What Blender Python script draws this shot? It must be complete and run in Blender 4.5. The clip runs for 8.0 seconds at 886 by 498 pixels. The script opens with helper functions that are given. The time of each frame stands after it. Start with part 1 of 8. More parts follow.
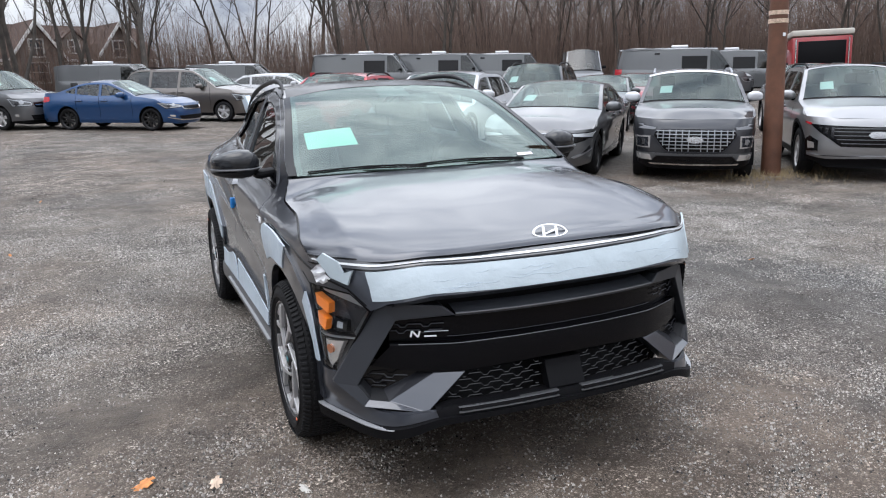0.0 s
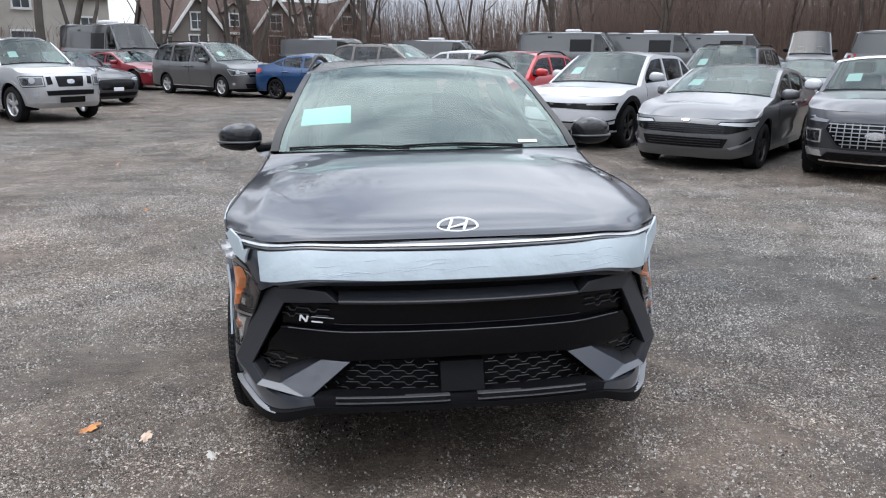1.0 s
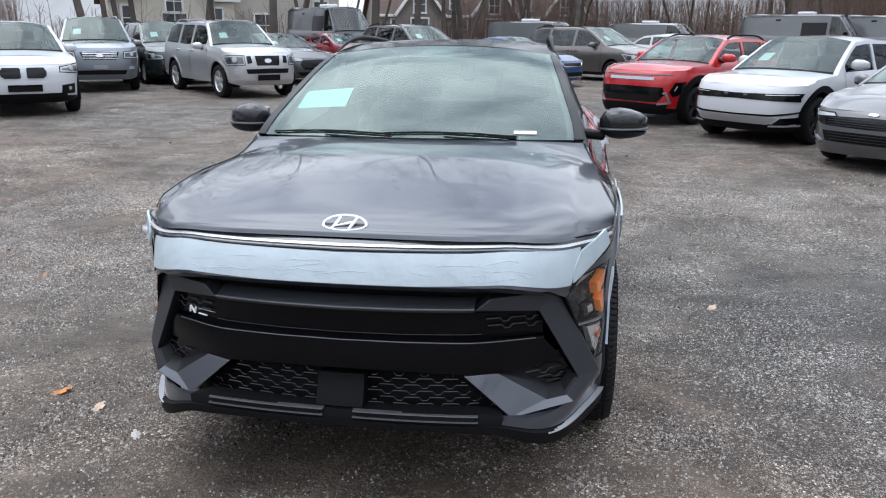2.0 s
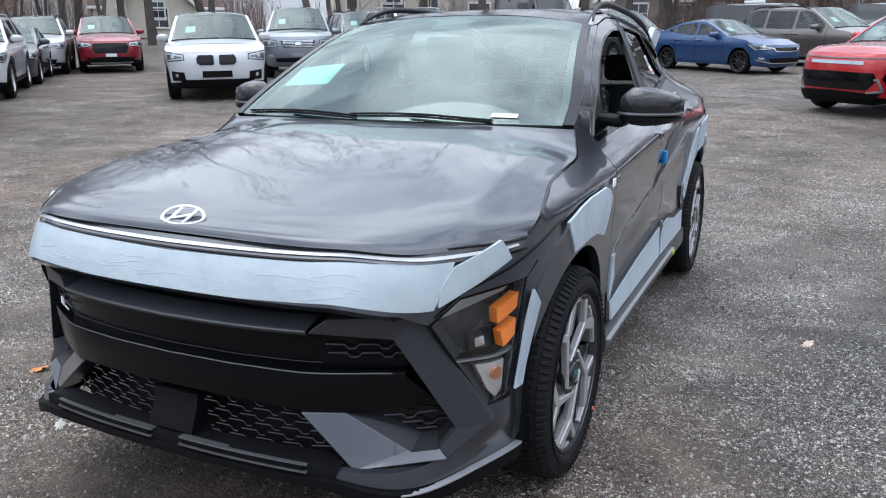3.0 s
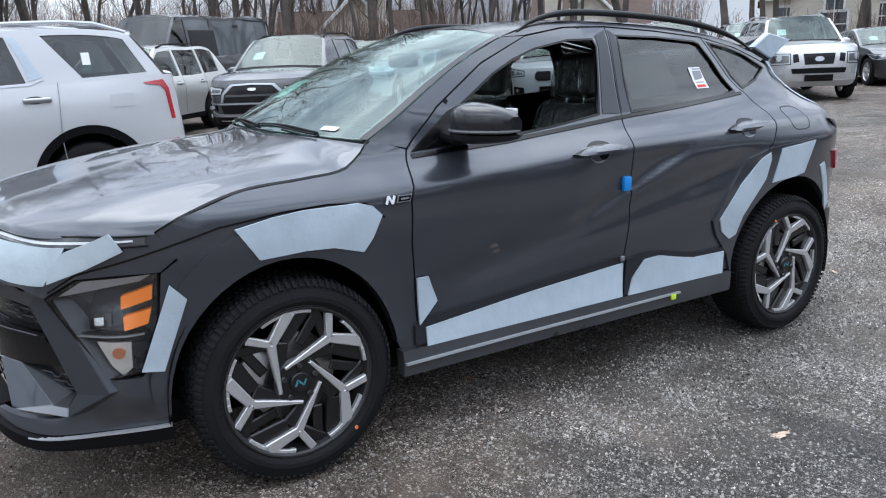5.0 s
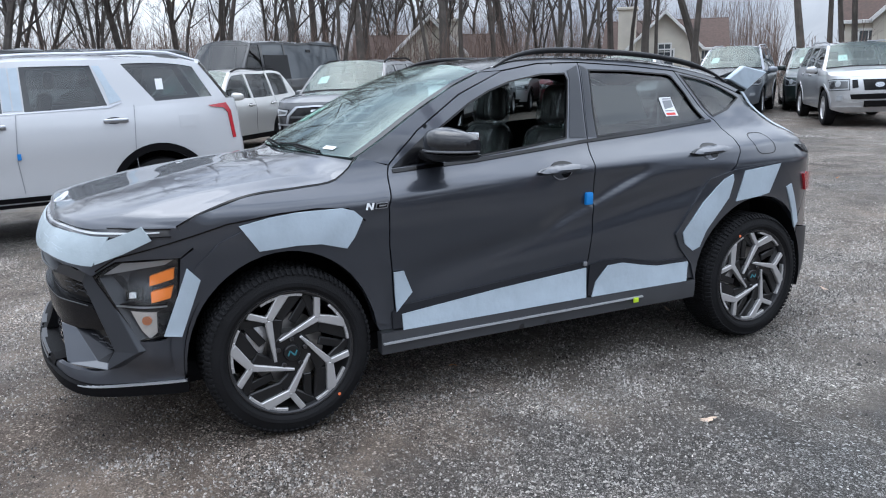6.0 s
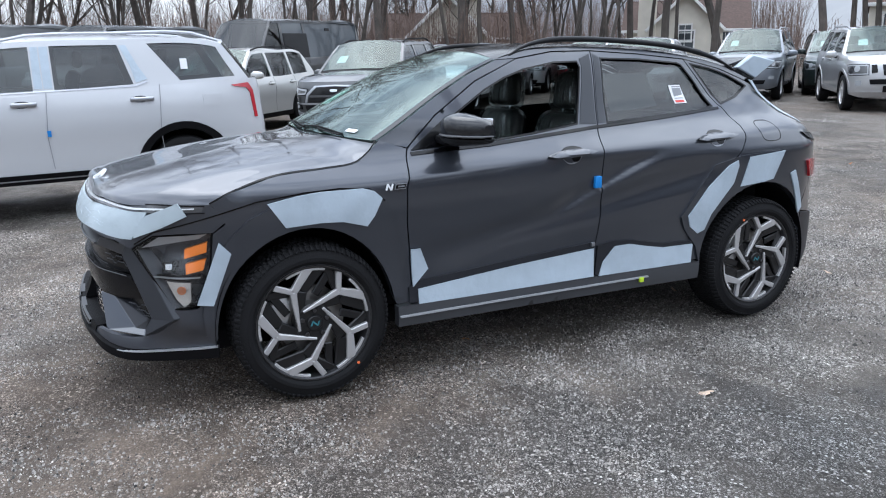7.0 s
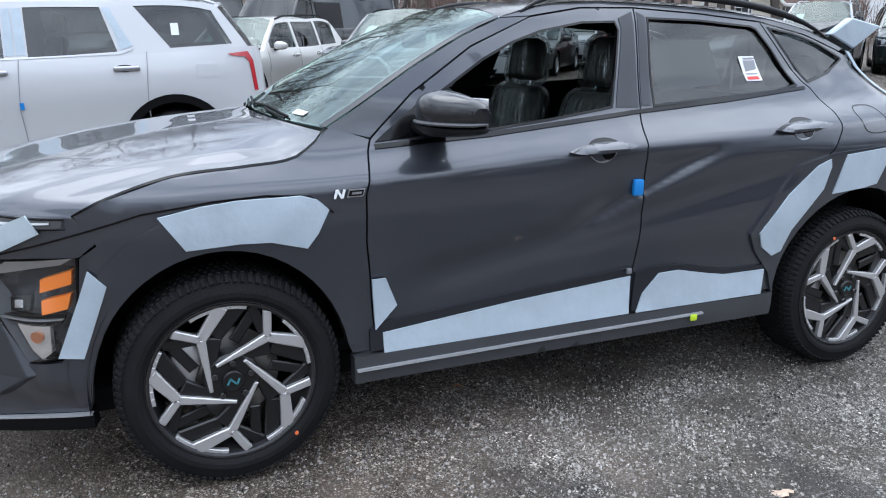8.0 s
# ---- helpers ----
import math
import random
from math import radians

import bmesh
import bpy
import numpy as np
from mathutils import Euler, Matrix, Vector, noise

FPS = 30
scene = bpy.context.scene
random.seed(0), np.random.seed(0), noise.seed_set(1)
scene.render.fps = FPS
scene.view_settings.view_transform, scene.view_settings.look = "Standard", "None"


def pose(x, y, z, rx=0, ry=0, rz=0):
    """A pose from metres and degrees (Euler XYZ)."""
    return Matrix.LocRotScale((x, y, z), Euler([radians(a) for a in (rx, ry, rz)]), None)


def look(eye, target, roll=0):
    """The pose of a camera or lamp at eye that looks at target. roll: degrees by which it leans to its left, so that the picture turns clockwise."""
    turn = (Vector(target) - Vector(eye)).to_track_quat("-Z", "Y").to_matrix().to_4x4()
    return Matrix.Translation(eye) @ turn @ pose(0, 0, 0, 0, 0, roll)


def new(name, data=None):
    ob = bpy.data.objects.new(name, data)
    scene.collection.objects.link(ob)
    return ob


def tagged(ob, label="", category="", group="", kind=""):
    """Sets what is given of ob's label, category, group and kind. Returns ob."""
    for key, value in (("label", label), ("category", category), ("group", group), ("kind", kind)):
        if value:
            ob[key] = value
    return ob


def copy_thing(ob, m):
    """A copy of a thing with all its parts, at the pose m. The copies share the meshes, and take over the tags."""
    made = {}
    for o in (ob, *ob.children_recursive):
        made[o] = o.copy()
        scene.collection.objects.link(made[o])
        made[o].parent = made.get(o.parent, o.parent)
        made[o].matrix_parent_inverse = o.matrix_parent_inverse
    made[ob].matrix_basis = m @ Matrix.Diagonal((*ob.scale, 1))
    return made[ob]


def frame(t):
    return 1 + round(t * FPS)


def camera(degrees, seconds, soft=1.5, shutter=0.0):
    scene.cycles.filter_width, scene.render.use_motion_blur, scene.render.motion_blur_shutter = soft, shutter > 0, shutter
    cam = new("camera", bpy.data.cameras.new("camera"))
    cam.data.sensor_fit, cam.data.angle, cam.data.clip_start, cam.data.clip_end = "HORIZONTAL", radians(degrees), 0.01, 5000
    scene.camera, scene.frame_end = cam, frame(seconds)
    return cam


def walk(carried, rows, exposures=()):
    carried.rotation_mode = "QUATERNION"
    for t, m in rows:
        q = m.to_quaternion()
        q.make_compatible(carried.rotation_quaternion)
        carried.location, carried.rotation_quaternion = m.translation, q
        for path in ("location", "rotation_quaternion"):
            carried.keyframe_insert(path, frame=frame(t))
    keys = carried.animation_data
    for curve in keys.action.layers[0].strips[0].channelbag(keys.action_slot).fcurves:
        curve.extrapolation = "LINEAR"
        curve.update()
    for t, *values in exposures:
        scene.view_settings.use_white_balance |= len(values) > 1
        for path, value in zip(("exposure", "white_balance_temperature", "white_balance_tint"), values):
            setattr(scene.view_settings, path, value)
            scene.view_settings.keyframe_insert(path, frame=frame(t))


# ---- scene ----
cam = camera(59.9, 8.0, 1.1)
PATH = [
    (0, (-1.485, -4.616, 1.505), (-0.737, -2.805, 1.102), -2.2),
    (0.5, (-0.945, -4.781, 1.504), (-0.453, -2.888, 1.086), -1.5),
    (1, (-0.362, -4.766, 1.486), (-0.138, -2.828, 1.044), -0.6),
    (1.5, (0.218, -4.707, 1.498), (0.164, -2.762, 1.037), -0.1),
    (2, (0.71, -4.432, 1.476), (0.39, -2.517, 0.997), 0.2),
    (2.2, (0.89, -4.307, 1.463), (0.465, -2.414, 0.98), 0.2),
    (3.3, (1.784, -3.381, 1.388), (0.792, -1.72, 0.881), -0.6),
    (3.5, (1.97, -3.226, 1.386), (0.878, -1.628, 0.881), -0.8),
    (4, (2.371, -2.827, 1.364), (1.043, -1.418, 0.863), -1.3),
    (4.5, (2.808, -2.478, 1.378), (1.289, -1.267, 0.901), -1.5),
    (5, (3.188, -2.198, 1.368), (1.541, -1.157, 0.914), -1.2),
    (5.2, (3.344, -2.102, 1.386), (1.659, -1.119, 0.942), -1.2),
    (6.3, (4.017, -2.164, 1.408), (2.263, -1.293, 1.007), -0.7),
    (6.5, (4.075, -2.23, 1.429), (2.32, -1.366, 1.014), -0.4),
    (7, (4.044, -2.211, 1.435), (2.288, -1.367, 0.986), -0.3),
    (7.5, (3.728, -1.887, 1.403), (1.961, -1.086, 0.918), 0.0),
    (8, (3.226, -1.568, 1.39), (1.438, -0.831, 0.88), 0.3),
]
EXPOSURES = [(0, 0.45, 6250, 10), (2, 0.38, 6050, 9), (3.5, 0.47, 5900, 9), (5, 0.5, 5900, 8), (6.5, 0.46, 5850, 8), (8, 0.62, 5850, 8)]
walk(cam, [(t, look(eye, target, roll)) for t, eye, target, roll in PATH], EXPOSURES)

# ---- sky and light: an overcast winter noon ----
world = bpy.data.worlds.new("overcast_sky")
scene.world = world
world.use_nodes = True
wn, wl = world.node_tree.nodes, world.node_tree.links
wn.clear()
w_out = wn.new("ShaderNodeOutputWorld")
w_bg = wn.new("ShaderNodeBackground")
w_sky = wn.new("ShaderNodeTexSky")
w_sky.sky_type = "NISHITA"
w_sky.sun_disc = False
w_sky.sun_elevation, w_sky.sun_rotation = radians(70), radians(265)
w_sky.dust_density = 4.0
w_co = wn.new("ShaderNodeTexCoord")
w_map = wn.new("ShaderNodeMapping")
w_map.inputs["Scale"].default_value = (1.0, 1.0, 2.6)
w_noise = wn.new("ShaderNodeTexNoise")
w_noise.inputs["Scale"].default_value = 2.6
w_noise.inputs["Detail"].default_value = 7
w_noise.inputs["Roughness"].default_value = 0.55
w_noise.inputs["Distortion"].default_value = 0.6
w_ramp = wn.new("ShaderNodeValToRGB")
w_ramp.color_ramp.elements[0].position, w_ramp.color_ramp.elements[0].color = 0.34, (3.6, 3.9, 4.6, 1)
w_ramp.color_ramp.elements[1].position, w_ramp.color_ramp.elements[1].color = 0.66, (11.8, 11.9, 12.1, 1)
w_mix = wn.new("ShaderNodeMix")
w_mix.data_type = "RGBA"
w_mix.inputs[0].default_value = 0.9
wl.new(w_co.outputs["Generated"], w_map.inputs["Vector"])
wl.new(w_map.outputs[0], w_noise.inputs["Vector"])
wl.new(w_noise.outputs[0], w_ramp.inputs[0])
wl.new(w_sky.outputs[0], w_mix.inputs[6])
wl.new(w_ramp.outputs[0], w_mix.inputs[7])
w_sep = wn.new("ShaderNodeSeparateXYZ")
w_up = wn.new("ShaderNodeMapRange")
w_up.inputs[1].default_value, w_up.inputs[2].default_value = 0.0, 0.9
w_up.inputs[3].default_value, w_up.inputs[4].default_value = 0.58, 2.3
w_mul = wn.new("ShaderNodeMix")
w_mul.data_type, w_mul.blend_type = "RGBA", "MULTIPLY"
w_mul.inputs[0].default_value = 1.0
wl.new(w_co.outputs["Generated"], w_sep.inputs[0])
wl.new(w_sep.outputs[2], w_up.inputs[0])
wl.new(w_mix.outputs[2], w_mul.inputs[6])
wl.new(w_up.outputs[0], w_mul.inputs[7])
wl.new(w_mul.outputs[2], w_bg.inputs["Color"])
w_bg.inputs["Strength"].default_value = 0.112
wl.new(w_bg.outputs[0], w_out.inputs[0])

sun = new("sun", bpy.data.lights.new("sun", "SUN"))
sun.data.energy, sun.data.angle, sun.data.color = 0.6, radians(45), (1.0, 0.97, 0.93)
sun.matrix_world = look((0, 0, 30), (11, 1, 0))


# ---- materials ----
def shader(name, colour, rough=0.5, metal=0.0, coat=0.0, bump=0.0, scale=40.0, vary=0.0, vary_scale=3.0, spec=0.5, island=0.0, obj=0.0, flakes=0.0, coat_rough=0.03):
    """A principled surface with grain (bump), blotches (vary) and changes from piece to piece (island, obj)."""
    m = bpy.data.materials.new(name)
    m.use_nodes = True
    n, l = m.node_tree.nodes, m.node_tree.links
    b = n["Principled BSDF"]
    b.inputs["Base Color"].default_value = (*colour, 1)
    b.inputs["Roughness"].default_value, b.inputs["Metallic"].default_value = rough, metal
    b.inputs["Coat Weight"].default_value, b.inputs["Coat Roughness"].default_value = coat, coat_rough
    b.inputs["Specular IOR Level"].default_value = spec
    co = n.new("ShaderNodeTexCoord")
    socket = None
    if vary or island or obj:
        mixed = n.new("ShaderNodeHueSaturation")
        mixed.inputs["Color"].default_value = (*colour, 1)
        total = n.new("ShaderNodeMath")
        total.operation = "ADD"
        total.inputs[0].default_value, total.inputs[1].default_value = 1.0, 0.0
        if vary:
            t = n.new("ShaderNodeTexNoise")
            t.inputs["Scale"].default_value, t.inputs["Detail"].default_value = vary_scale, 6
            l.new(co.outputs["Object"], t.inputs["Vector"])
            r = n.new("ShaderNodeMapRange")
            r.inputs[1].default_value, r.inputs[2].default_value = 0.3, 0.7
            r.inputs[3].default_value, r.inputs[4].default_value = 1 - vary, 1 + vary
            l.new(t.outputs[0], r.inputs[0])
            l.new(r.outputs[0], total.inputs[0])
            rr = n.new("ShaderNodeMapRange")
            rr.inputs[3].default_value, rr.inputs[4].default_value = max(0, rough - 0.12), min(1, rough + 0.1)
            l.new(t.outputs[0], rr.inputs[0])
            if metal < 0.9 and coat < 0.5:
                l.new(rr.outputs[0], b.inputs["Roughness"])
        if island or obj:
            g = n.new("ShaderNodeNewGeometry") if island else n.new("ShaderNodeObjectInfo")
            r2 = n.new("ShaderNodeMapRange")
            k = island or obj
            r2.inputs[3].default_value, r2.inputs[4].default_value = -k, k
            l.new(g.outputs["Random Per Island" if island else "Random"], r2.inputs[0])
            l.new(r2.outputs[0], total.inputs[1])
        l.new(total.outputs[0], mixed.inputs["Value"])
        l.new(mixed.outputs[0], b.inputs["Base Color"])
    if bump:
        t = n.new("ShaderNodeTexNoise")
        t.inputs["Scale"].default_value, t.inputs["Detail"].default_value = scale, 5
        l.new(co.outputs["Object"], t.inputs["Vector"])
        k = n.new("ShaderNodeBump")
        k.inputs["Strength"].default_value, k.inputs["Distance"].default_value = bump, 0.01
        l.new(t.outputs[0], k.inputs["Height"])
        l.new(k.outputs[0], b.inputs["Normal"])
    if flakes:
        t = n.new("ShaderNodeTexNoise")
        t.inputs["Scale"].default_value = 900
        l.new(co.outputs["Object"], t.inputs["Vector"])
        k = n.new("ShaderNodeBump")
        k.inputs["Strength"].default_value, k.inputs["Distance"].default_value = flakes, 0.001
        l.new(t.outputs[0], k.inputs["Height"])
        l.new(k.outputs[0], b.inputs["Normal"])
    return m


def paint(name, colour, metal=0.5, rough=0.32):
    return shader(name, colour, rough, metal, coat=1.0, flakes=0.08)


def glass(name, tint, gloss_rough=0.0, ior=1.7, sheen=(1, 1, 1)):
    """Thin pane: tinted see-through, with a mirror on it that grows towards grazing."""
    m = bpy.data.materials.new(name)
    m.use_nodes = True
    n, l = m.node_tree.nodes, m.node_tree.links
    n.remove(n["Principled BSDF"])
    tr, gl, mix, fr = n.new("ShaderNodeBsdfTransparent"), n.new("ShaderNodeBsdfGlossy"), n.new("ShaderNodeMixShader"), n.new("ShaderNodeLayerWeight")
    tr.inputs[0].default_value = (*tint, 1)
    gl.inputs["Roughness"].default_value = gloss_rough
    fr.inputs["Blend"].default_value = 0.5
    rise, span = n.new("ShaderNodeMath"), n.new("ShaderNodeMapRange")
    rise.operation = "POWER"
    rise.inputs[1].default_value = 5
    l.new(fr.outputs["Facing"], rise.inputs[0])
    l.new(rise.outputs[0], span.inputs[0])
    span.inputs[3].default_value, span.inputs[4].default_value = ((ior - 1) / (ior + 1)) ** 2, 1.0
    gl.inputs["Color"].default_value = (*sheen, 1)
    l.new(span.outputs[0], mix.inputs[0])
    l.new(tr.outputs[0], mix.inputs[1])
    l.new(gl.outputs[0], mix.inputs[2])
    l.new(mix.outputs[0], n["Material Output"].inputs[0])
    return m


def plastic_film(name):
    """Crinkled clear sheet: see-through, with sharp folds that catch the light."""
    m = glass(name, (0.82, 0.84, 0.84), 0.12, 1.62)
    n, l = m.node_tree.nodes, m.node_tree.links
    co, t, k = n.new("ShaderNodeTexCoord"), n.new("ShaderNodeTexNoise"), n.new("ShaderNodeBump")
    t.inputs["Scale"].default_value, t.inputs["Detail"].default_value, t.inputs["Distortion"].default_value = 11, 4, 1.4
    stretch = n.new("ShaderNodeMapping")
    stretch.inputs["Scale"].default_value = (1.6, 1.6, .45)
    l.new(co.outputs["Object"], stretch.inputs["Vector"])
    l.new(stretch.outputs[0], t.inputs["Vector"])
    k.inputs["Strength"].default_value, k.inputs["Distance"].default_value = 1.0, 0.06
    l.new(t.outputs[0], k.inputs["Height"])
    for node in n:
        if node.type in ("BSDF_GLOSSY", "LAYER_WEIGHT"):
            l.new(k.outputs[0], node.inputs["Normal"])
    return m


M = {}
M["paint_hero"] = paint("dark_grey_metallic_paint", (0.049, 0.054, 0.067), 0.5, 0.30)
M["black_plastic"] = shader("black_plastic", (0.004, 0.004, 0.005), 0.58, bump=0.12, scale=350, spec=0.13)
M["gloss_black"] = shader("gloss_black", (0.003, 0.003, 0.0038), 0.12, spec=0.32)
M["grey_trim"] = shader("dark_grey_satin_trim", (0.024, 0.025, 0.030), 0.42, 0.2, spec=0.3)
M["silver_trim"] = shader("silver_trim", (0.42, 0.43, 0.46), 0.3, 0.85)
M["chrome"] = shader("chrome", (0.75, 0.76, 0.78), 0.12, 1.0)
M["rubber"] = shader("tyre_rubber", (0.0085, 0.0085, 0.0095), 0.72, spec=0.22, bump=0.25, scale=160, vary=0.25, vary_scale=9)
M["alloy"] = shader("machined_alloy", (0.56, 0.555, 0.56), 0.34, 0.6, bump=0.05, scale=400)
M["alloy_dark"] = shader("dark_alloy", (0.009, 0.009, 0.010), 0.36, 0.2, coat=0.15)
M["barrel"] = shader("dark_wheel_barrel", (0.045, 0.045, 0.048), 0.36, 0.5)
M["mirror_black"] = shader("piano_black_shell", (0.010, 0.011, 0.013), 0.16, spec=0.42, coat=0.4)
M["lug"] = shader("dark_chrome_nut", (0.10, 0.10, 0.105), 0.18, 0.9)
M["steel"] = shader("brake_steel", (0.35, 0.34, 0.33), 0.35, 0.9, vary=0.15, vary_scale=20)
M["film"] = shader("pale_blue_protective_film", (0.43, 0.50, 0.565), 0.38, bump=0.9, scale=9, vary=0.10, vary_scale=5)
M["screen"] = glass("windscreen_glass", (0.62, 0.78, 0.73), 0.0, 2.15, (0.86, 1.0, 0.95))
M["side_glass"] = glass("clear_side_glass", (0.55, 0.62, 0.62))
M["privacy"] = glass("tinted_glass", (0.30, 0.33, 0.33), 0.0, 1.7)
M["pane"] = shader("dark_window_pane", (0.05, 0.06, 0.07), 0.08, coat=0.5)
M["lens"] = glass("lamp_lens", (0.97, 0.98, 0.98), 0.0, 1.6)
M["amber"] = shader("amber_reflector", (0.80, 0.20, 0.010), 0.45, coat=0.3)
M["red_lens"] = shader("red_lamp_lens", (0.42, 0.02, 0.03), 0.15, coat=0.8)
M["parked_screen"] = glass("parked_windscreen_glass", (0.56, 0.68, 0.65), 0.0, 1.75, (0.9, 1.0, 0.97))
M["lamp_pocket"] = shader("grey_lamp_pocket", (0.13, 0.135, 0.14), 0.2, 0.4, coat=1.0)
M["lamp_white"] = shader("headlamp_lens", (0.42, 0.44, 0.46), 0.12, 0.2, coat=1.0)
M["interior"] = shader("dark_interior", (0.006, 0.006, 0.007), 0.85, vary=0.2, spec=0.1)
M["seat"] = shader("black_seat_fabric", (0.010, 0.010, 0.011), 0.6, bump=0.3, scale=60)
M["wrap"] = plastic_film("clear_plastic_seat_cover")
M["paper_green"] = shader("pale_green_paper", (0.37, 0.65, 0.56), 0.7, vary=0.05)
M["paper"] = shader("white_paper", (0.75, 0.76, 0.78), 0.6)
M["print"] = shader("printed_grey", (0.25, 0.26, 0.28), 0.6)
M["print_dim"] = shader("grey_sheet_back", (0.16, 0.17, 0.18), 0.6)
M["red_print"] = shader("red_print", (0.6, 0.06, 0.05), 0.6)
M["blue_tag"] = shader("blue_tag", (0.02, 0.22, 0.62), 0.4)
M["yellow_tag"] = shader("yellow_green_tag", (0.55, 0.75, 0.03), 0.5)
M["orange"] = shader("orange_mark", (0.8, 0.18, 0.06), 0.5)
M["white_mark"] = shader("white_badge", (0.82, 0.83, 0.85), 0.25)
M["teal"] = shader("teal_mark", (0.05, 0.20, 0.24), 0.3)
M["paper_pale"] = shader("pale_paper", (0.55, 0.66, 0.64), 0.6)
M["light_bar"] = shader("smoked_light_bar", (0.085, 0.088, 0.095), 0.2, 0.3, coat=1.0)
M["light_line"] = shader("white_light_guide", (0.72, 0.74, 0.76), 0.25, coat=1.0)
# pale trim grey; along the grille's edges it stands for their highlight
M["bar_edge"] = shader("satin_grille_bar", (0.11, 0.112, 0.118), 0.32, 0.5)
M["panel_black"] = shader("deep_black_panel", (0.003, 0.003, 0.004), 0.22, spec=0.16)
M["strip"] = shader("bright_satin_strip", (0.40, 0.41, 0.43), 0.32, 0.35)
M["lamp_inner"] = shader("dark_lamp_housing", (0.035, 0.038, 0.046), 0.28, 0.5, vary=0.3, vary_scale=14)
M["lamp_bright"] = shader("bright_lamp_reflector", (0.72, 0.70, 0.68), 0.22, 0.7, bump=0.4, scale=60)
M["bulb"] = shader("amber_bulb", (0.35, 0.12, 0.05), 0.15, coat=1.0)
M["frame"] = shader("dark_grey_bumper_frame", (0.040, 0.043, 0.050), 0.40, 0.25, spec=0.4, vary=0.08)
M["satin_black"] = shader("satin_black_trim", (0.013, 0.0135, 0.0155), 0.48, spec=0.28, bump=0.06, scale=300)
M["film_nose"] = shader("pale_cyan_protective_film", (0.395, 0.455, 0.49), 0.36, bump=0.9, scale=9, vary=0.12, vary_scale=4)
M["sill"] = shader("grey_sill_paint", (0.062, 0.064, 0.070), 0.36, 0.3, vary=0.1)
from mathutils import geometry


# ---- the curved sheet round a vehicle ----
def lerp_tab(tab, v):
    if v <= tab[0][0]: return tab[0][1]
    for (a, p), (b, q) in zip(tab, tab[1:]):
        if v <= b:
            k = (v - a) / (b - a)
            return p + (q - p) * k
    return tab[-1][1]
def smooth_tab(tab, v):
    """Monotone-ish cubic (Catmull-Rom) through the rows of a table."""
    n = len(tab)
    if v <= tab[0][0]: return tab[0][1]
    if v >= tab[-1][0]: return tab[-1][1]
    for i in range(n - 1):
        a, b = tab[i][0], tab[i + 1][0]
        if v <= b:
            k = (v - a) / (b - a)
            p0, p1 = tab[i][1], tab[i + 1][1]
            m0 = (p1 - tab[i - 1][1]) / (b - tab[i - 1][0]) * (b - a) if i else p1 - p0
            m1 = (tab[i + 2][1] - p0) / (tab[i + 2][0] - a) * (b - a) if i + 2 < n else p1 - p0
            return ((2*k**3 - 3*k*k + 1)*p0 + (k**3 - 2*k*k + k)*m0 + (3*k*k - 2*k**3)*p1 + (k**3 - k*k)*m1)
def sstep(a, b, v):
    k = min(1, max(0, (v - a) / (b - a)))
    return k * k * (3 - 2 * k)
class Wrap:
    """The sheet that runs round a vehicle's flank: s along its plan from the nose's middle to the tail's, z up."""
    def __init__(self, plan, nose, flank, tail, s1, s2, s3, s4, corner=None):
        self.corner = corner
        xs, ys = [], []
        n = len(plan)
        for i in range(n - 1):
            p0 = plan[i - 1] if i else (-plan[1][0], plan[1][1])
            p1, p2 = plan[i], plan[i + 1]
            p3 = plan[i + 2] if i + 2 < n else (-plan[n - 2][0], plan[n - 2][1])
            for k in range(12):
                u = k / 12
                w = (-.5*u**3 + u*u - .5*u, 1.5*u**3 - 2.5*u*u + 1, -1.5*u**3 + 2*u*u + .5*u, .5*u**3 - .5*u*u)
                xs.append(sum(c * p[0] for c, p in zip(w, (p0, p1, p2, p3))))
                ys.append(sum(c * p[1] for c, p in zip(w, (p0, p1, p2, p3))))
        xs.append(plan[-1][0]); ys.append(plan[-1][1])
        self.x, self.y = np.array(xs), np.array(ys)
        self.s = np.r_[0, np.cumsum(np.hypot(np.diff(xs), np.diff(ys)))]
        tx, ty = np.gradient(self.x, self.s), np.gradient(self.y, self.s)
        for _ in range(3):
            for a in (tx, ty):
                a[1:-1] = (a[:-2] + 2 * a[1:-1] + a[2:]) / 4
        l = np.hypot(tx, ty)
        self.nx, self.ny = ty / l, -tx / l
        self.nose, self.flank, self.tail = nose, flank, tail
        self.b = (s1, s2, s3, s4)
        self.imax = int(np.argmax(self.x))
    def at_y(self, y):
        """s of the flank at y."""
        return float(np.interp(y, self.y, self.s))
    def at_x(self, x):
        """s of the nose at x."""
        i = self.imax
        return float(np.interp(x, self.x[:i], self.s[:i]))
    def tail_x(self, x):
        i = self.imax
        return float(np.interp(-x, -self.x[i:], self.s[i:]))
    def place(self, s, z, out=0.0):
        x, y = np.interp(s, self.s, self.x), np.interp(s, self.s, self.y)
        nx, ny = np.interp(s, self.s, self.nx), np.interp(s, self.s, self.ny)
        f, r = 1 - sstep(self.b[0], self.b[1], s), sstep(self.b[2], self.b[3], s)
        d = f * self.nose(x, z) + r * self.tail(x, z) + (1 - f - r) * self.flank(y, z) - out
        if self.corner:
            at, size = self.corner
            d -= size * math.exp(-((s - at) / .105) ** 2) * sstep(.34, .44, z) * (1 - sstep(.60, .80, z))
        return (x - nx * d, y - ny * d, z)


# ---- meshing ----


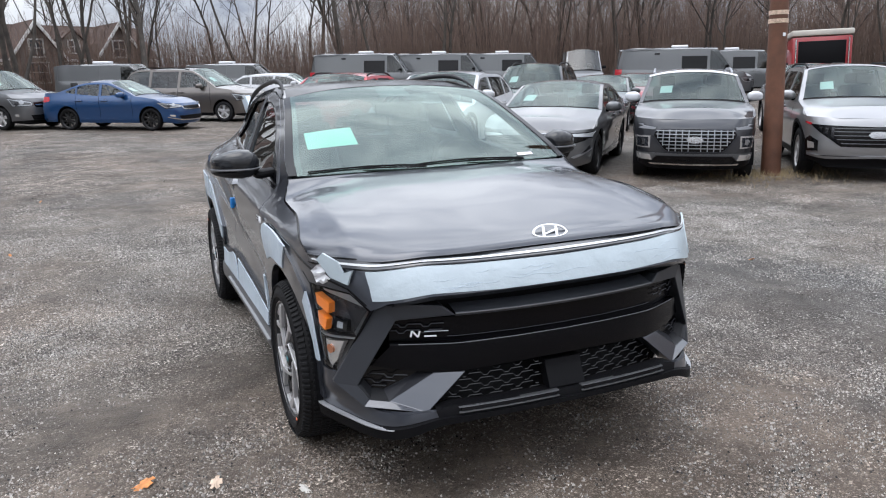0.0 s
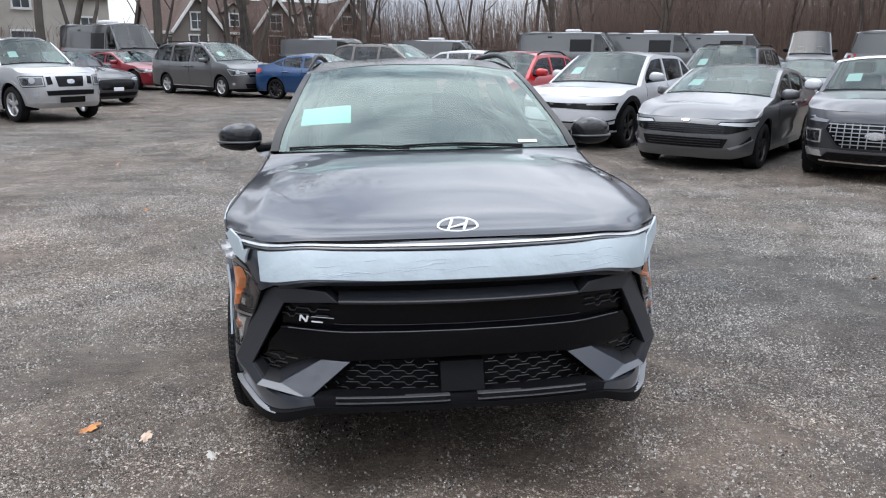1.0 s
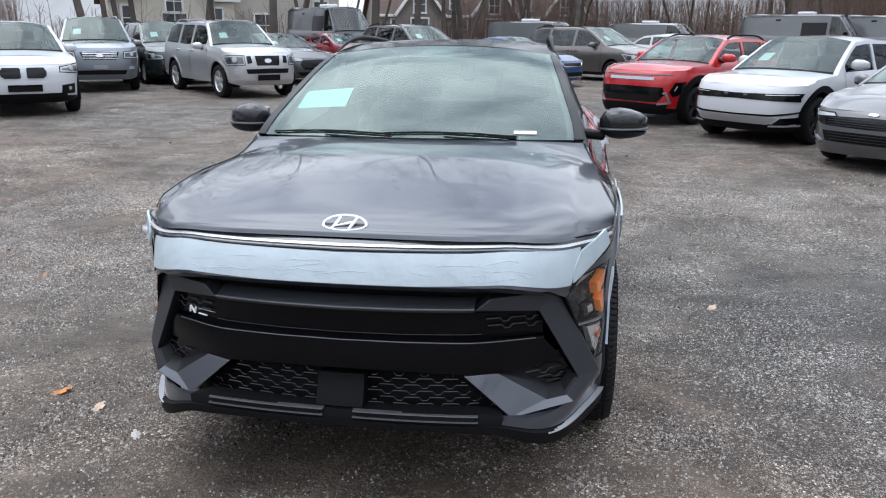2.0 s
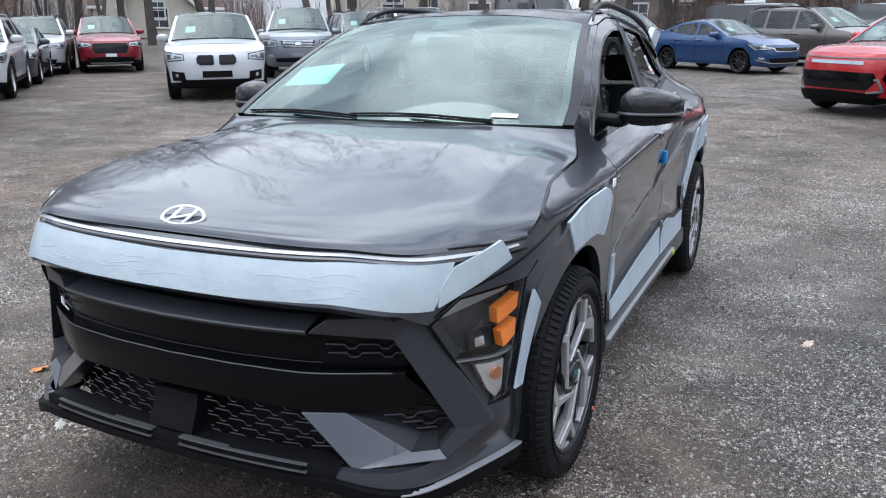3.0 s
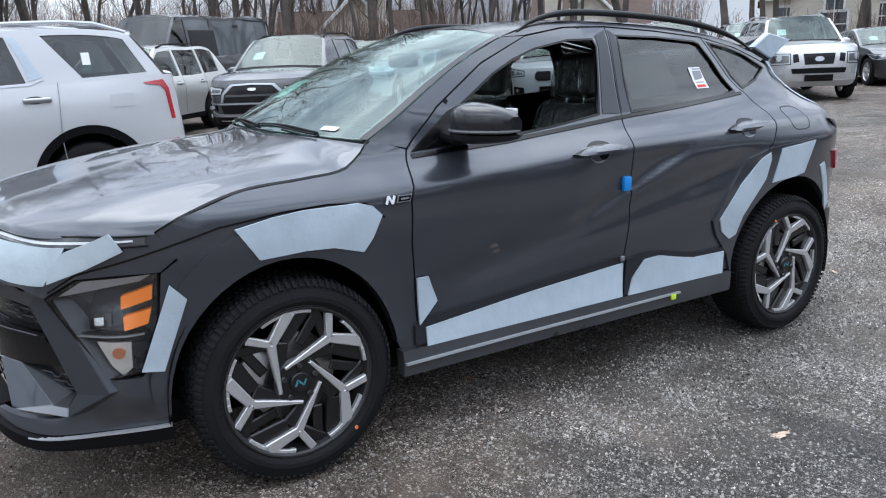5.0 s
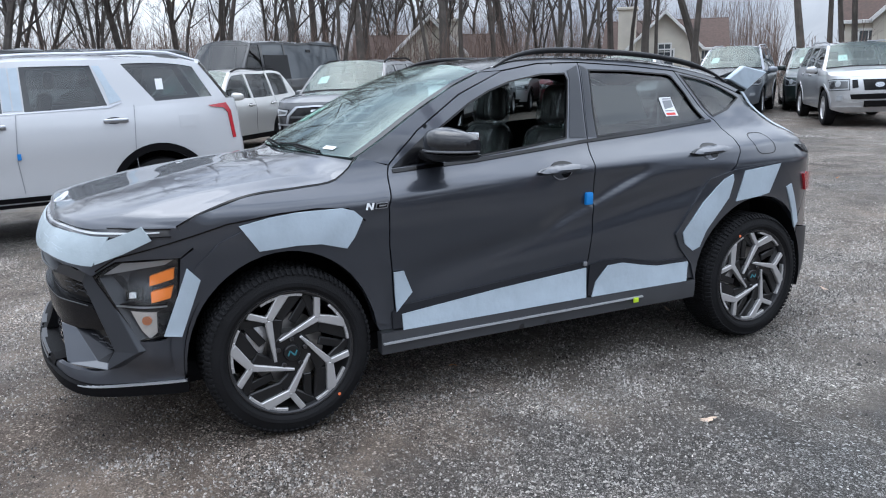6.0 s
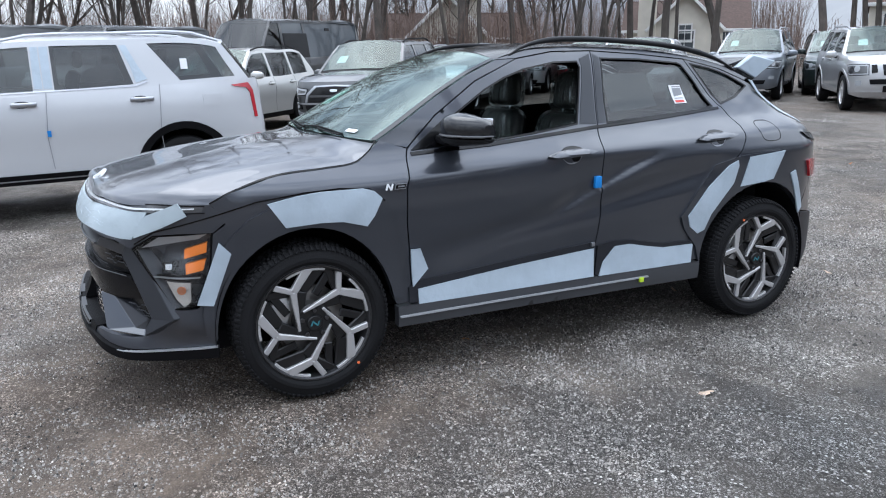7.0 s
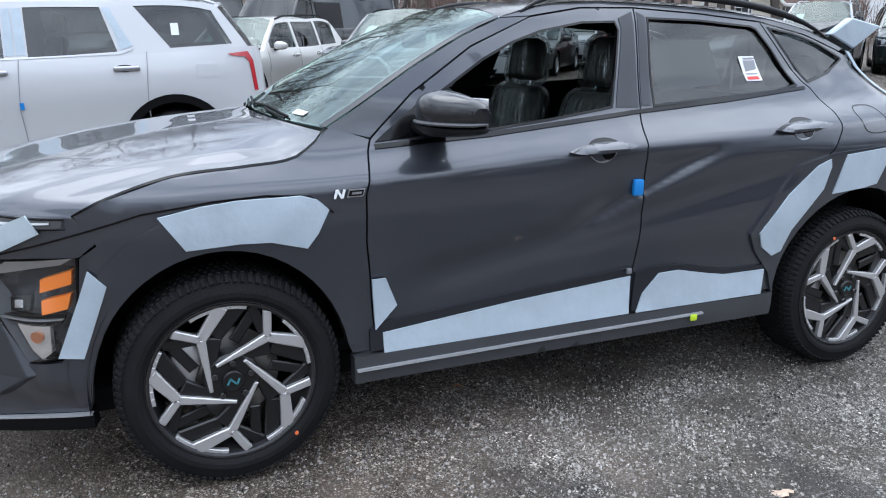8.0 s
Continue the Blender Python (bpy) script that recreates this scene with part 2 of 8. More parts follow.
def mesh_of(name, verts, faces, material, smooth=True, fold=38):
    me = bpy.data.meshes.new(name)
    me.from_pydata([tuple(v) for v in verts], [], faces)
    me.materials.append(material)
    if smooth:
        me.shade_smooth()
        me.set_sharp_from_angle(angle=radians(fold))
    me.update()
    return me


def put_part(name, me, parent, label=""):
    ob = new(name, me)
    ob.parent = parent
    if label:
        ob["label"] = label
    return ob


def inside(poly, x, y):
    hit, j = False, len(poly) - 1
    for i in range(len(poly)):
        (x1, y1), (x2, y2) = poly[i], poly[j]
        if (y1 > y) != (y2 > y) and x < (x2 - x1) * (y - y1) / (y2 - y1) + x1:
            hit = not hit
        j = i
    return hit


def dense(poly, step):
    out = []
    for (x1, y1), (x2, y2) in zip(poly, poly[1:] + poly[:1]):
        n = max(1, math.ceil(math.hypot(x2 - x1, y2 - y1) / step))
        out += [(x1 + (x2 - x1) * k / n, y1 + (y2 - y1) * k / n) for k in range(n)]
    return out


def area2(poly):
    return sum(a[0] * b[1] - b[0] * a[1] for a, b in zip(poly, poly[1:] + poly[:1]))


def shrink(poly, g):
    """The polygon drawn in by g all round."""
    if not g:
        return poly
    sign = 1 if area2(poly) > 0 else -1
    n, out = len(poly), []
    for i in range(n):
        a, b, c = poly[i - 1], poly[i], poly[(i + 1) % n]
        d1, d2 = (b[0] - a[0], b[1] - a[1]), (c[0] - b[0], c[1] - b[1])
        l1, l2 = math.hypot(*d1) or 1e-9, math.hypot(*d2) or 1e-9
        n1, n2 = (-d1[1] / l1 * sign, d1[0] / l1 * sign), (-d2[1] / l2 * sign, d2[0] / l2 * sign)
        k = max(0.35, 1 + n1[0] * n2[0] + n1[1] * n2[1])
        out.append((b[0] + (n1[0] + n2[0]) * g / k, b[1] + (n1[1] + n2[1]) * g / k))
    return out


def sheet(poly, place, step=0.05, holes=(), rim=0.0, flip=False, thick=0.0):
    """Vertices and faces of a polygon of the plane laid on a curved sheet: place(a, b, out) gives a point of the sheet. rim: how deep its edge is turned in."""
    loops = [dense(poly, step)] + [dense(h, step) for h in holes]
    pts, edges = [], []
    for lp in loops:
        o = len(pts)
        pts += lp
        edges += [(o + k, o + (k + 1) % len(lp)) for k in range(len(lp))]
    ring = np.array(pts)
    (x0, y0), (x1, y1) = ring.min(0), ring.max(0)
    gx, gy = np.meshgrid(np.arange(math.floor(x0 / step) * step, x1, step), np.arange(math.floor(y0 / step) * step, y1, step))
    gx, gy = gx.ravel(), gy.ravel()
    ok = np.zeros(len(gx), bool)
    for lp in loops:
        a = np.array(lp)
        b = np.roll(a, -1, 0)
        for (ax, ay), (bx, by) in zip(a, b):
            if ay != by:
                ok ^= ((ay > gy) != (by > gy)) & (gx < (bx - ax) * (gy - ay) / (by - ay) + ax)
    gx, gy = gx[ok], gy[ok]
    far = np.ones(len(gx), bool)
    for px, py in pts:
        far &= (gx - px) ** 2 + (gy - py) ** 2 > (0.45 * step) ** 2
    pts = pts + list(zip(gx[far].tolist(), gy[far].tolist()))
    vs, _, fs, _, _, _ = geometry.delaunay_2d_cdt([Vector(p) for p in pts], edges, [], 0, 1e-5)
    keep = []
    for f in fs:
        cx, cy = sum(vs[i].x for i in f) / 3, sum(vs[i].y for i in f) / 3
        if inside(loops[0], cx, cy) and not any(inside(h, cx, cy) for h in holes):
            keep.append(tuple(f) if not flip else tuple(reversed(f)))
    verts = [place(v.x, v.y, thick) for v in vs]
    faces = keep
    if rim:
        for k, lp in enumerate(loops):
            n, o = len(lp), len(verts)
            ccw = (area2(lp) > 0) != flip
            if k:
                ccw = not ccw
            verts += [place(p[0], p[1], thick) for p in lp] + [place(p[0], p[1], thick - rim) for p in lp]
            for i in range(n):
                j = (i + 1) % n
                q = (o + i, o + n + i, o + n + j, o + j)
                faces.append(q if ccw else tuple(reversed(q)))
    return verts, faces


def join(*sheets):
    verts, faces = [], []
    for v, f in sheets:
        o = len(verts)
        verts += list(v)
        faces += [tuple(i + o for i in q) for q in f]
    return verts, faces


def mirrored(vf):
    v, f = vf
    return [(-p[0], p[1], p[2]) for p in v], [tuple(reversed(q)) for q in f]


def moved(vf, m):
    return [tuple(m @ Vector(p)) for p in vf[0]], vf[1]


def lathe(profile, n=40, axis="x"):
    """A body turned about the x axis from rows of (x, radius)."""
    verts, faces, k = [], [], len(profile)
    for i in range(n):
        a = 2 * math.pi * i / n
        verts += [(x, r * math.cos(a), r * math.sin(a)) for x, r in profile]
    for i in range(n):
        j = (i + 1) % n
        faces += [(i * k + q, i * k + q + 1, j * k + q + 1, j * k + q) for q in range(k - 1)]
    return verts, faces


def rounded_box(sx, sy, sz, r=0.02, seg=2):
    bm = bmesh.new()
    bmesh.ops.create_cube(bm, size=1)
    for v in bm.verts:
        v.co = Vector((v.co.x * sx, v.co.y * sy, v.co.z * sz))
    if r:
        bmesh.ops.bevel(bm, geom=list(bm.edges), offset=min(r, 0.45 * min(sx, sy, sz)), segments=seg, affect="EDGES", profile=0.5)
    out = [tuple(v.co) for v in bm.verts], [tuple(v.index for v in f.verts) for f in bm.faces]
    bm.verts.index_update()
    out = [tuple(v.co) for v in bm.verts], [tuple(v.index for v in f.verts) for f in bm.faces]
    bm.free()
    return out


def prism(poly, h, bevel=0.0):
    """A flat polygon (x, y) raised to height h, with its top edge drawn in by bevel."""
    if area2(poly) < 0:
        poly = poly[::-1]
    n = len(poly)
    top = shrink(poly, bevel)
    verts = [(x, y, 0) for x, y in poly] + [(x, y, h - bevel) for x, y in poly] + [(x, y, h) for x, y in top]
    faces = [tuple(range(2 * n, 3 * n)), tuple(reversed(range(n)))]
    for i in range(n):
        j = (i + 1) % n
        faces += [(i, j, n + j, n + i), (n + i, n + j, 2 * n + j, 2 * n + i)]
    return verts, faces


def tube(points, radius, n=8, closed=False):
    """A round bar along points; radius is one number or one for each point."""
    pts = [Vector(p) for p in points]
    rad = radius if hasattr(radius, "__len__") else [radius] * len(pts)
    verts, faces = [], []
    for i, p in enumerate(pts):
        d = (pts[min(i + 1, len(pts) - 1)] - pts[max(i - 1, 0)]).normalized()
        a = d.orthogonal().normalized() if abs(d.z) > 0.9 else d.cross(Vector((0, 0, 1))).normalized()
        b = d.cross(a)
        verts += [tuple(p + (a * math.cos(t) + b * math.sin(t)) * rad[i]) for t in (2 * math.pi * k / n for k in range(n))]
    for i in range(len(pts) - 1):
        for k in range(n):
            faces.append((i * n + k, i * n + (k + 1) % n, (i + 1) * n + (k + 1) % n, (i + 1) * n + k))
    faces += [tuple(reversed(range(n))), tuple(range((len(pts) - 1) * n, len(pts) * n))]
    return verts, faces


def ribbon(points, width):
    """A closed polygon round a line of 2D points."""
    left, right = [], []
    for i, p in enumerate(points):
        a, b = points[max(i - 1, 0)], points[min(i + 1, len(points) - 1)]
        d = (b[0] - a[0], b[1] - a[1])
        l = math.hypot(*d) or 1
        nx, ny = -d[1] / l * width / 2, d[0] / l * width / 2
        left.append((p[0] + nx, p[1] + ny))
        right.append((p[0] - nx, p[1] - ny))
    return left + right[::-1]


def loft(rows, nu=12, power=2.2):
    """A sheet across a vehicle from rows of (edge point, middle point, power): the edge lies at +x, the sheet is symmetric."""
    verts, faces = [], []
    for e, c, p in rows:
        for k in range(-nu, nu + 1):
            u = k / nu
            w = abs(u) ** p
            verts.append((e[0] * u, c[1] + (e[1] - c[1]) * w, c[2] + (e[2] - c[2]) * w))
    n = 2 * nu + 1
    for i in range(len(rows) - 1):
        faces += [(i * n + k, (i + 1) * n + k, (i + 1) * n + k + 1, i * n + k + 1) for k in range(n - 1)]
    return verts, [tuple(reversed(f)) for f in faces]


def refine(rows, steps):
    """Catmull-Rom between rows of (edge, middle, power)."""
    flat = [tuple(e) + tuple(c) + (p,) for e, c, p in rows]
    out = []
    for i in range(len(flat) - 1):
        p0, p1, p2, p3 = flat[max(i - 1, 0)], flat[i], flat[i + 1], flat[min(i + 2, len(flat) - 1)]
        for k in range(steps):
            u = k / steps
            w = (-.5*u**3 + u*u - .5*u, 1.5*u**3 - 2.5*u*u + 1, -1.5*u**3 + 2*u*u + .5*u, .5*u**3 - .5*u*u)
            out.append([sum(c * q[j] for c, q in zip(w, (p0, p1, p2, p3))) for j in range(7)])
    out.append(list(flat[-1]))
    return [((r[0], r[1], r[2]), (r[3], r[4], r[5]), r[6]) for r in out]


# ---- the lot ----
def lie(x, y):
    """Height of the lot: level under the parked car, tilted a little beyond it."""
    out = math.hypot(max(0.0, abs(x) - .9), max(0.0, abs(y) - 1.6))
    k = min(1.0, out / 3.2)
    return k * k * (3 - 2 * k) * (.036 * y - .014 * x)


def stand(x, y, turn):
    """Pose of a thing that stands on the lot, tilted with it."""
    dx, dy = lie(x + 1, y) - lie(x - 1, y), lie(x, y + 1) - lie(x, y - 1)
    up = Vector((-dx / 2, -dy / 2, 1)).normalized()
    return Matrix.Translation((x, y, lie(x, y))) @ Vector((0, 0, 1)).rotation_difference(up).to_matrix().to_4x4() @ Matrix.Rotation(radians(turn), 4, "Z")


def top_of(x, y):
    """Height of the trodden surface: the lie of the lot with its humps, hollows and wheel ruts."""
    near = math.exp(-(x * x + y * y) / 260)
    rut = noise.noise(((x * .8 - y * .6) * 2.6, (x * .6 + y * .8) * .5, 11))
    return lie(x, y) - .004 + near * (.016 * noise.noise((x * .9, y * .9, 0)) + .010 * noise.noise((x * 3.1, y * 3.1, 4)) + .012 * min(0, rut + .1))


def ground_material():
    m = bpy.data.materials.new("wet_gravel_millings")
    m.use_nodes = True
    n, l = m.node_tree.nodes, m.node_tree.links
    b = n["Principled BSDF"]
    co = n.new("ShaderNodeTexCoord")

    def noise_node(scale, detail=6, rough=0.6, dist=0.0):
        t = n.new("ShaderNodeTexNoise")
        t.inputs["Scale"].default_value, t.inputs["Detail"].default_value = scale, detail
        t.inputs["Roughness"].default_value, t.inputs["Distortion"].default_value = rough, dist
        l.new(co.outputs["Object"], t.inputs["Vector"])
        return t

    def ramp(src, stops):
        r = n.new("ShaderNodeValToRGB")
        while len(r.color_ramp.elements) < len(stops):
            r.color_ramp.elements.new(0.5)
        for e, (p, c) in zip(r.color_ramp.elements, stops):
            e.position, e.color = p, (*c, 1)
        l.new(src, r.inputs[0])
        return r

    def mix(a, b2, f, kind="MIX"):
        x = n.new("ShaderNodeMix")
        x.data_type, x.blend_type = "RGBA", kind
        if isinstance(f, float):
            x.inputs[0].default_value = f
        else:
            l.new(f, x.inputs[0])
        l.new(a, x.inputs[6])
        l.new(b2, x.inputs[7])
        return x

    def cells_at(scale, feature="F1"):
        v = n.new("ShaderNodeTexVoronoi")
        v.feature = feature
        v.inputs["Scale"].default_value = scale
        l.new(co.outputs["Object"], v.inputs["Vector"])
        return v

    cells, small, gaps = cells_at(88), cells_at(210), cells_at(88, "DISTANCE_TO_EDGE")
    sep = n.new("ShaderNodeSeparateColor")
    l.new(cells.outputs["Color"], sep.inputs[0])
    stones = ramp(sep.outputs[0], [(0.0, (0.016, 0.014, 0.012)), (0.4, (0.060, 0.054, 0.047)), (0.76, (0.17, 0.158, 0.142)), (1.0, (0.62, 0.59, 0.55))])
    sep2 = n.new("ShaderNodeSeparateColor")
    l.new(small.outputs["Color"], sep2.inputs[0])
    grit = ramp(sep2.outputs[0], [(0.0, (0.014, 0.012, 0.010)), (0.5, (0.062, 0.055, 0.048)), (1.0, (0.42, 0.395, 0.365))])
    both = mix(stones.outputs[0], grit.outputs[0], ramp(noise_node(9, 3).outputs[0], [(0.35, (0, 0, 0)), (0.65, (1, 1, 1))]).outputs[0])
    joint = ramp(gaps.outputs["Distance"], [(0.02, (0.16, 0.15, 0.14)), (0.18, (1, 1, 1))])
    loose = mix(both.outputs[2], joint.outputs[0], 1.0, "MULTIPLY")
    patch = noise_node(0.75, 9, 0.70, 0.25)
    streak_map = n.new("ShaderNodeMapping")
    streak_map.inputs["Rotation"].default_value = (0, 0, radians(37))
    streak_map.inputs["Scale"].default_value = (0.35, 2.2, 1)
    l.new(co.outputs["Object"], streak_map.inputs["Vector"])
    streak = n.new("ShaderNodeTexNoise")
    streak.inputs["Scale"].default_value, streak.inputs["Detail"].default_value, streak.inputs["Distortion"].default_value = 1.1, 9, 0.25
    l.new(streak_map.outputs[0], streak.inputs["Vector"])
    mud = ramp(noise_node(3.0, 9, 0.7).outputs[0], [(0.3, (0.020, 0.0160, 0.0125)), (0.7, (0.085, 0.071, 0.058))])
    where = ramp(patch.outputs[0], [(0.40, (0.10, 0.10, 0.10)), (0.58, (1, 1, 1))])
    track = ramp(streak.outputs[0], [(0.36, (0.42, 0.42, 0.42)), (0.52, (1, 1, 1))])
    cover = mix(where.outputs[0], track.outputs[0], 1.0, "MULTIPLY")
    base = mix(mud.outputs[0], loose.outputs[2], cover.outputs[2])
    tint = ramp(noise_node(1.3, 6, 0.7).outputs[0], [(0.3, (0.94, 0.90, 0.86)), (0.7, (2.72, 2.66, 2.58))])
    toned = mix(base.outputs[2], tint.outputs[0], 1.0, "MULTIPLY")
    soil = ramp(noise_node(0.16, 4, 0.55, 0.2).outputs[0], [(0.40, (0.96, 1.0, 1.04)), (0.60, (1.07, 0.99, 0.94))])
    final = mix(toned.outputs[2], soil.outputs[0], 1.0, "MULTIPLY")
    # one large ragged oval of the lot beside the car, darker and bluer
    dark_oval_at = n.new("ShaderNodeMapping")
    dark_oval_at.inputs["Location"].default_value = (-0.78, 0.18, 0)
    dark_oval_at.inputs["Scale"].default_value = (0.28, 0.20, 0)
    l.new(co.outputs["Object"], dark_oval_at.inputs["Vector"])
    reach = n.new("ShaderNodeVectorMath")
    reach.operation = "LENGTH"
    l.new(dark_oval_at.outputs[0], reach.inputs[0])
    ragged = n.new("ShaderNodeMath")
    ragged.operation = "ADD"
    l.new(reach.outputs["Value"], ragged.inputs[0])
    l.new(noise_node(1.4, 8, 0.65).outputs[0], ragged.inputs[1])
    dark_oval = ramp(ragged.outputs[0], [(0.85, (0.66, 0.69, 0.73)), (1.0, (1, 1, 1))])
    final = mix(final.outputs[2], dark_oval.outputs[0], 1.0, "MULTIPLY")
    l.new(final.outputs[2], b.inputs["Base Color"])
    wet = ramp(patch.outputs[0], [(0.36, (0.42, 0.42, 0.42)), (0.50, (0.8, 0.8, 0.8))])
    l.new(wet.outputs[0], b.inputs["Roughness"])
    b.inputs["Specular IOR Level"].default_value = 0.35
    k = n.new("ShaderNodeBump")
    k.inputs["Strength"].default_value, k.inputs["Distance"].default_value = 1.0, 0.02
    hsum = n.new("ShaderNodeMath")
    hsum.operation = "ADD"
    l.new(sep.outputs[1], hsum.inputs[0])
    l.new(noise_node(60, 6).outputs[0], hsum.inputs[1])
    l.new(hsum.outputs[0], k.inputs["Height"])
    l.new(k.outputs[0], b.inputs["Normal"])
    return m


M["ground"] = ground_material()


def axis_steps(fine, mid, far):
    a = [i * 0.1 for i in range(int(-fine * 10), int(fine * 10) + 1)]
    out, step, v = [], 0.2, fine
    while v < far:
        step *= 1.22
        v += step
        out.append(min(v, far))
    return [-p for p in reversed(out)] + a + out


def build_ground():
    xs, ys = axis_steps(7, 0, 1500), axis_steps(7, 0, 1500)
    verts, faces = [], []
    for y in ys:
        for x in xs:
            z = top_of(min(max(x, -60), 60), min(max(y, -60), 60))
            verts.append((x, y, z))
    n = len(xs)
    for j in range(len(ys) - 1):
        faces += [(j * n + i, j * n + i + 1, (j + 1) * n + i + 1, (j + 1) * n + i) for i in range(n - 1)]
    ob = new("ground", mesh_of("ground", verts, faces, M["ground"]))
    return tagged(ob, "wet gravel and asphalt millings with dark muddy patches", "ground", kind="structure")


build_ground()


# ---- loose stones, leaves ----
M["stone"] = shader("loose_stone_chips", (0.20, 0.186, 0.170), 0.7, island=1.0, vary=0.25, vary_scale=1.3)
M["stone_light"] = shader("pale_limestone_chips", (0.47, 0.45, 0.42), 0.75, island=0.6)


def blend_grid(x0, x1, y0, y1, cell, fn):
    """A smooth function of the plan from values on a grid."""
    nx, ny = int((x1 - x0) / cell) + 2, int((y1 - y0) / cell) + 2
    g = np.array([[fn(x0 + i * cell, y0 + j * cell) for i in range(nx)] for j in range(ny)])

    def at(x, y):
        u, v = (x - x0) / cell, (y - y0) / cell
        i, j = np.clip(u.astype(int), 0, nx - 2), np.clip(v.astype(int), 0, ny - 2)
        a, b = u - i, v - j
        return g[j, i] * (1 - a) * (1 - b) + g[j, i + 1] * a * (1 - b) + g[j + 1, i] * (1 - a) * b + g[j + 1, i + 1] * a * b
    return at


def cover(x, y):
    """How densely the chips lie: bare muddy patches and tracks between heaps."""
    return .42 + .85 * noise.noise((x * .55, y * .55, 0)) + .55 * noise.noise((x * 1.7, y * 1.7, 3)) + .35 * noise.noise(((x * .8 - y * .6) * 3.4, (x * .6 + y * .8) * .7, 7))


def stone_field(name, label, count, mat, size0, size1, where, seed, need=0.0):
    rng = np.random.default_rng(seed)
    x0, x1, y0, y1 = where
    dense, level = blend_grid(x0, x1, y0, y1, .12, cover), blend_grid(x0, x1, y0, y1, .2, top_of)
    x, y = rng.uniform(x0, x1, count * 4), rng.uniform(y0, y1, count * 4)
    ok = rng.uniform(0, 1, len(x)) < np.clip(dense(x, y) - need, .03, 1)
    x, y = x[ok][:count], y[ok][:count]
    n = len(x)
    z = level(x, y)
    size = rng.uniform(0, 1, n) ** 3 * (size1 - size0) + size0
    a = rng.uniform(0, 6.28, n)
    verts = np.empty((n, 5, 3))
    for k in range(4):
        r = size * rng.uniform(.6, 1.15, n) * (1 if k % 2 else .72)
        verts[:, k, 0], verts[:, k, 1] = x + r * np.cos(a + 1.57 * k), y + r * np.sin(a + 1.57 * k)
        verts[:, k, 2] = z - .003 + size * rng.uniform(-.15, .35, n)
    verts[:, 4, 0], verts[:, 4, 1] = x + size * rng.uniform(-.35, .35, n), y + size * rng.uniform(-.35, .35, n)
    verts[:, 4, 2] = z + size * rng.uniform(.5, 1.0, n)
    tri = np.array([(0, 1, 4), (1, 2, 4), (2, 3, 4), (3, 0, 4)])
    faces = (np.arange(n)[:, None, None] * 5 + tri[None]).reshape(-1, 3).astype(np.int32)
    me = bpy.data.meshes.new(name)
    me.vertices.add(n * 5)
    me.vertices.foreach_set("co", verts.astype(np.float32).ravel())
    me.loops.add(len(faces) * 3)
    me.loops.foreach_set("vertex_index", faces.ravel())
    me.polygons.add(len(faces))
    me.polygons.foreach_set("loop_start", np.arange(0, len(faces) * 3, 3, dtype=np.int32))
    me.materials.append(mat)
    me.update(calc_edges=True)
    me.validate()
    return tagged(new(name, me), label, "gravel", kind="stuff")


stone_field("gravel", "scattered grey stone chips on the wet lot", 360000, M["stone"], .0030, .0115, (-4.5, 5.6, -4.2, 4.2), 3)
stone_field("pale_gravel", "pale limestone chips pressed into the lot", 90000, M["stone_light"], .0022, .0068, (-4.5, 5.6, -4.2, 4.2), 8, .2)
stone_field("far_gravel", "grey stone chips further over the lot", 80000, M["stone"], .005, .016, (-12, 10, 1.5, 19), 5, .1)
stone_field("far_pale_gravel", "pale stone chips further over the lot", 16000, M["stone_light"], .004, .010, (-12, 10, 1.5, 19), 6, .2)

stone_field("loose_rocks", "few larger loose rocks on the gravel", 160, M["stone"], .010, .030, (-4.5, 5.6, -4.2, 4.2), 12)

M["leaf_orange"] = shader("fallen_leaf_orange", (0.50, 0.20, 0.06), 0.7, vary=0.3, vary_scale=40)
M["leaf_pale"] = shader("fallen_leaf_pale", (0.55, 0.42, 0.32), 0.7, vary=0.3, vary_scale=40)


def leaf(x, y, a, size, mat, label):
    pts = []
    for k in range(20):
        t = 2 * math.pi * k / 20
        r = size * (.62 + .38 * abs(math.cos(2.5 * t))) * (1 if k % 2 else .8)
        pts.append((r * math.cos(t), r * .75 * math.sin(t)))
    v = [(px, py, .008 + .010 * math.sin(px / size * 2.2) + .004 * math.cos(py / size * 5)) for px, py in pts] + [(0, 0, .012)]
    v += [(q[0], q[1], q[2] - .0015) for q in v]
    n = len(pts)
    f = [(i, (i + 1) % n, n) for i in range(n)] + [((i + 1) % n + n + 1, i + n + 1, 2 * n + 1) for i in range(n)] + [(i, i + n + 1, (i + 1) % n + n + 1, (i + 1) % n) for i in range(n)]
    ob = new("fallen_leaf", mesh_of("fallen_leaf", v, f, mat, smooth=False))
    ob.matrix_basis = pose(x, y, top_of(x, y) + .002, 0, 0, a)
    return tagged(ob, label, "leaf")


leaf(-1.544, -1.505, 20, .055, M["leaf_orange"], "curled orange oak leaf lying on gravel")
leaf(-1.276, -1.637, 70, .040, M["leaf_pale"], "pale pinkish dry leaf lying on gravel")
leaf(-.965, -1.86, 130, .030, M["stone_light"], "small pale leaf scrap lying on gravel")
leaf(1.60, .30, 40, .040, M["leaf_pale"], "pale dry leaf lying on wet gravel")
for k in range(26):
    leaf(random.uniform(-6, 4.5), random.uniform(-3.5, 9), random.uniform(0, 360), random.uniform(.018, .035), random.choice((M["leaf_pale"], M["stone_light"], M["leaf_orange"])), "small dry leaf scrap lying on gravel")


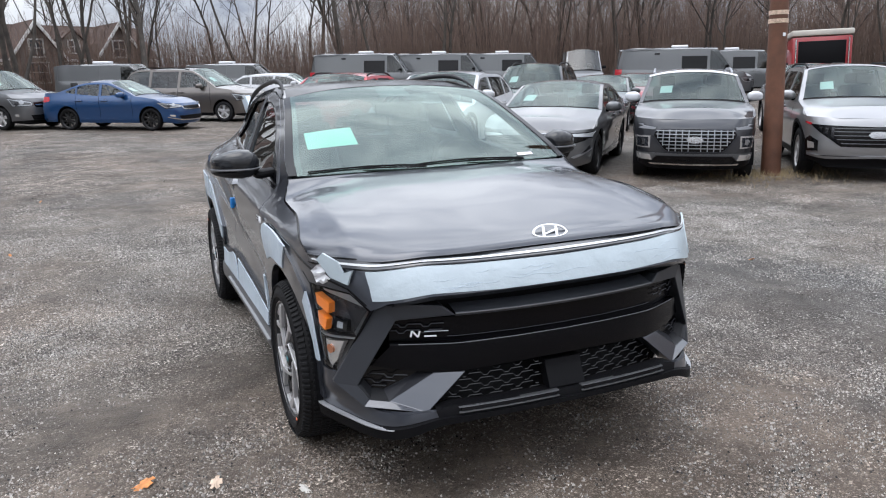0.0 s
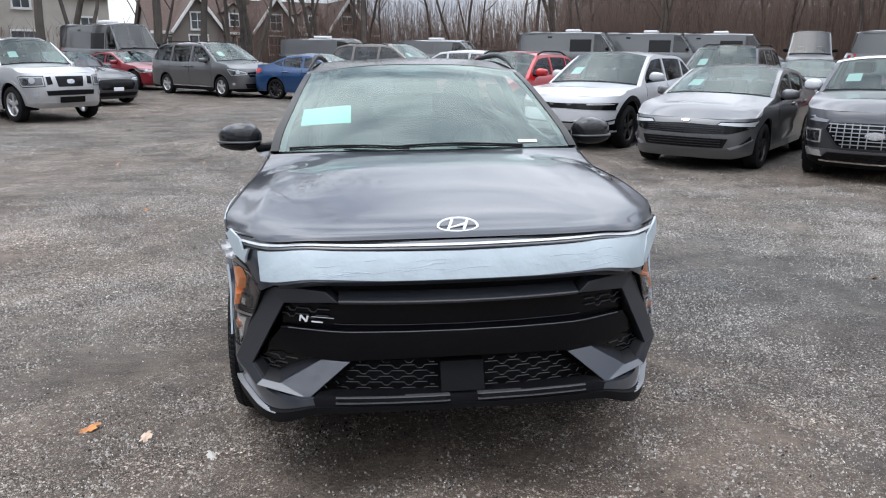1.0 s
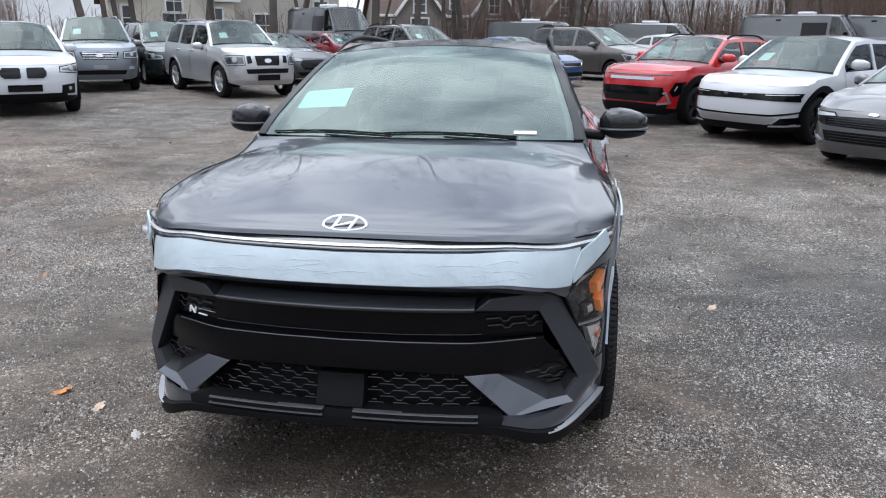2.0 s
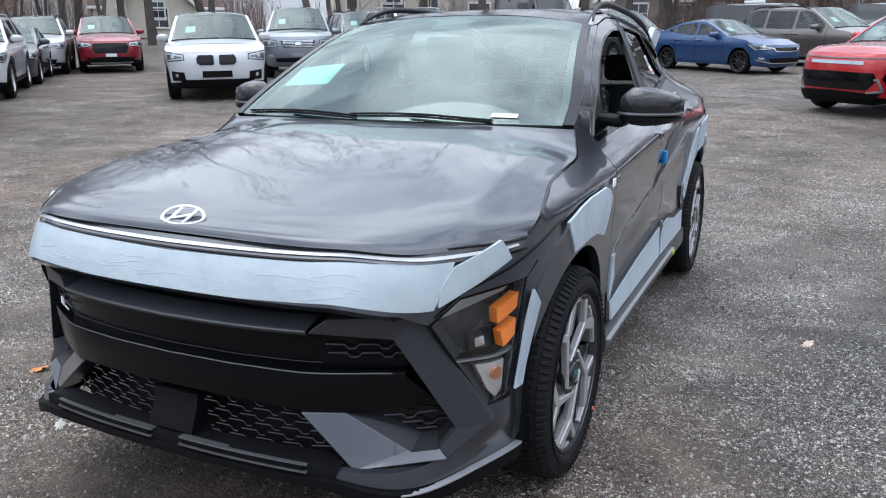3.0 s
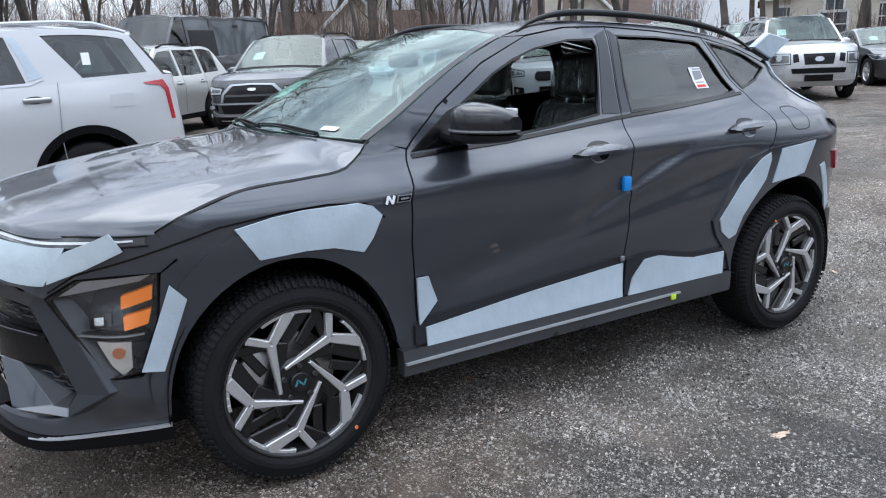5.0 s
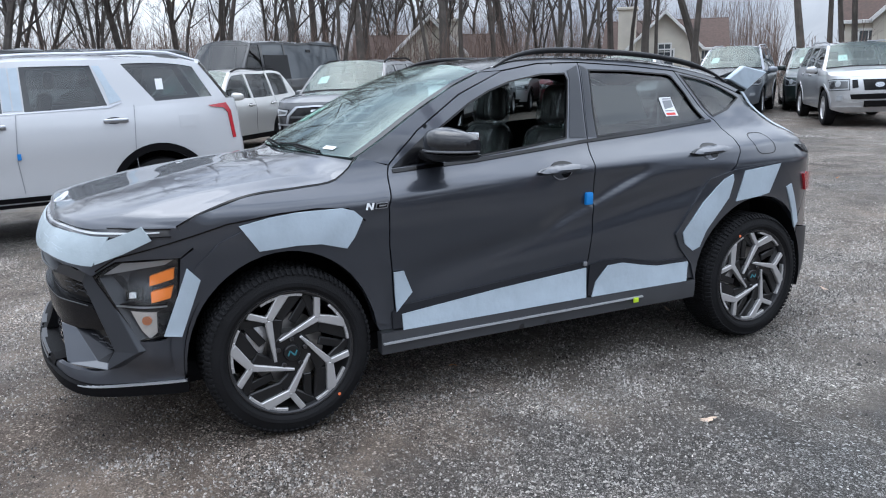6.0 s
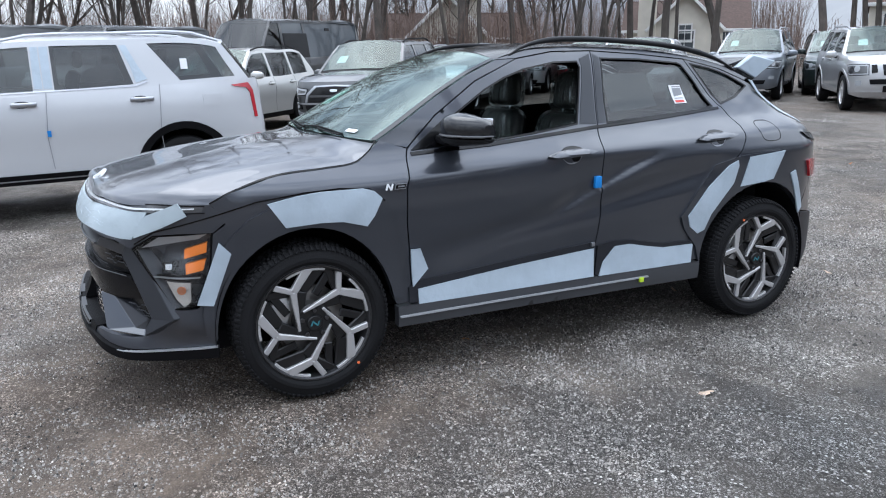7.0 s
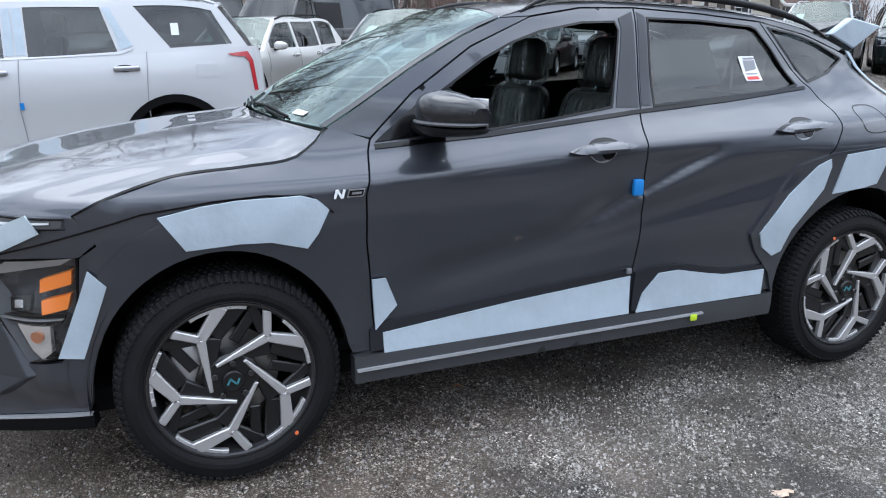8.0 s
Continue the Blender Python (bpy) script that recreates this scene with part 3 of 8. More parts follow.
# ---- vehicles of the lot ----
def wheel(parent, m, radius, width, rim_r, style, spokes, name="wheel"):
    """A wheel about the local x axis, its face at +x, placed by m under its vehicle."""
    hub = new(name)
    hub.parent, hub.matrix_basis = parent, m
    w = width / 2
    prof = [(-w * .8, rim_r), (-w, rim_r + .03), (-w, radius - .05), (-w * .85, radius - .012), (-w * .5, radius), (w * .5, radius), (w * .85, radius - .012), (w, radius - .05), (w * 1.02, rim_r + .045), (w * .92, rim_r + .008), (w * .8, rim_r)]
    put_part("tyre", mesh_of("tyre", *lathe(prof, 36), M["rubber"]), hub)
    rim = [(-w * .8, rim_r), (-w * .8, rim_r * .93), (-w * .2, rim_r * .9), (w * .6, rim_r * .93), (w * .8, rim_r * .96), (w * .86, rim_r)]
    put_part("rim", mesh_of("rim", *lathe(rim, 36), M["alloy"] if style != "dark" else M["alloy_dark"]), hub)
    parts = []
    for i in range(spokes):
        a = 2 * math.pi * i / spokes
        k = 0.55 if spokes > 6 else 1.0
        v, f = prism([(-.035 * k, .05), (.035 * k, .05), (.05 * k, rim_r * .94), (-.05 * k, rim_r * .94)], .03, .006)
        parts.append(moved((v, f), pose(w * .45, 0, 0) @ Matrix.Rotation(a, 4, "X") @ Matrix(((0, 0, 1, 0), (1, 0, 0, 0), (0, 1, 0, 0), (0, 0, 0, 1)))))
    put_part("spokes", mesh_of("spokes", *join(*parts), M["alloy"] if style == "bright" else M["alloy_dark"], smooth=False), hub)
    put_part("hub_cap", mesh_of("hub_cap", *lathe([(w * .45, .075), (w * .7, .07), (w * .75, .04), (w * .76, .001)], 20), M["alloy_dark"] if style == "dark" else M["alloy"]), hub)
    put_part("brake_disc", mesh_of("brake_disc", *lathe([(0, .16), (0.02, .16), (.02, .02)], 24), M["steel"]), hub)
    return hub


def arc(cy, cz, ry, rz, a0, a1, n):
    return [(cy + ry * math.cos(radians(a0 + (a1 - a0) * k / n)), cz + rz * math.sin(radians(a0 + (a1 - a0) * k / n))) for k in range(n + 1)]


def seat_mesh():
    back = moved(rounded_box(.48, .14, .62, .06), pose(0, .24, .42, -14))
    base = rounded_box(.50, .52, .16, .06)
    head = moved(rounded_box(.26, .10, .18, .04), pose(0, .36, .84, -10))
    return join(base, back, head)


SEAT = None


def mirror_shell(cap, ring=32):
    """A door mirror's shell from rows (x, depth, height, sweep) outwards from the door."""
    vs, fs = [], []
    for x, dep, h, sweep in cap:
        for k in range(ring):
            a = 2 * math.pi * k / ring
            ca, sa = math.cos(a), math.sin(a)
            yy = -dep * abs(ca) ** .62 if ca < 0 else dep * .55 * abs(ca) ** .35
            zz = h * abs(sa) ** .62 if sa > 0 else -h * .72 * abs(sa) ** .7
            if ca > 0:
                yy -= .55 * max(0, zz - .01)
            vs.append((x, yy + sweep, zz))
    for i in range(len(cap) - 1):
        fs += [(i * ring + k, (i + 1) * ring + k, (i + 1) * ring + (k + 1) % ring, i * ring + (k + 1) % ring) for k in range(ring)]
    return vs, fs + [tuple(range(ring)), tuple(reversed(range((len(cap) - 1) * ring, len(cap) * ring)))]


PLAIN_MIRROR = [(-.02, .03, .03, 0), (.01, .075, .070, .004), (.06, .10, .092, .012), (.13, .10, .090, .028), (.19, .082, .074, .046), (.225, .045, .045, .062)]


def vehicle(name, label, c, at, style=None):
    """A parked car, van or truck from a table of sizes c; at: (x, y, heading). Local -y is ahead, z = 0 the ground."""
    global SEAT
    L, Wd, H, wb, fo = c["L"], c["W"] / 2, c["H"], c["wb"], c["fo"]
    yf = -(wb / 2 + fo)
    yr = yf + L
    zs, zh, zc, zb = c.get("zs", .24), c["zh"], c["zc"], c["zb"]
    yc, yt, yq, yd, zd = c["yc"], c["yt"], c["yq"], c["yd"], c["zd"]
    r = c.get("r", .34)
    root = new(name)
    plan = [(0, yf), (.35 * Wd, yf + .012), (.62 * Wd, yf + .06), (.80 * Wd, yf + .17), (.91 * Wd, yf + .34), (.965 * Wd, yf + .52), (.995 * Wd, yf + .85), (Wd, -.3), (Wd, .5), (.995 * Wd, yr - .8), (.975 * Wd, yr - .42), (.90 * Wd, yr - .17), (.74 * Wd, yr - .06), (.4 * Wd, yr - .01), (0, yr)]
    tum = c.get("tum", .36)
    nose_tab = [(zs - .06, .09), (zs + .06, .02), (zs + .2, .0), (zh * .62, .0), (zh * .82, .02), (zh * .93, .05), (zh + .02, .12), (zh + .3, .5)]
    flank_tab = [(zs - .06, .08), (zs, .05), (zs + .1, .03), (zs + .3, .02), (zb * .72, .0), (zb * .86, .008), (zb - .06, .03), (zb, .06), (zb + .03, .075), (H - .05, .075 + tum * (H - zb - .08)), (H, .12 + tum * (H - zb))]
    tail_tab = [(zs - .06, .10), (zs + .1, .02), (zs + .3, 0), (zd * .75, .02), (zd, c.get("taper", .06)), (H, c.get("taper", .06) + c.get("lean", .25) * (H - zd))]
    W = Wrap(plan, lambda x, z: smooth_tab(nose_tab, z), lambda y, z: smooth_tab(flank_tab, z), lambda x, z: smooth_tab(tail_tab, z), .45 * Wd, 1.15 * Wd + .15, L + 2 * Wd - (1.15 * Wd + .55) - .62, L + Wd * 1.3 - .62)
    S = W.s[-1]

    def P(s, z, out=0.0):
        return W.place(s, z, out)

    def Y(y, z):
        return (W.at_y(y), z)

    def X(x, z):
        return (W.at_x(x), z)

    def B(x, z):
        return (W.tail_x(x), z)

    body_m = c["paint"]
    low_m = c.get("clad", M["black_plastic"])
    step = c.get("step", .09)
    # shoulder line: hood edge, cowl, belt, deck
    edge = [X(0, zh), X(.5 * Wd, zh), X(.78 * Wd, zh + .005), Y(yf + .45, zh + .015), Y((yf + yc) / 2, (zh + zc) / 2 + .02), Y(yc, zc)]
    belt = [Y(yc + (yd - yc) * k / 6, zc + (zb - zc) * min(1, k / 3) + (zd - zb) * max(0, k / 6 - .5) * 2) for k in range(1, 7)]
    back = [B(.8 * Wd, zd), B(.4 * Wd, zd), (S, zd)]
    ax, ar = -wb / 2, r * 1.17
    arch_f = arc(ax, r, ar, ar * 1.04, -20 if zs < r else 0, 200, 24)
    arch_r = arc(-ax, r, ar, ar * 1.04, -20, 200, 24)
    arch_f = [p for p in arch_f if p[1] > zs]
    arch_r = [p for p in arch_r if p[1] > zs]
    bottom = [(0, zs), X(.7 * Wd, zs - .01)] + [Y(*p) for p in reversed([(y, z) for y, z in arch_f])] + [Y(*p) for p in reversed(arch_r)] + [B(.7 * Wd, zs + .02), (S, zs + .04)]
    flank_poly = bottom + back[::-1] + belt[::-1] + edge[::-1]
    v1 = sheet(flank_poly, P, step, rim=.03)
    put_part("body", mesh_of("body", *join(v1, mirrored(v1)), body_m), root)
    # dark arch lips, sills and lower bumpers
    def pair(kind, vf, mat, label=""):
        for q in (vf, mirrored(vf)):
            put_part(kind, mesh_of(kind, *q, mat), root, label)

    for arch in (arch_f, arch_r):
        a = [Y(*p) for p in arch]
        cy = ax if arch is arch_f else -ax
        o = [Y(cy + (p[0] - cy) * c.get("lip", 1.13), r + (p[1] - r) * c.get("lip", 1.13)) for p in arch]
        if c.get("arches", True):
            pair("arch_lip", sheet(a + o[::-1], P, .06, rim=.03, thick=.008), low_m)
    sill = [Y(ax + ar * 1.02, zs - .02), Y(-ax - ar * 1.02, zs - .02), Y(-ax - ar * 1.02, zs + .08), Y(ax + ar * 1.02, zs + .08)]
    pair("sill", sheet(sill, P, .12, rim=.05, thick=.012), c.get("sill_m", low_m))
    lip_m = c.get("lip_m", low_m)
    nose_low = [(0, zs - .05), X(.75 * Wd, zs - .05), Y(ax - ar * 1.1, zs), Y(ax - ar * 1.1, zs + .05), X(.75 * Wd, zs + .07), (0, zs + .07)]
    q = sheet(nose_low, P, .1, rim=.05, thick=.012)
    put_part("front_lip", mesh_of("front_lip", *join(q, mirrored(q)), lip_m), root)
    tail_low = [(S, zs - .02), B(.75 * Wd, zs - .02), Y(-ax + ar * 1.1, zs), Y(-ax + ar * 1.1, zs + .06), B(.75 * Wd, zs + .12), (S, zs + .12)]
    q = sheet(tail_low, P, .1, rim=.05, thick=.012)
    put_part("rear_lip", mesh_of("rear_lip", *join(q, mirrored(q)), lip_m), root)
    # roof frame with window openings
    zt = H - c.get("crown", .07)
    top_tab = [(yc, zc), (yc + .72 * (yt - yc), zc + .78 * (zt - .03 - zc)), (yt, zt - .03), ((yt + yq) / 2, zt), (yq, zt - c.get("drop", .05)), (yd, zd)]

    def roofline(y):
        return lerp_tab(top_tab, y) if y < yt + .01 or y > yq - .01 else smooth_tab(top_tab, y)

    def beltline(y):
        k = (y - yc) / (yd - yc) * 6
        return zc + (zb - zc) * min(1, k / 3) + (zd - zb) * max(0, k / 6 - .5) * 2

    n = 26
    ys = [yc + (yd - yc) * k / n for k in range(n + 1)]
    outer = [Y(y, beltline(y)) for y in ys] + [Y(y, roofline(y)) for y in reversed(ys[1:-1])]
    panes, frames = [], []
    for win in c["windows"]:
        y0, y1, u0, u1 = win if len(win) == 4 else (*win, *win)
        low = [y0 + (y1 - y0) * k / 10 for k in range(11)]
        upp = [u0 + (u1 - u0) * k / 10 for k in range(11)]
        lo = [(y, beltline(y) + .035) for y in low]
        hi = [(y, roofline(y) - .055) for y in upp]
        ok = [k for k in range(11) if hi[k][1] - lo[k][1] > .04]
        if len(ok) > 2:
            panes.append([Y(*lo[k]) for k in ok] + [Y(*hi[k]) for k in reversed(ok)])
    fr = sheet(outer, P, step, holes=panes, rim=.03)
    put_part("roof_frame", mesh_of("roof_frame", *join(fr, mirrored(fr)), c.get("pillar", body_m)), root)
    for k, pane in enumerate(panes):
        g = sheet(pane, P, .12, thick=-.012)
        gm = c.get("rear_glass", M["side_glass"]) if k else c.get("front_glass", M["side_glass"])
        if not c.get("glazed", (1, 1, 1, 1))[k]:
            gm = body_m
        for q in (g, mirrored(g)):
            put_part("side_window", mesh_of("side_window", *q, gm), root)
    # bonnet, screens, roof and tail across the width
    def E(y, z):
        return P(W.at_y(y), z)

    hood_rows = [(P(W.at_x(.80 * Wd), zh + .003), (0, W.place(0, zh)[1], zh + .0), 4.0), (E(yf + .5, zh + .02), (0, yf + .38, zh + (zc - zh) * .45 + .05), 3.0), (E((yf + yc) / 2 + .05, (zh + zc) / 2 + .02), (0, (yf + yc) / 2, zc * .6 + zh * .4 + .05), 2.6), (E(yc, zc), (0, yc - .10, zc + .05), 2.4)]
    put_part("bonnet", mesh_of("bonnet", *loft(refine(hood_rows, 5), 10), body_m), root)
    mid_t = H - .02
    ws = [(E(yc, zc), (0, yc - .12, zc + .04), 2.4), (E(yc + .5 * (yt - yc), lerp_tab(top_tab, yc + .5 * (yt - yc))), (0, yc + .45 * (yt - yc), zc + .55 * (mid_t - zc)), 2.4), (E(yt, zt - .03), (0, yt - .03, mid_t), 2.4)]
    put_part("windscreen", mesh_of("windscreen", *loft(refine(ws, 4), 8), c.get("screen_m", M["parked_screen"])), root)
    fine = refine(ws, 4)

    def on_glass(u, v, lift):
        k = min(len(fine) - 1.001, max(0, v * (len(fine) - 1)))
        a, f = int(k), k - int(k)
        pts = []
        for e, m, pw in (fine[a], fine[a + 1]):
            w = abs(u) ** pw
            pts.append(Vector((e[0] * u, m[1] + (e[1] - m[1]) * w, m[2] + (e[2] - m[2]) * w)))
        return tuple(pts[0].lerp(pts[1], f) + Vector((0, -.6, .8)) * lift)

    def glass_strip(u0, u1, v0, v1, nu, nv, lift):
        vs = [on_glass(u0 + (u1 - u0) * i / nu, v0 + (v1 - v0) * j / nv, lift) for j in range(nv + 1) for i in range(nu + 1)]
        return vs, [(j * (nu + 1) + i, j * (nu + 1) + i + 1, (j + 1) * (nu + 1) + i + 1, (j + 1) * (nu + 1) + i) for j in range(nv) for i in range(nu)]

    pair("windscreen_pillar", glass_strip(.925, 1, 0, 1, 2, 8, .004), c.get("pillar", body_m))
    put_part("wiper_cowl", mesh_of("wiper_cowl", *glass_strip(-.93, .93, 0, .07, 8, 1, .005), M["black_plastic"]), root)
    put_part("screen_shade", mesh_of("screen_shade", *glass_strip(-.92, .92, .955, 1, 8, 1, -.006), M["gloss_black"]), root)
    if c.get("header"):
        put_part("roof_edge", mesh_of("roof_edge", *glass_strip(-1, 1, c["header"], 1, 10, 2, .006), c.get("roof", body_m)), root)
    if c.get("sheet"):
        u0, u1, v0, v1 = c["sheet"]
        put_part("screen_sheet", mesh_of("screen_sheet", *glass_strip(u0, u1, v0, v1, 3, 2, -.008), M["paper_pale"]), root, "pale paper sheet behind the windscreen")
    rf = [(E(yt, zt - .03), (0, yt - .03, mid_t), 2.4), (E((yt + yq) / 2, zt), (0, (yt + yq) / 2, H), 2.4), (E(yq, roofline(yq)), (0, yq + .06, H - c.get("drop", .05) - .01), 2.4)]
    put_part("roof", mesh_of("roof", *loft(refine(rf, 5), 10), c.get("roof", body_m)), root)
    rear_mid = (0, yd + c.get("bulge", .03), zd)
    rw = [rf[-1], (E((yq + yd) / 2, lerp_tab(top_tab, (yq + yd) / 2)), (0, (yq + .06 + rear_mid[1]) / 2, (H - c.get("drop", .05) + zd) / 2), 2.6), (E(yd, zd), rear_mid, 3.0)]
    put_part("rear_window", mesh_of("rear_window", *loft(refine(rw, 4), 8), c.get("rear_glass", M["side_glass"]) if c.get("glazed_tail", True) else body_m), root)
    dk = [(E(yd, zd), rear_mid, 3.0), (P(W.tail_x(.8 * Wd), zd), (0, W.place(S, zd)[1], zd - .005), 4.0)]
    put_part("boot_lid", mesh_of("boot_lid", *loft(dk, 8), body_m), root)
    # cabin floor, dashboard and seats, so that the glass shows something
    tub = join(moved(rounded_box(1.8 * Wd, yd - yc, .08, .02), pose(0, (yc + yd) / 2, zs + .14)), moved(rounded_box(1.66 * Wd, .42, .22, .06), pose(0, yc + .22, zc - .08)))
    put_part("cabin_floor", mesh_of("cabin_floor", *tub, M["interior"]), root)
    if SEAT is None:
        SEAT = mesh_of("seat", *seat_mesh(), M["seat"])
    for row in c.get("seats", (.15, 1.0)):
        for sx in (-.38, .38):
            s = put_part("seat", SEAT, root)
            s.matrix_basis = pose(sx, row, zb - .52)
    # seams, handles, mirrors
    for y in c.get("seams", ()):
        pair("door_seam", sheet(ribbon([Y(y, zs + .12), Y(y - .02, (zs + zb) / 2), Y(y + .02, beltline(y) + .02)], .007), P, .06, thick=.006), c.get("seam_m", M["gloss_black"]))
    for y in c.get("handles", ()):
        for sgn in (1, -1):
            px = P(W.at_y(y), zb - .10)
            h = put_part("door_handle", mesh_of("door_handle", *rounded_box(.036, .235, .046, .018, 3), c.get("handle_m", body_m)), root)
            h.matrix_basis = pose(sgn * (px[0] + .014), y, zb - .10)
            # recess behind the handle: a flat ellipse, its shade put in as dark colour
            cup = [(W.at_y(y - .02) + .085 * math.cos(a), zb - .098 + .034 * math.sin(a)) for a in [2 * math.pi * q / 16 for q in range(16)]]
            cup = sheet(cup, P, .05, thick=.004)
            put_part("handle_cup", mesh_of("handle_cup", *(cup if sgn > 0 else mirrored(cup)), M["lug"]), root)
    mr = c.get("mirror", (yc + .38, zb + .09))
    for sgn in (1, -1):
        px = P(W.at_y(mr[0]), mr[1])
        shell = mirror_shell(PLAIN_MIRROR, 20)
        q = put_part("mirror", mesh_of("mirror", *(shell if sgn > 0 else mirrored(shell)), c.get("mirror_m", body_m)), root)
        q.matrix_basis = pose(sgn * (px[0] + .035), mr[0], mr[1])
        g = put_part("mirror_glass", mesh_of("mirror_glass", *rounded_box(.15, .006, .11, .003), M["pane"]), q)
        g.matrix_basis = pose(sgn * .10, .065, -.002, -16)
        put_part("mirror_foot", mesh_of("mirror_foot", *moved(rounded_box(.11, .09, .04, .015), pose(sgn * -.01, .01, -.055)), M["black_plastic"]), q)
    # lamps, grille and other pieces of the nose and tail
    for kind, mat, poly, thick in c.get("face", ()):
        pts = [X(x * Wd, z) if fx == "x" else Y(x, z) if fx == "y" else B(x * Wd, z) for fx, x, z in poly]
        q = sheet(pts, P, .06, rim=.02, thick=thick)
        if kind == "headlamp" and mat is M["lamp_white"]:
            pair("lamp_surround", sheet(shrink(pts, -.014), P, .06, rim=.01, thick=thick - .004), M["gloss_black"])
            us, vz = [p[0] for p in pts], [p[1] for p in pts]
            cu, cz, hz = sum(us) / len(us), sum(vz) / len(vz), max(vz) - min(vz)
            if hz > .09:
                pair("lamp_pocket", sheet(shrink(pts, .028), P, .06, rim=.01, thick=thick + .003), M["lamp_pocket"])
                for du in (-.085, .055):
                    ring = [(cu + du + .30 * hz * math.cos(a), cz - .02 * du / .085 + .30 * hz * math.sin(a)) for a in [math.pi * q / 8 for q in range(16)]]
                    pair("lamp_bulb", sheet(ring, P, .03, rim=.008, thick=thick + .008), M["lamp_white"] if du < 0 else M["lug"])
        if min(p[1] for p in poly if p[0] == "x") < .001 if any(p[0] == "x" for p in poly) else False:
            put_part(kind, mesh_of(kind, *join(q, mirrored(q)), mat), root)
        else:
            for g in (q, mirrored(q)):
                put_part(kind, mesh_of(kind, *g, mat), root)
    if c.get("rails"):
        for sgn in (1, -1):
            pts = []
            for k in range(9):
                y = yt + .15 + (yq - yt - .2) * k / 8
                e = E(y, roofline(y))
                pts.append((sgn * (e[0] - .06), y, roofline(y) + .02 + .045 * (1 - abs(k / 4 - 1) ** 6)))
            put_part("roof_rail", mesh_of("roof_rail", *tube(pts, .018, 6), c["rails"]), root)
    for ex in c.get("extras", ()):
        ex(root, c, P, W)
    # wheel wells, underside and wheels
    for y in (ax, -ax):
        a = arc(y, r, ar * .99, ar * 1.03, -15, 195, 12)
        xi, xo = Wd - .38, Wd - .03
        v = [(xo, p[0], p[1]) for p in a] + [(xi, p[0], p[1]) for p in a]
        k = len(a)
        pair("wheel_well", (v, [(i, i + 1, k + i + 1, k + i) for i in range(k - 1)] + [tuple(range(k, 2 * k))]), M["interior"])
    under = moved(rounded_box(1.55 * Wd, L - .5, .10, .03), pose(0, (yf + yr) / 2, zs + .06))
    put_part("underside", mesh_of("underside", *under, M["interior"], smooth=False), root)
    tw = c.get("tyre", .225)
    for sgn in (1, -1):
        for y in (ax, -ax):
            m = pose(sgn * (Wd - tw / 2 - .025), y, r, 0, 0, 0 if sgn > 0 else 180)
            wheel(root, m, r, tw, c.get("rim", r * .66), c.get("wheels", "bright"), c.get("spokes", 5))
    x, y, a = at
    root.matrix_basis = stand(x, y, a)
    tagged(root, label, c.get("cat", "car"), "parked vehicles")
    return root


def bars(mat, w, zs_, t=.010, out=.014):
    """Level bars across a grille, half of each from the middle to w."""
    return [("grille_bar", mat, [("x", 0, z), ("x", w, z), ("x", w, z + t), ("x", 0, z + t)], out) for z in zs_]


def uprights(mat, xs, z0, z1, t=.014, out=.013):
    return [("grille_bar", mat, [("x", x, z0), ("x", x + t, z0), ("x", x + t, z1), ("x", x, z1)], out) for x in xs]


def sedan(paint_m, **k):
    c = dict(lip_m=paint_m, sill_m=paint_m, sheet=(-.66, -.42, .30, .50), L=4.68, W=1.81, H=1.43, wb=2.70, fo=.88, zh=.76, zc=.97, zb=.95, yc=-.86, yt=-.02, yq=1.02, yd=1.72, zd=1.06, r=.325, paint=paint_m, windows=((-.62, .22), (.30, 1.02), (1.08, 1.42)), seams=(-.78, .26, 1.02), handles=(.1, .92), lean=.1, taper=.10, arches=False, drop=.07, mirror=(-.5, 1.0),
             face=[("headlamp", M["lamp_white"], [("x", .52, .70), ("x", .95, .64), ("y", -1.72, .72), ("y", -1.62, .80), ("x", .85, .76), ("x", .6, .75)], .006),
                   ("grille", M["gloss_black"], [("x", 0, .42), ("x", .5, .44), ("x", .62, .58), ("x", .55, .70), ("x", 0, .72)], .006),
                   ("intake", M["black_plastic"], [("x", 0, .26), ("x", .6, .26), ("x", .7, .36), ("x", 0, .36)], .014),
                   ("plate", M["paper"], [("x", 0, .40), ("x", .16, .40), ("x", .16, .50), ("x", 0, .50)], .02),
                   ("tail_lamp", M["red_lens"], [("b", .95, .80), ("b", .45, .84), ("b", .45, .94), ("y", 1.95, .96), ("y", 1.9, .84)], .006)])
    c.update(k)
    return c


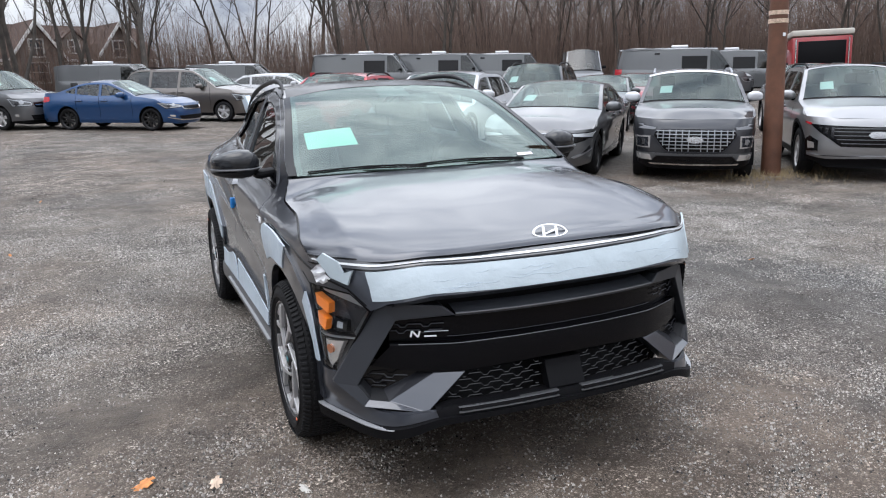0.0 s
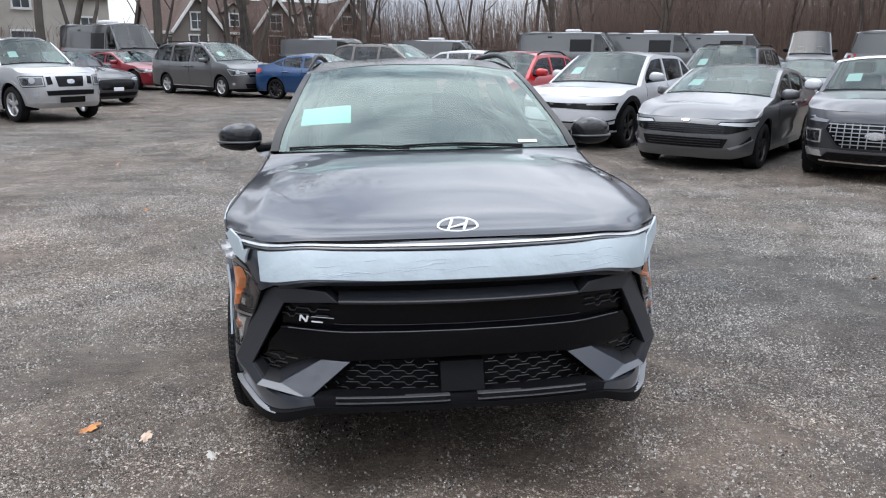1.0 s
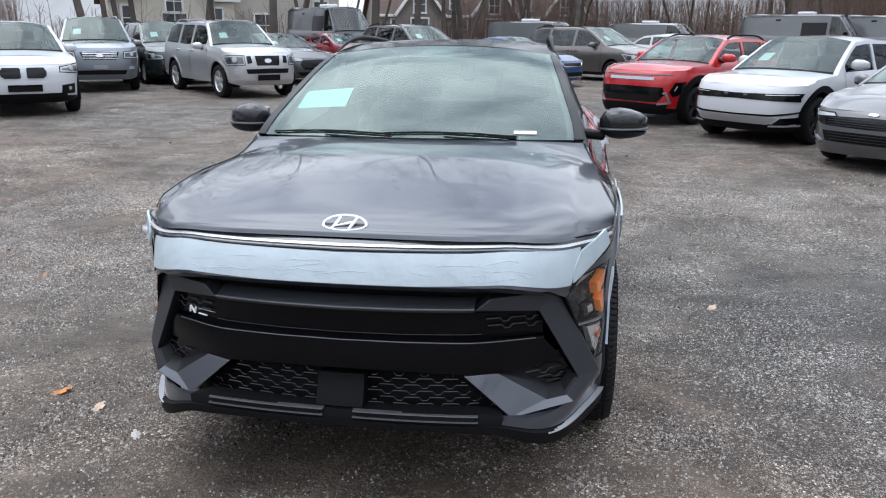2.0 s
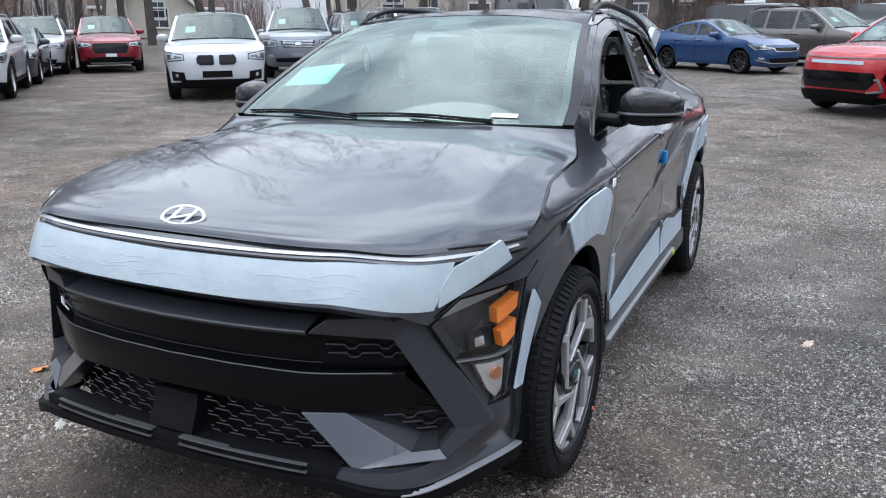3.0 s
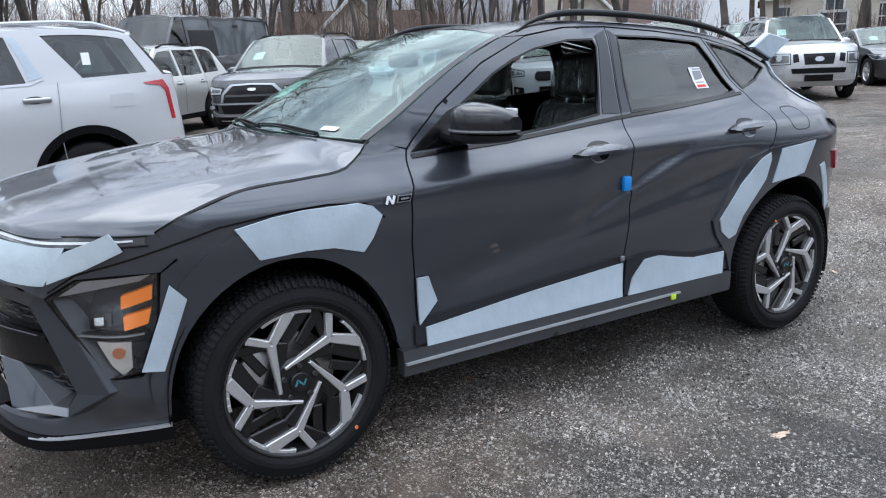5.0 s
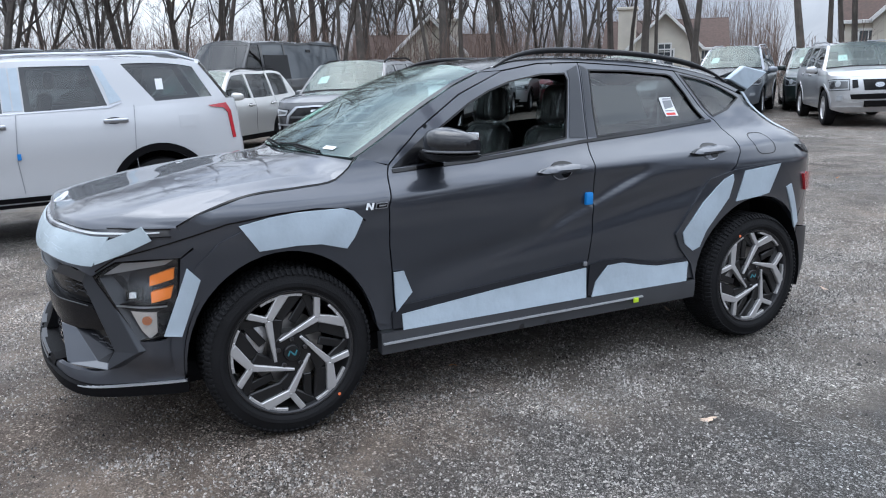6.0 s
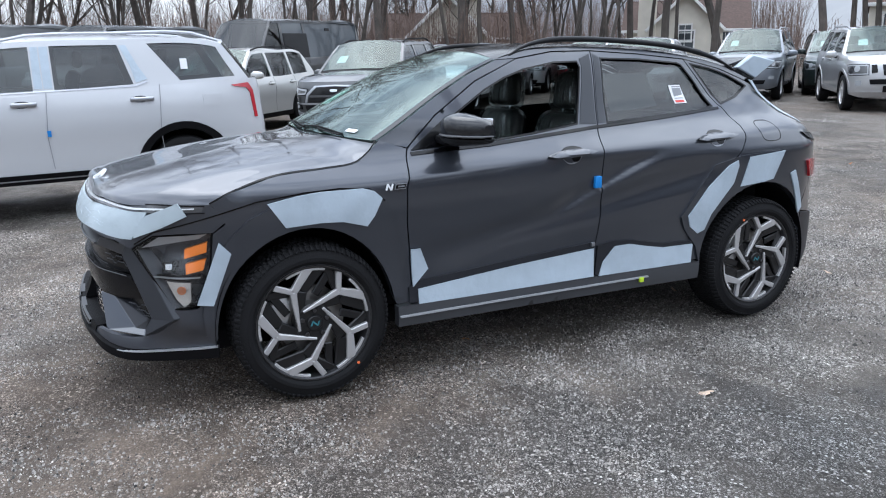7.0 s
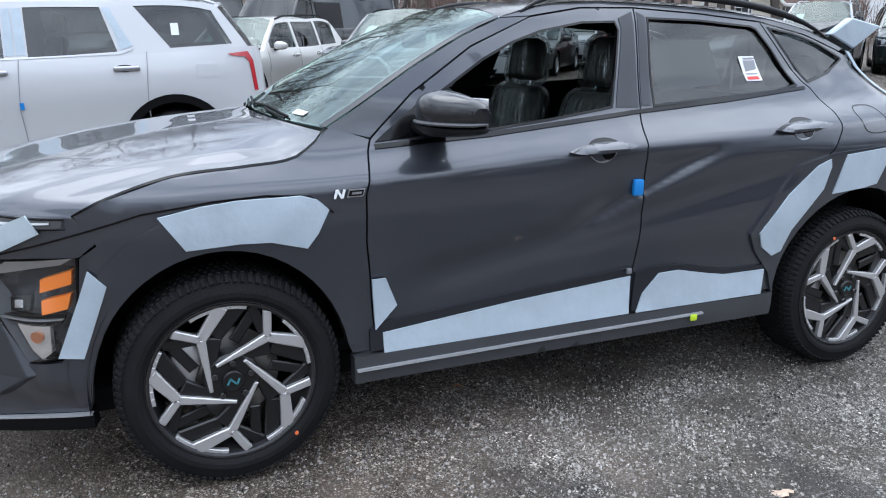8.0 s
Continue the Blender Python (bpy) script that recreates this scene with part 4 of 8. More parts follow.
def suv(paint_m, **k):
    c = dict(sheet=(-.66, -.42, .30, .50), L=4.65, W=1.88, H=1.68, wb=2.72, fo=.88, zh=.93, zc=1.10, zb=1.08, yc=-.92, yt=-.25, yq=1.55, yd=2.02, zd=1.13, r=.36, zs=.30, paint=paint_m, windows=((-.68, .22), (.30, 1.12), (1.20, 1.85)), rear_glass=M["privacy"], seams=(-.84, .26, 1.14), handles=(.1, 1.0), lean=.5, taper=.06, drop=.07, bulge=.10, mirror=(-.55, 1.16), rails=M["black_plastic"],
             face=[("headlamp", M["lamp_white"], [("x", .55, .80), ("x", .92, .74), ("y", -1.80, .78), ("y", -1.66, .92), ("x", .88, .90), ("x", .6, .88)], .006),
                   ("grille", M["gloss_black"], [("x", 0, .58), ("x", .46, .58), ("x", .55, .72), ("x", .5, .87), ("x", 0, .88)], .006),
                   ("intake", M["black_plastic"], [("x", 0, .33), ("x", .65, .33), ("x", .72, .46), ("x", 0, .48)], .014),
                   ("skid_plate", M["silver_trim"], [("x", 0, .27), ("x", .6, .27), ("x", .66, .32), ("x", 0, .32)], .02),
                   ("plate", M["paper"], [("x", 0, .48), ("x", .16, .48), ("x", .16, .57), ("x", 0, .57)], .02),
                   ("tail_lamp", M["red_lens"], [("b", .935, .84), ("b", .80, .86), ("b", .78, 1.04), ("b", .945, 1.06)], .006)])
    c.update(k)
    return c


def minivan(paint_m, **k):
    c = suv(paint_m, L=5.09, W=1.98, H=1.76, wb=3.03, fo=.94, zh=.92, zc=1.12, zb=1.06, yc=-1.22, yt=-.30, yq=2.05, yd=2.42, zd=1.12, zs=.22, r=.335, windows=((-.92, .10), (.20, 1.22), (1.32, 2.25)), seams=(-1.05, .15, 1.27), handles=(.02, .34), seats=(-.05, .95, 1.8), arches=False, mirror=(-.72, 1.16), lean=.22, rails=M["black_plastic"], cat="minivan",
            face=[("headlamp", M["lamp_white"], [("x", .58, .72), ("x", .95, .70), ("y", -2.0, .74), ("y", -1.86, .92), ("x", .9, .88), ("x", .62, .82)], .006),
                  ("grille", M["gloss_black"], [("x", 0, .66), ("x", .5, .66), ("x", .56, .80), ("x", 0, .84)], .006),
                  ("chrome_bar", M["chrome"], [("x", 0, .72), ("x", .5, .73), ("x", .5, .75), ("x", 0, .745)], .012),
                  ("intake", M["black_plastic"], [("x", 0, .30), ("x", .6, .30), ("x", .66, .44), ("x", 0, .46)], .014),
                  ("tail_lamp", M["red_lens"], [("b", .935, .84), ("b", .78, .86), ("b", .76, 1.06), ("b", .945, 1.08)], .006)])
    c.update(k)
    return c


def roof_unit(root, c, P, W):
    u = put_part("roof_unit", mesh_of("roof_unit", *rounded_box(.60, .80, .13, .05), M["white_mark"]), root)
    u.matrix_basis = pose(0, .5, c["H"] + .05)


def sill_strip(root, c, P, W):
    for kind, mat, pts in (("chrome_sill", M["chrome"], [(-.95, .31), (1.05, .31), (1.05, .345), (-.95, .345)]), ("fog_lamp", M["lamp_bright"], [(-2.16, .40), (-2.06, .40), (-2.06, .47), (-2.16, .47)])):
        q = sheet([(W.at_y(y), z) for y, z in pts], P, .08, thick=.016)
        for g in (q, mirrored(q)):
            put_part(kind, mesh_of(kind, *g, mat), root)


def van(paint_m, **k):
    c = dict(screen_m=M["side_glass"], front_glass=M["privacy"], L=6.9, W=2.02, H=2.55, wb=4.2, fo=1.02, zh=1.12, zc=1.42, zb=1.42, yc=-2.02, yt=-1.25, yq=3.42, yd=3.56, zd=1.5, r=.355, zs=.34, tum=.14, crown=.10, paint=paint_m, windows=((-1.78, -.92), (-.80, .25), (.35, 3.3)), glazed=(1, 0, 0, 0), glazed_tail=False, seams=(-1.9, -.86, .3), handles=(-1.0, -.7), lean=.03, taper=.03, drop=.06, bulge=.05, mirror=(-1.72, 1.62), mirror_m=M["black_plastic"], arches=False, seats=(-1.0,), rails=None, cat="van", step=.14, extras=(roof_unit,),
             face=[("headlamp", M["lamp_white"], [("x", .62, .90), ("x", .95, .84), ("y", -2.50, .90), ("y", -2.40, 1.06), ("x", .9, 1.04), ("x", .66, 1.0)], .006),
                   ("grille", M["black_plastic"], [("x", 0, .72), ("x", .54, .72), ("x", .58, .96), ("x", 0, 1.0)], .006),
                   ("intake", M["black_plastic"], [("x", 0, .36), ("x", .8, .36), ("x", .8, .58), ("x", 0, .6)], .012),
                   ("dark_side_window", M["gloss_black"], [("y", -.78, 1.46), ("y", .42, 1.46), ("y", .42, 2.12), ("y", -.78, 2.12)], .008),
                   ("vent_slot", M["gloss_black"], [("y", 1.5, 2.2), ("y", 1.75, 2.2), ("y", 1.75, 2.28), ("y", 1.5, 2.28)], .008),
                   ("tail_lamp", M["red_lens"], [("b", .98, 1.0), ("b", .84, 1.0), ("b", .84, 1.5), ("b", .98, 1.5)], .006)])
    c.update(k)
    return c


P_silver = paint("silver_paint", (0.30, 0.302, 0.31), 0.7, 0.36)
P_white = paint("white_paint", (0.50, 0.51, 0.53), 0.0, 0.3)
P_pearl = paint("pearl_white_paint", (0.60, 0.62, 0.65), 0.05, 0.3)
P_black = paint("black_paint", (0.010, 0.011, 0.013), 0.2, 0.3)
P_grey = paint("grey_paint", (0.055, 0.057, 0.061), 0.6, 0.33)
P_lightgrey = paint("cyber_grey_paint", (0.125, 0.127, 0.132), 0.6, 0.36)
P_bronze = paint("bronze_grey_paint", (0.13, 0.115, 0.105), 0.6, 0.34)
P_blue = paint("blue_paint", (0.008, 0.050, 0.150), 0.3, 0.3)
P_red = paint("red_paint", (0.42, 0.010, 0.014), 0.2, 0.3)
P_darkred = paint("dark_red_paint", (0.22, 0.008, 0.020), 0.3, 0.3)
P_navy = paint("dark_blue_grey_paint", (0.036, 0.038, 0.045), 0.5, 0.32)
P_green = paint("dark_green_paint", (0.012, 0.022, 0.020), 0.4, 0.3)
P_van = paint("van_grey_paint", (0.115, 0.12, 0.125), 0.3, 0.38)
P_beige = paint("light_beige_silver_paint", (0.56, 0.555, 0.535), 0.3, 0.34)
P_bright = paint("bright_silver_paint", (0.50, 0.505, 0.515), 0.6, 0.36)
P_bluegrey = paint("blue_grey_silver_paint", (0.19, 0.21, 0.24), 0.6, 0.36)

# row beyond the bonnet
vehicle("red_crossover", "bright red compact crossover with black cladding, parked in a row", suv(P_red, lip=1.30, L=4.35, W=1.82, H=1.58, wb=2.66, fo=.85, zh=.96, zc=1.06, yq=1.3, yd=1.8, zd=1.1, zs=.25, windows=((-.68, .22), (.30, 1.0), (1.05, 1.6)), r=.345, wheels="dark", sheet=None,
        face=[("headlamp", M["gloss_black"], [("x", .80, .60), ("y", -1.95, .52), ("y", -1.78, .56), ("y", -1.72, .78), ("x", .86, .76)], .010),
              ("lamp_bulb", M["lamp_white"], [("x", .86, .64), ("y", -1.93, .62), ("y", -1.88, .70), ("x", .88, .71)], .016),
              ("nose_film", M["film"], [("x", 0, .80), ("x", .52, .80), ("x", .52, .85), ("x", 0, .85)], .012),
              ("light_bar", M["light_bar"], [("x", 0, .885), ("x", .85, .895), ("x", .85, .91), ("x", 0, .90)], .012),
              ("grille", M["gloss_black"], [("x", 0, .42), ("x", .62, .42), ("x", .74, .56), ("x", .70, .68), ("x", 0, .69)], .008),
              ("chrome_bar", M["silver_trim"], [("x", .62, .37), ("x", .84, .40), ("x", .76, .60), ("x", .70, .59), ("x", .715, .565), ("x", .745, .57), ("x", .80, .425), ("x", .63, .40)], .020),
              ("intake", M["black_plastic"], [("x", 0, .26), ("x", .75, .27), ("x", .80, .38), ("x", 0, .40)], .014)]), (3.08, 11.89, -40))
vehicle("white_hatchback", "white boxy electric hatchback with dark slim front lamps", suv(P_white, L=4.64, W=1.89, H=1.60, wb=3.0, fo=.85, zh=.88, zc=1.02, zb=1.04, yc=-1.05, yt=-.25, yq=1.45, yd=1.95, zd=1.12, zs=.26, windows=((-.75, .25), (.33, 1.25), (1.3, 1.7)), r=.36, rails=None, wheels="dark", lip=1.20,
        face=[("headlamp", M["gloss_black"], [("x", .0, .68), ("x", .92, .66), ("y", -2.0, .70), ("y", -1.95, .78), ("x", .9, .78), ("x", .0, .76)], .006),
              ("lamp_line", M["lamp_bright"], [("x", .50, .745), ("x", .90, .755), ("x", .90, .765), ("x", .50, .757)], .012),
              ("intake", M["black_plastic"], [("x", 0, .435), ("x", .60, .44), ("x", .93, .50), ("x", .93, .52), ("x", .60, .468), ("x", 0, .46)], .010),
              ("corner_intake", M["gloss_black"], [("x", .62, .31), ("x", .93, .34), ("x", .93, .44), ("x", .74, .42)], .012),
              ("skid_plate", M["silver_trim"], [("x", 0, .32), ("x", .58, .32), ("x", .70, .42), ("x", .60, .43), ("x", 0, .425)], .014),
              ("chrome_bar", M["strip"], [("x", .58, .285), ("x", .94, .30), ("x", .94, .325), ("x", .60, .31)], .016)]), (4.67, 9.8, -42))
vehicle("grey_sedan", "mid grey metallic sedan with a wide dark grille", sedan(P_lightgrey, wheels="dark", zh=.73,
        face=[("headlamp", M["lamp_white"], [("x", .50, .655), ("x", .94, .625), ("y", -1.80, .66), ("y", -1.70, .705), ("x", .88, .685), ("x", .55, .685)], .010),
              ("grille", M["gloss_black"], [("x", 0, .525), ("x", .66, .535), ("x", .90, .60), ("x", .86, .62), ("x", .50, .65), ("x", 0, .665)], .006)]
             + bars(M["grey_trim"], .60, (.545, .572, .60, .628), .008) +
             [("intake", M["gloss_black"], [("x", 0, .34), ("x", .60, .345), ("x", .66, .47), ("x", 0, .475)], .008)]
             + bars(M["grey_trim"], .56, (.37, .405, .44), .008) +
             [("corner_intake", M["black_plastic"], [("x", .72, .33), ("x", .93, .42), ("x", .92, .50)], .012),
              ("chrome_bar", M["silver_trim"], [("x", .66, .34), ("x", .70, .32), ("x", .94, .44), ("x", .94, .46)], .016),
              ("emblem", M["chrome"], [("x", 0, .69), ("x", .05, .694), ("x", .07, .705), ("x", .05, .716), ("x", 0, .72)], .012)]), (5.72, 7.21, -43))
vehicle("small_suv", "dark grey small crossover with a white roof and chrome mesh grille", suv(P_navy, L=4.04, W=1.77, H=1.60, wb=2.52, fo=.80, zh=.90, zc=1.08, yc=-.80, yt=-.25, yq=1.35, yd=1.72, zd=1.1, zs=.25, r=.32, windows=((-.6, .2), (.28, .98), (1.05, 1.55)), seams=(-.74, .24, 1.0), roof=P_pearl, header=.90, mirror_m=P_pearl, rails=M["silver_trim"],
        face=[("headlamp", M["lamp_bright"], [("x", .70, .49), ("x", .925, .485), ("x", .94, .65), ("x", .70, .665)], .014),
              ("lamp_inset", M["lamp_inner"], [("x", .725, .51), ("x", .905, .505), ("x", .92, .63), ("x", .725, .645)], .020),
              ("lamp_bulb", M["chrome"], [("x", .765, .545), ("x", .80, .53), ("x", .835, .545), ("x", .845, .58), ("x", .835, .61), ("x", .80, .62), ("x", .765, .61)], .026),
              ("upper_lamp", M["print"], [("x", .64, .755), ("x", .90, .765), ("y", -1.86, .80), ("y", -1.84, .83), ("x", .90, .82), ("x", .62, .785)], .012),
              ("grille", M["gloss_black"], [("x", 0, .445), ("x", .40, .445), ("x", .47, .475), ("x", .645, .67), ("x", .63, .72), ("x", .56, .755), ("x", 0, .765)], .006),
              ("grille_frame", M["grey_trim"], [("x", 0, .425), ("x", .42, .425), ("x", .49, .46), ("x", .665, .665), ("x", .645, .67), ("x", .47, .475), ("x", .40, .445), ("x", 0, .445)], .018)]
             + bars(M["silver_trim"], .44, (.485,), .012) + bars(M["silver_trim"], .50, (.535,), .012) + bars(M["silver_trim"], .545, (.585,), .012) + bars(M["silver_trim"], .59, (.635,), .012) + bars(M["silver_trim"], .61, (.685, .735), .012) + uprights(M["silver_trim"], (.09, .19, .29, .39), .45, .755) + uprights(M["silver_trim"], (.49,), .53, .75) + uprights(M["silver_trim"], (.575,), .63, .735) +
             [("emblem", M["chrome"], [("x", 0, .565), ("x", .09, .575), ("x", .135, .615), ("x", .09, .655), ("x", 0, .665)], .024),
              ("skid_plate", M["bar_edge"], [("x", 0, .385), ("x", .60, .385), ("x", .66, .33), ("x", .93, .33), ("x", .945, .41), ("x", .62, .42), ("x", 0, .41)], .012),
              ("bumper_lamp", M["lamp_bright"], [("x", .66, .315), ("x", .90, .32), ("x", .92, .40), ("x", .70, .395)], .020),
              ("lower_intake", M["gloss_black"], [("x", 0, .275), ("x", .58, .275), ("x", .64, .33), ("x", .58, .375), ("x", 0, .375)], .014),
              ("chrome_bar", M["chrome"], [("x", 0, .243), ("x", .70, .25), ("x", .72, .272), ("x", 0, .265)], .022),
              ("intake", M["black_plastic"], [("x", 0, .19), ("x", .78, .195), ("x", .82, .24), ("x", 0, .24)], .014)]), (7.37, 5.84, -38))
vehicle("silver_suv", "silver crossover with a wide dark grille and angular front lamps", suv(P_silver, L=4.60, W=1.86, H=1.66, wb=2.75, zh=.90, wheels="bright", header=.94,
        face=[("headlamp", M["gloss_black"], [("x", .80, .43), ("x", .93, .41), ("x", .945, .58), ("x", .90, .64), ("x", .80, .58)], .012),
              ("lamp_bulb", M["lamp_bright"], [("x", .835, .47), ("x", .91, .455), ("x", .915, .56), ("x", .845, .55)], .018),
              ("grille", M["gloss_black"], [("x", 0, .50), ("x", .50, .505), ("x", .64, .60), ("x", .90, .81), ("x", .60, .80), ("x", 0, .785)], .006)]
             + bars(M["bar_edge"], .50, (.545,), .012) + bars(M["bar_edge"], .56, (.60,), .012) + bars(M["bar_edge"], .60, (.655, .71, .755), .012)
             + [("grille_blade", M["lug"], [("x", .60 + .085 * k, .62 + .055 * k), ("x", .635 + .085 * k, .645 + .055 * k), ("x", .645 + .075 * k, .775), ("x", .605 + .075 * k, .775)], .014) for k in range(3)] +
             [("upper_lamp", M["red_lens"], [("x", .89, .795), ("x", .945, .82), ("x", .945, .845), ("x", .89, .825)], .012),
              ("intake", M["black_plastic"], [("x", 0, .20), ("x", .72, .205), ("x", .90, .33), ("x", .70, .31), ("x", 0, .335)], .014),
              ("emblem", M["chrome"], [("x", 0, .625), ("x", .10, .635), ("x", .14, .675), ("x", .10, .715), ("x", 0, .725)], .024),
              ("chrome_bar", M["silver_trim"], [("x", 0, .345), ("x", .70, .325), ("x", .92, .355), ("x", .92, .385), ("x", .68, .36), ("x", 0, .375)], .018)]), (9.69, 4.81, -38))
vehicle("dark_suv", "dark grey large crossover in the second row", suv(P_grey, L=4.9, H=1.76, wb=2.85, yq=1.75, yd=2.15), (8.5, 13.0, -40))
vehicle("dark_sedan", "dark grey sedan in the second row", sedan(P_grey), (11.1, 13.9, -40))
vehicle("maroon_sedan", "dark maroon sedan behind the second row", sedan(P_darkred), (14.6, 17.0, -38))
vehicle("grey_crossover", "grey crossover behind the silver one", suv(P_lightgrey), (13.6, 9.0, -38))
vehicle("white_wagon", "white low wagon among the vans", suv(P_white, H=1.55, rails=None), (4.8, 25.8, 60))
# row on the far side
vehicle("blue_sedan", "dark blue compact sedan with dark alloy wheels", sedan(P_blue, L=4.56, W=1.75, wb=2.67, wheels="dark", spokes=10, r=.315, rim=.235,
        face=[("headlamp", M["lamp_white"], [("x", .56, .67), ("x", .93, .63), ("y", -1.72, .70), ("y", -1.60, .785), ("x", .85, .745), ("x", .6, .715)], .008),
              ("grille", M["gloss_black"], [("x", 0, .60), ("x", .48, .61), ("x", .55, .69), ("x", 0, .70)], .006),
              ("chrome_bar", M["chrome"], [("x", 0, .575), ("x", .50, .59), ("x", .58, .69), ("x", .545, .69), ("x", .48, .615), ("x", 0, .605)], .014),
              ("intake", M["black_plastic"], [("x", 0, .30), ("x", .62, .31), ("x", .70, .42), ("x", 0, .43)], .012),
              ("chrome_bar", M["chrome"], [("x", 0, .275), ("x", .62, .285), ("x", .92, .37), ("x", .92, .39), ("x", .60, .31), ("x", 0, .295)], .018),
              ("fog_lamp", M["lamp_bright"], [("x", .80, .39), ("x", .88, .40), ("x", .89, .45), ("x", .80, .44)], .014),
              ("tail_lamp", M["red_lens"], [("b", .95, .80), ("b", .45, .84), ("b", .45, .94), ("y", 1.95, .96), ("y", 1.9, .84)], .006)]), (-1.16, 20.6, 55))
vehicle("grey_minivan", "grey minivan with bright wheels and a chrome sill strip", minivan(P_lightgrey, extras=(sill_strip,)), (-5.0, 23.4, 46))
vehicle("bronze_minivan", "bronze grey minivan with roof rails", minivan(P_bronze), (1.26, 23.8, 52))
vehicle("red_coupe", "dark red muscle coupe with bright wheels", sedan(P_darkred, L=5.0, W=1.92, wb=2.95, H=1.42, r=.36), (-8.9, 27.3, 50))
vehicle("black_sedan", "dark grey muscle sedan with a bonnet scoop", sedan(P_grey, L=5.0, W=1.9, wb=3.05, H=1.45, r=.35), (-8.6, 19.5, 50))
vehicle("silver_offroader", "silver boxy off-road wagon with roof rack and step bars", suv(P_bright, L=4.75, W=1.85, H=1.78, wb=2.85, fo=.85, zh=1.05, zc=1.18, zb=1.15, yc=-.95, yt=-.40, yq=1.95, yd=2.2, zd=1.2, zs=.36, r=.38, windows=((-.72, .2), (.28, 1.05), (1.15, 2.05)), seams=(-.85, .24, 1.1), clad=P_bright, rails=M["silver_trim"], rear_glass=M["privacy"],
        face=[("headlamp", M["lamp_white"], [("x", .60, .78), ("x", .93, .76), ("y", -1.85, .80), ("y", -1.78, .96), ("x", .9, .98), ("x", .62, .98)], .006),
              ("grille", M["gloss_black"], [("x", 0, .76), ("x", .30, .76), ("x", .34, .98), ("x", 0, .98)], .006),
              ("grille", M["gloss_black"], [("x", .42, .82), ("x", .54, .80), ("x", .56, .97), ("x", .45, .98)], .006),
              ("emblem", M["chrome"], [("x", 0, .82), ("x", .07, .83), ("x", .1, .87), ("x", .07, .91), ("x", 0, .92)], .014),
              ("intake", M["black_plastic"], [("x", 0, .58), ("x", .55, .58), ("x", .58, .68), ("x", 0, .69)], .012),
              ("fog_lamp", M["lamp_white"], [("x", .72, .56), ("x", .82, .55), ("x", .82, .65), ("x", .72, .66)], .012),
              ("plate", M["gloss_black"], [("x", 0, .42), ("x", .30, .42), ("x", .30, .55), ("x", 0, .55)], .03)]), (-8.08, 14.68, 48))
vehicle("green_minivan", "dark green minivan with roof rails among parked cars", minivan(P_green), (-11.9, 18.4, 42))
vehicle("blue_grey_suv", "silver blue boxy luxury off-roader", suv(P_bluegrey, L=4.78, W=1.88, H=1.85, wb=2.79, zh=1.08, zc=1.2, zb=1.18, yq=1.95, yd=2.2, zd=1.22, zs=.36, r=.38, rails=M["silver_trim"], clad=P_bluegrey,
        face=[("headlamp", M["lamp_white"], [("x", .58, .84), ("x", .90, .82), ("y", -1.84, .86), ("y", -1.78, 1.0), ("x", .86, 1.0), ("x", .62, .98)], .010),
              ("grille", M["gloss_black"], [("x", 0, .80), ("x", .40, .80), ("x", .48, .98), ("x", 0, 1.0)], .006)]
             + bars(M["chrome"], .42, (.82, .86, .90, .94, .975), .014) +
             [("emblem", M["chrome"], [("x", 0, .86), ("x", .07, .87), ("x", .09, .90), ("x", .07, .93), ("x", 0, .94)], .024),
              ("fog_lamp", M["lamp_white"], [("x", .70, .56), ("x", .84, .56), ("x", .84, .63), ("x", .72, .63)], .012),
              ("intake", M["black_plastic"], [("x", 0, .44), ("x", .60, .44), ("x", .64, .54), ("x", 0, .55)], .012),
              ("plate", M["print"], [("x", 0, .58), ("x", .17, .58), ("x", .17, .67), ("x", 0, .67)], .016)]), (-12.2, 15.35, 35))
vehicle("white_coupe_suv", "white coupe-like luxury crossover with twin black grilles", suv(P_white, L=4.88, W=1.98, H=1.69, wb=2.93, yq=1.0, yd=2.05, zd=1.2, r=.38, rails=None,
        face=[("headlamp", M["lamp_white"], [("x", .62, .80), ("x", .93, .76), ("y", -1.9, .80), ("y", -1.8, .93), ("x", .9, .92), ("x", .64, .88)], .006),
              ("grille_frame", M["silver_trim"], [("x", .035, .70), ("x", .07, .675), ("x", .32, .675), ("x", .39, .72), ("x", .40, .82), ("x", .35, .895), ("x", .07, .895), ("x", .035, .87)], .008),
              ("grille", M["gloss_black"], [("x", .05, .71), ("x", .08, .69), ("x", .31, .69), ("x", .37, .73), ("x", .38, .81), ("x", .34, .88), ("x", .08, .88), ("x", .05, .86)], .014),
              ("fog_lamp", M["lamp_bright"], [("x", .73, .475), ("x", .755, .46), ("x", .78, .475), ("x", .785, .50), ("x", .78, .525), ("x", .755, .535), ("x", .73, .525)], .020),
              ("intake", M["black_plastic"], [("x", .6, .40), ("x", .86, .40), ("x", .86, .58), ("x", .62, .56)], .012),
              ("plate", M["gloss_black"], [("x", 0, .46), ("x", .28, .46), ("x", .28, .58), ("x", 0, .58)], .02),
              ("chrome_bar", M["black_plastic"], [("x", 0, .32), ("x", .7, .32), ("x", .7, .42), ("x", 0, .42)], .012)]), (-10.6, 10.0, 42))
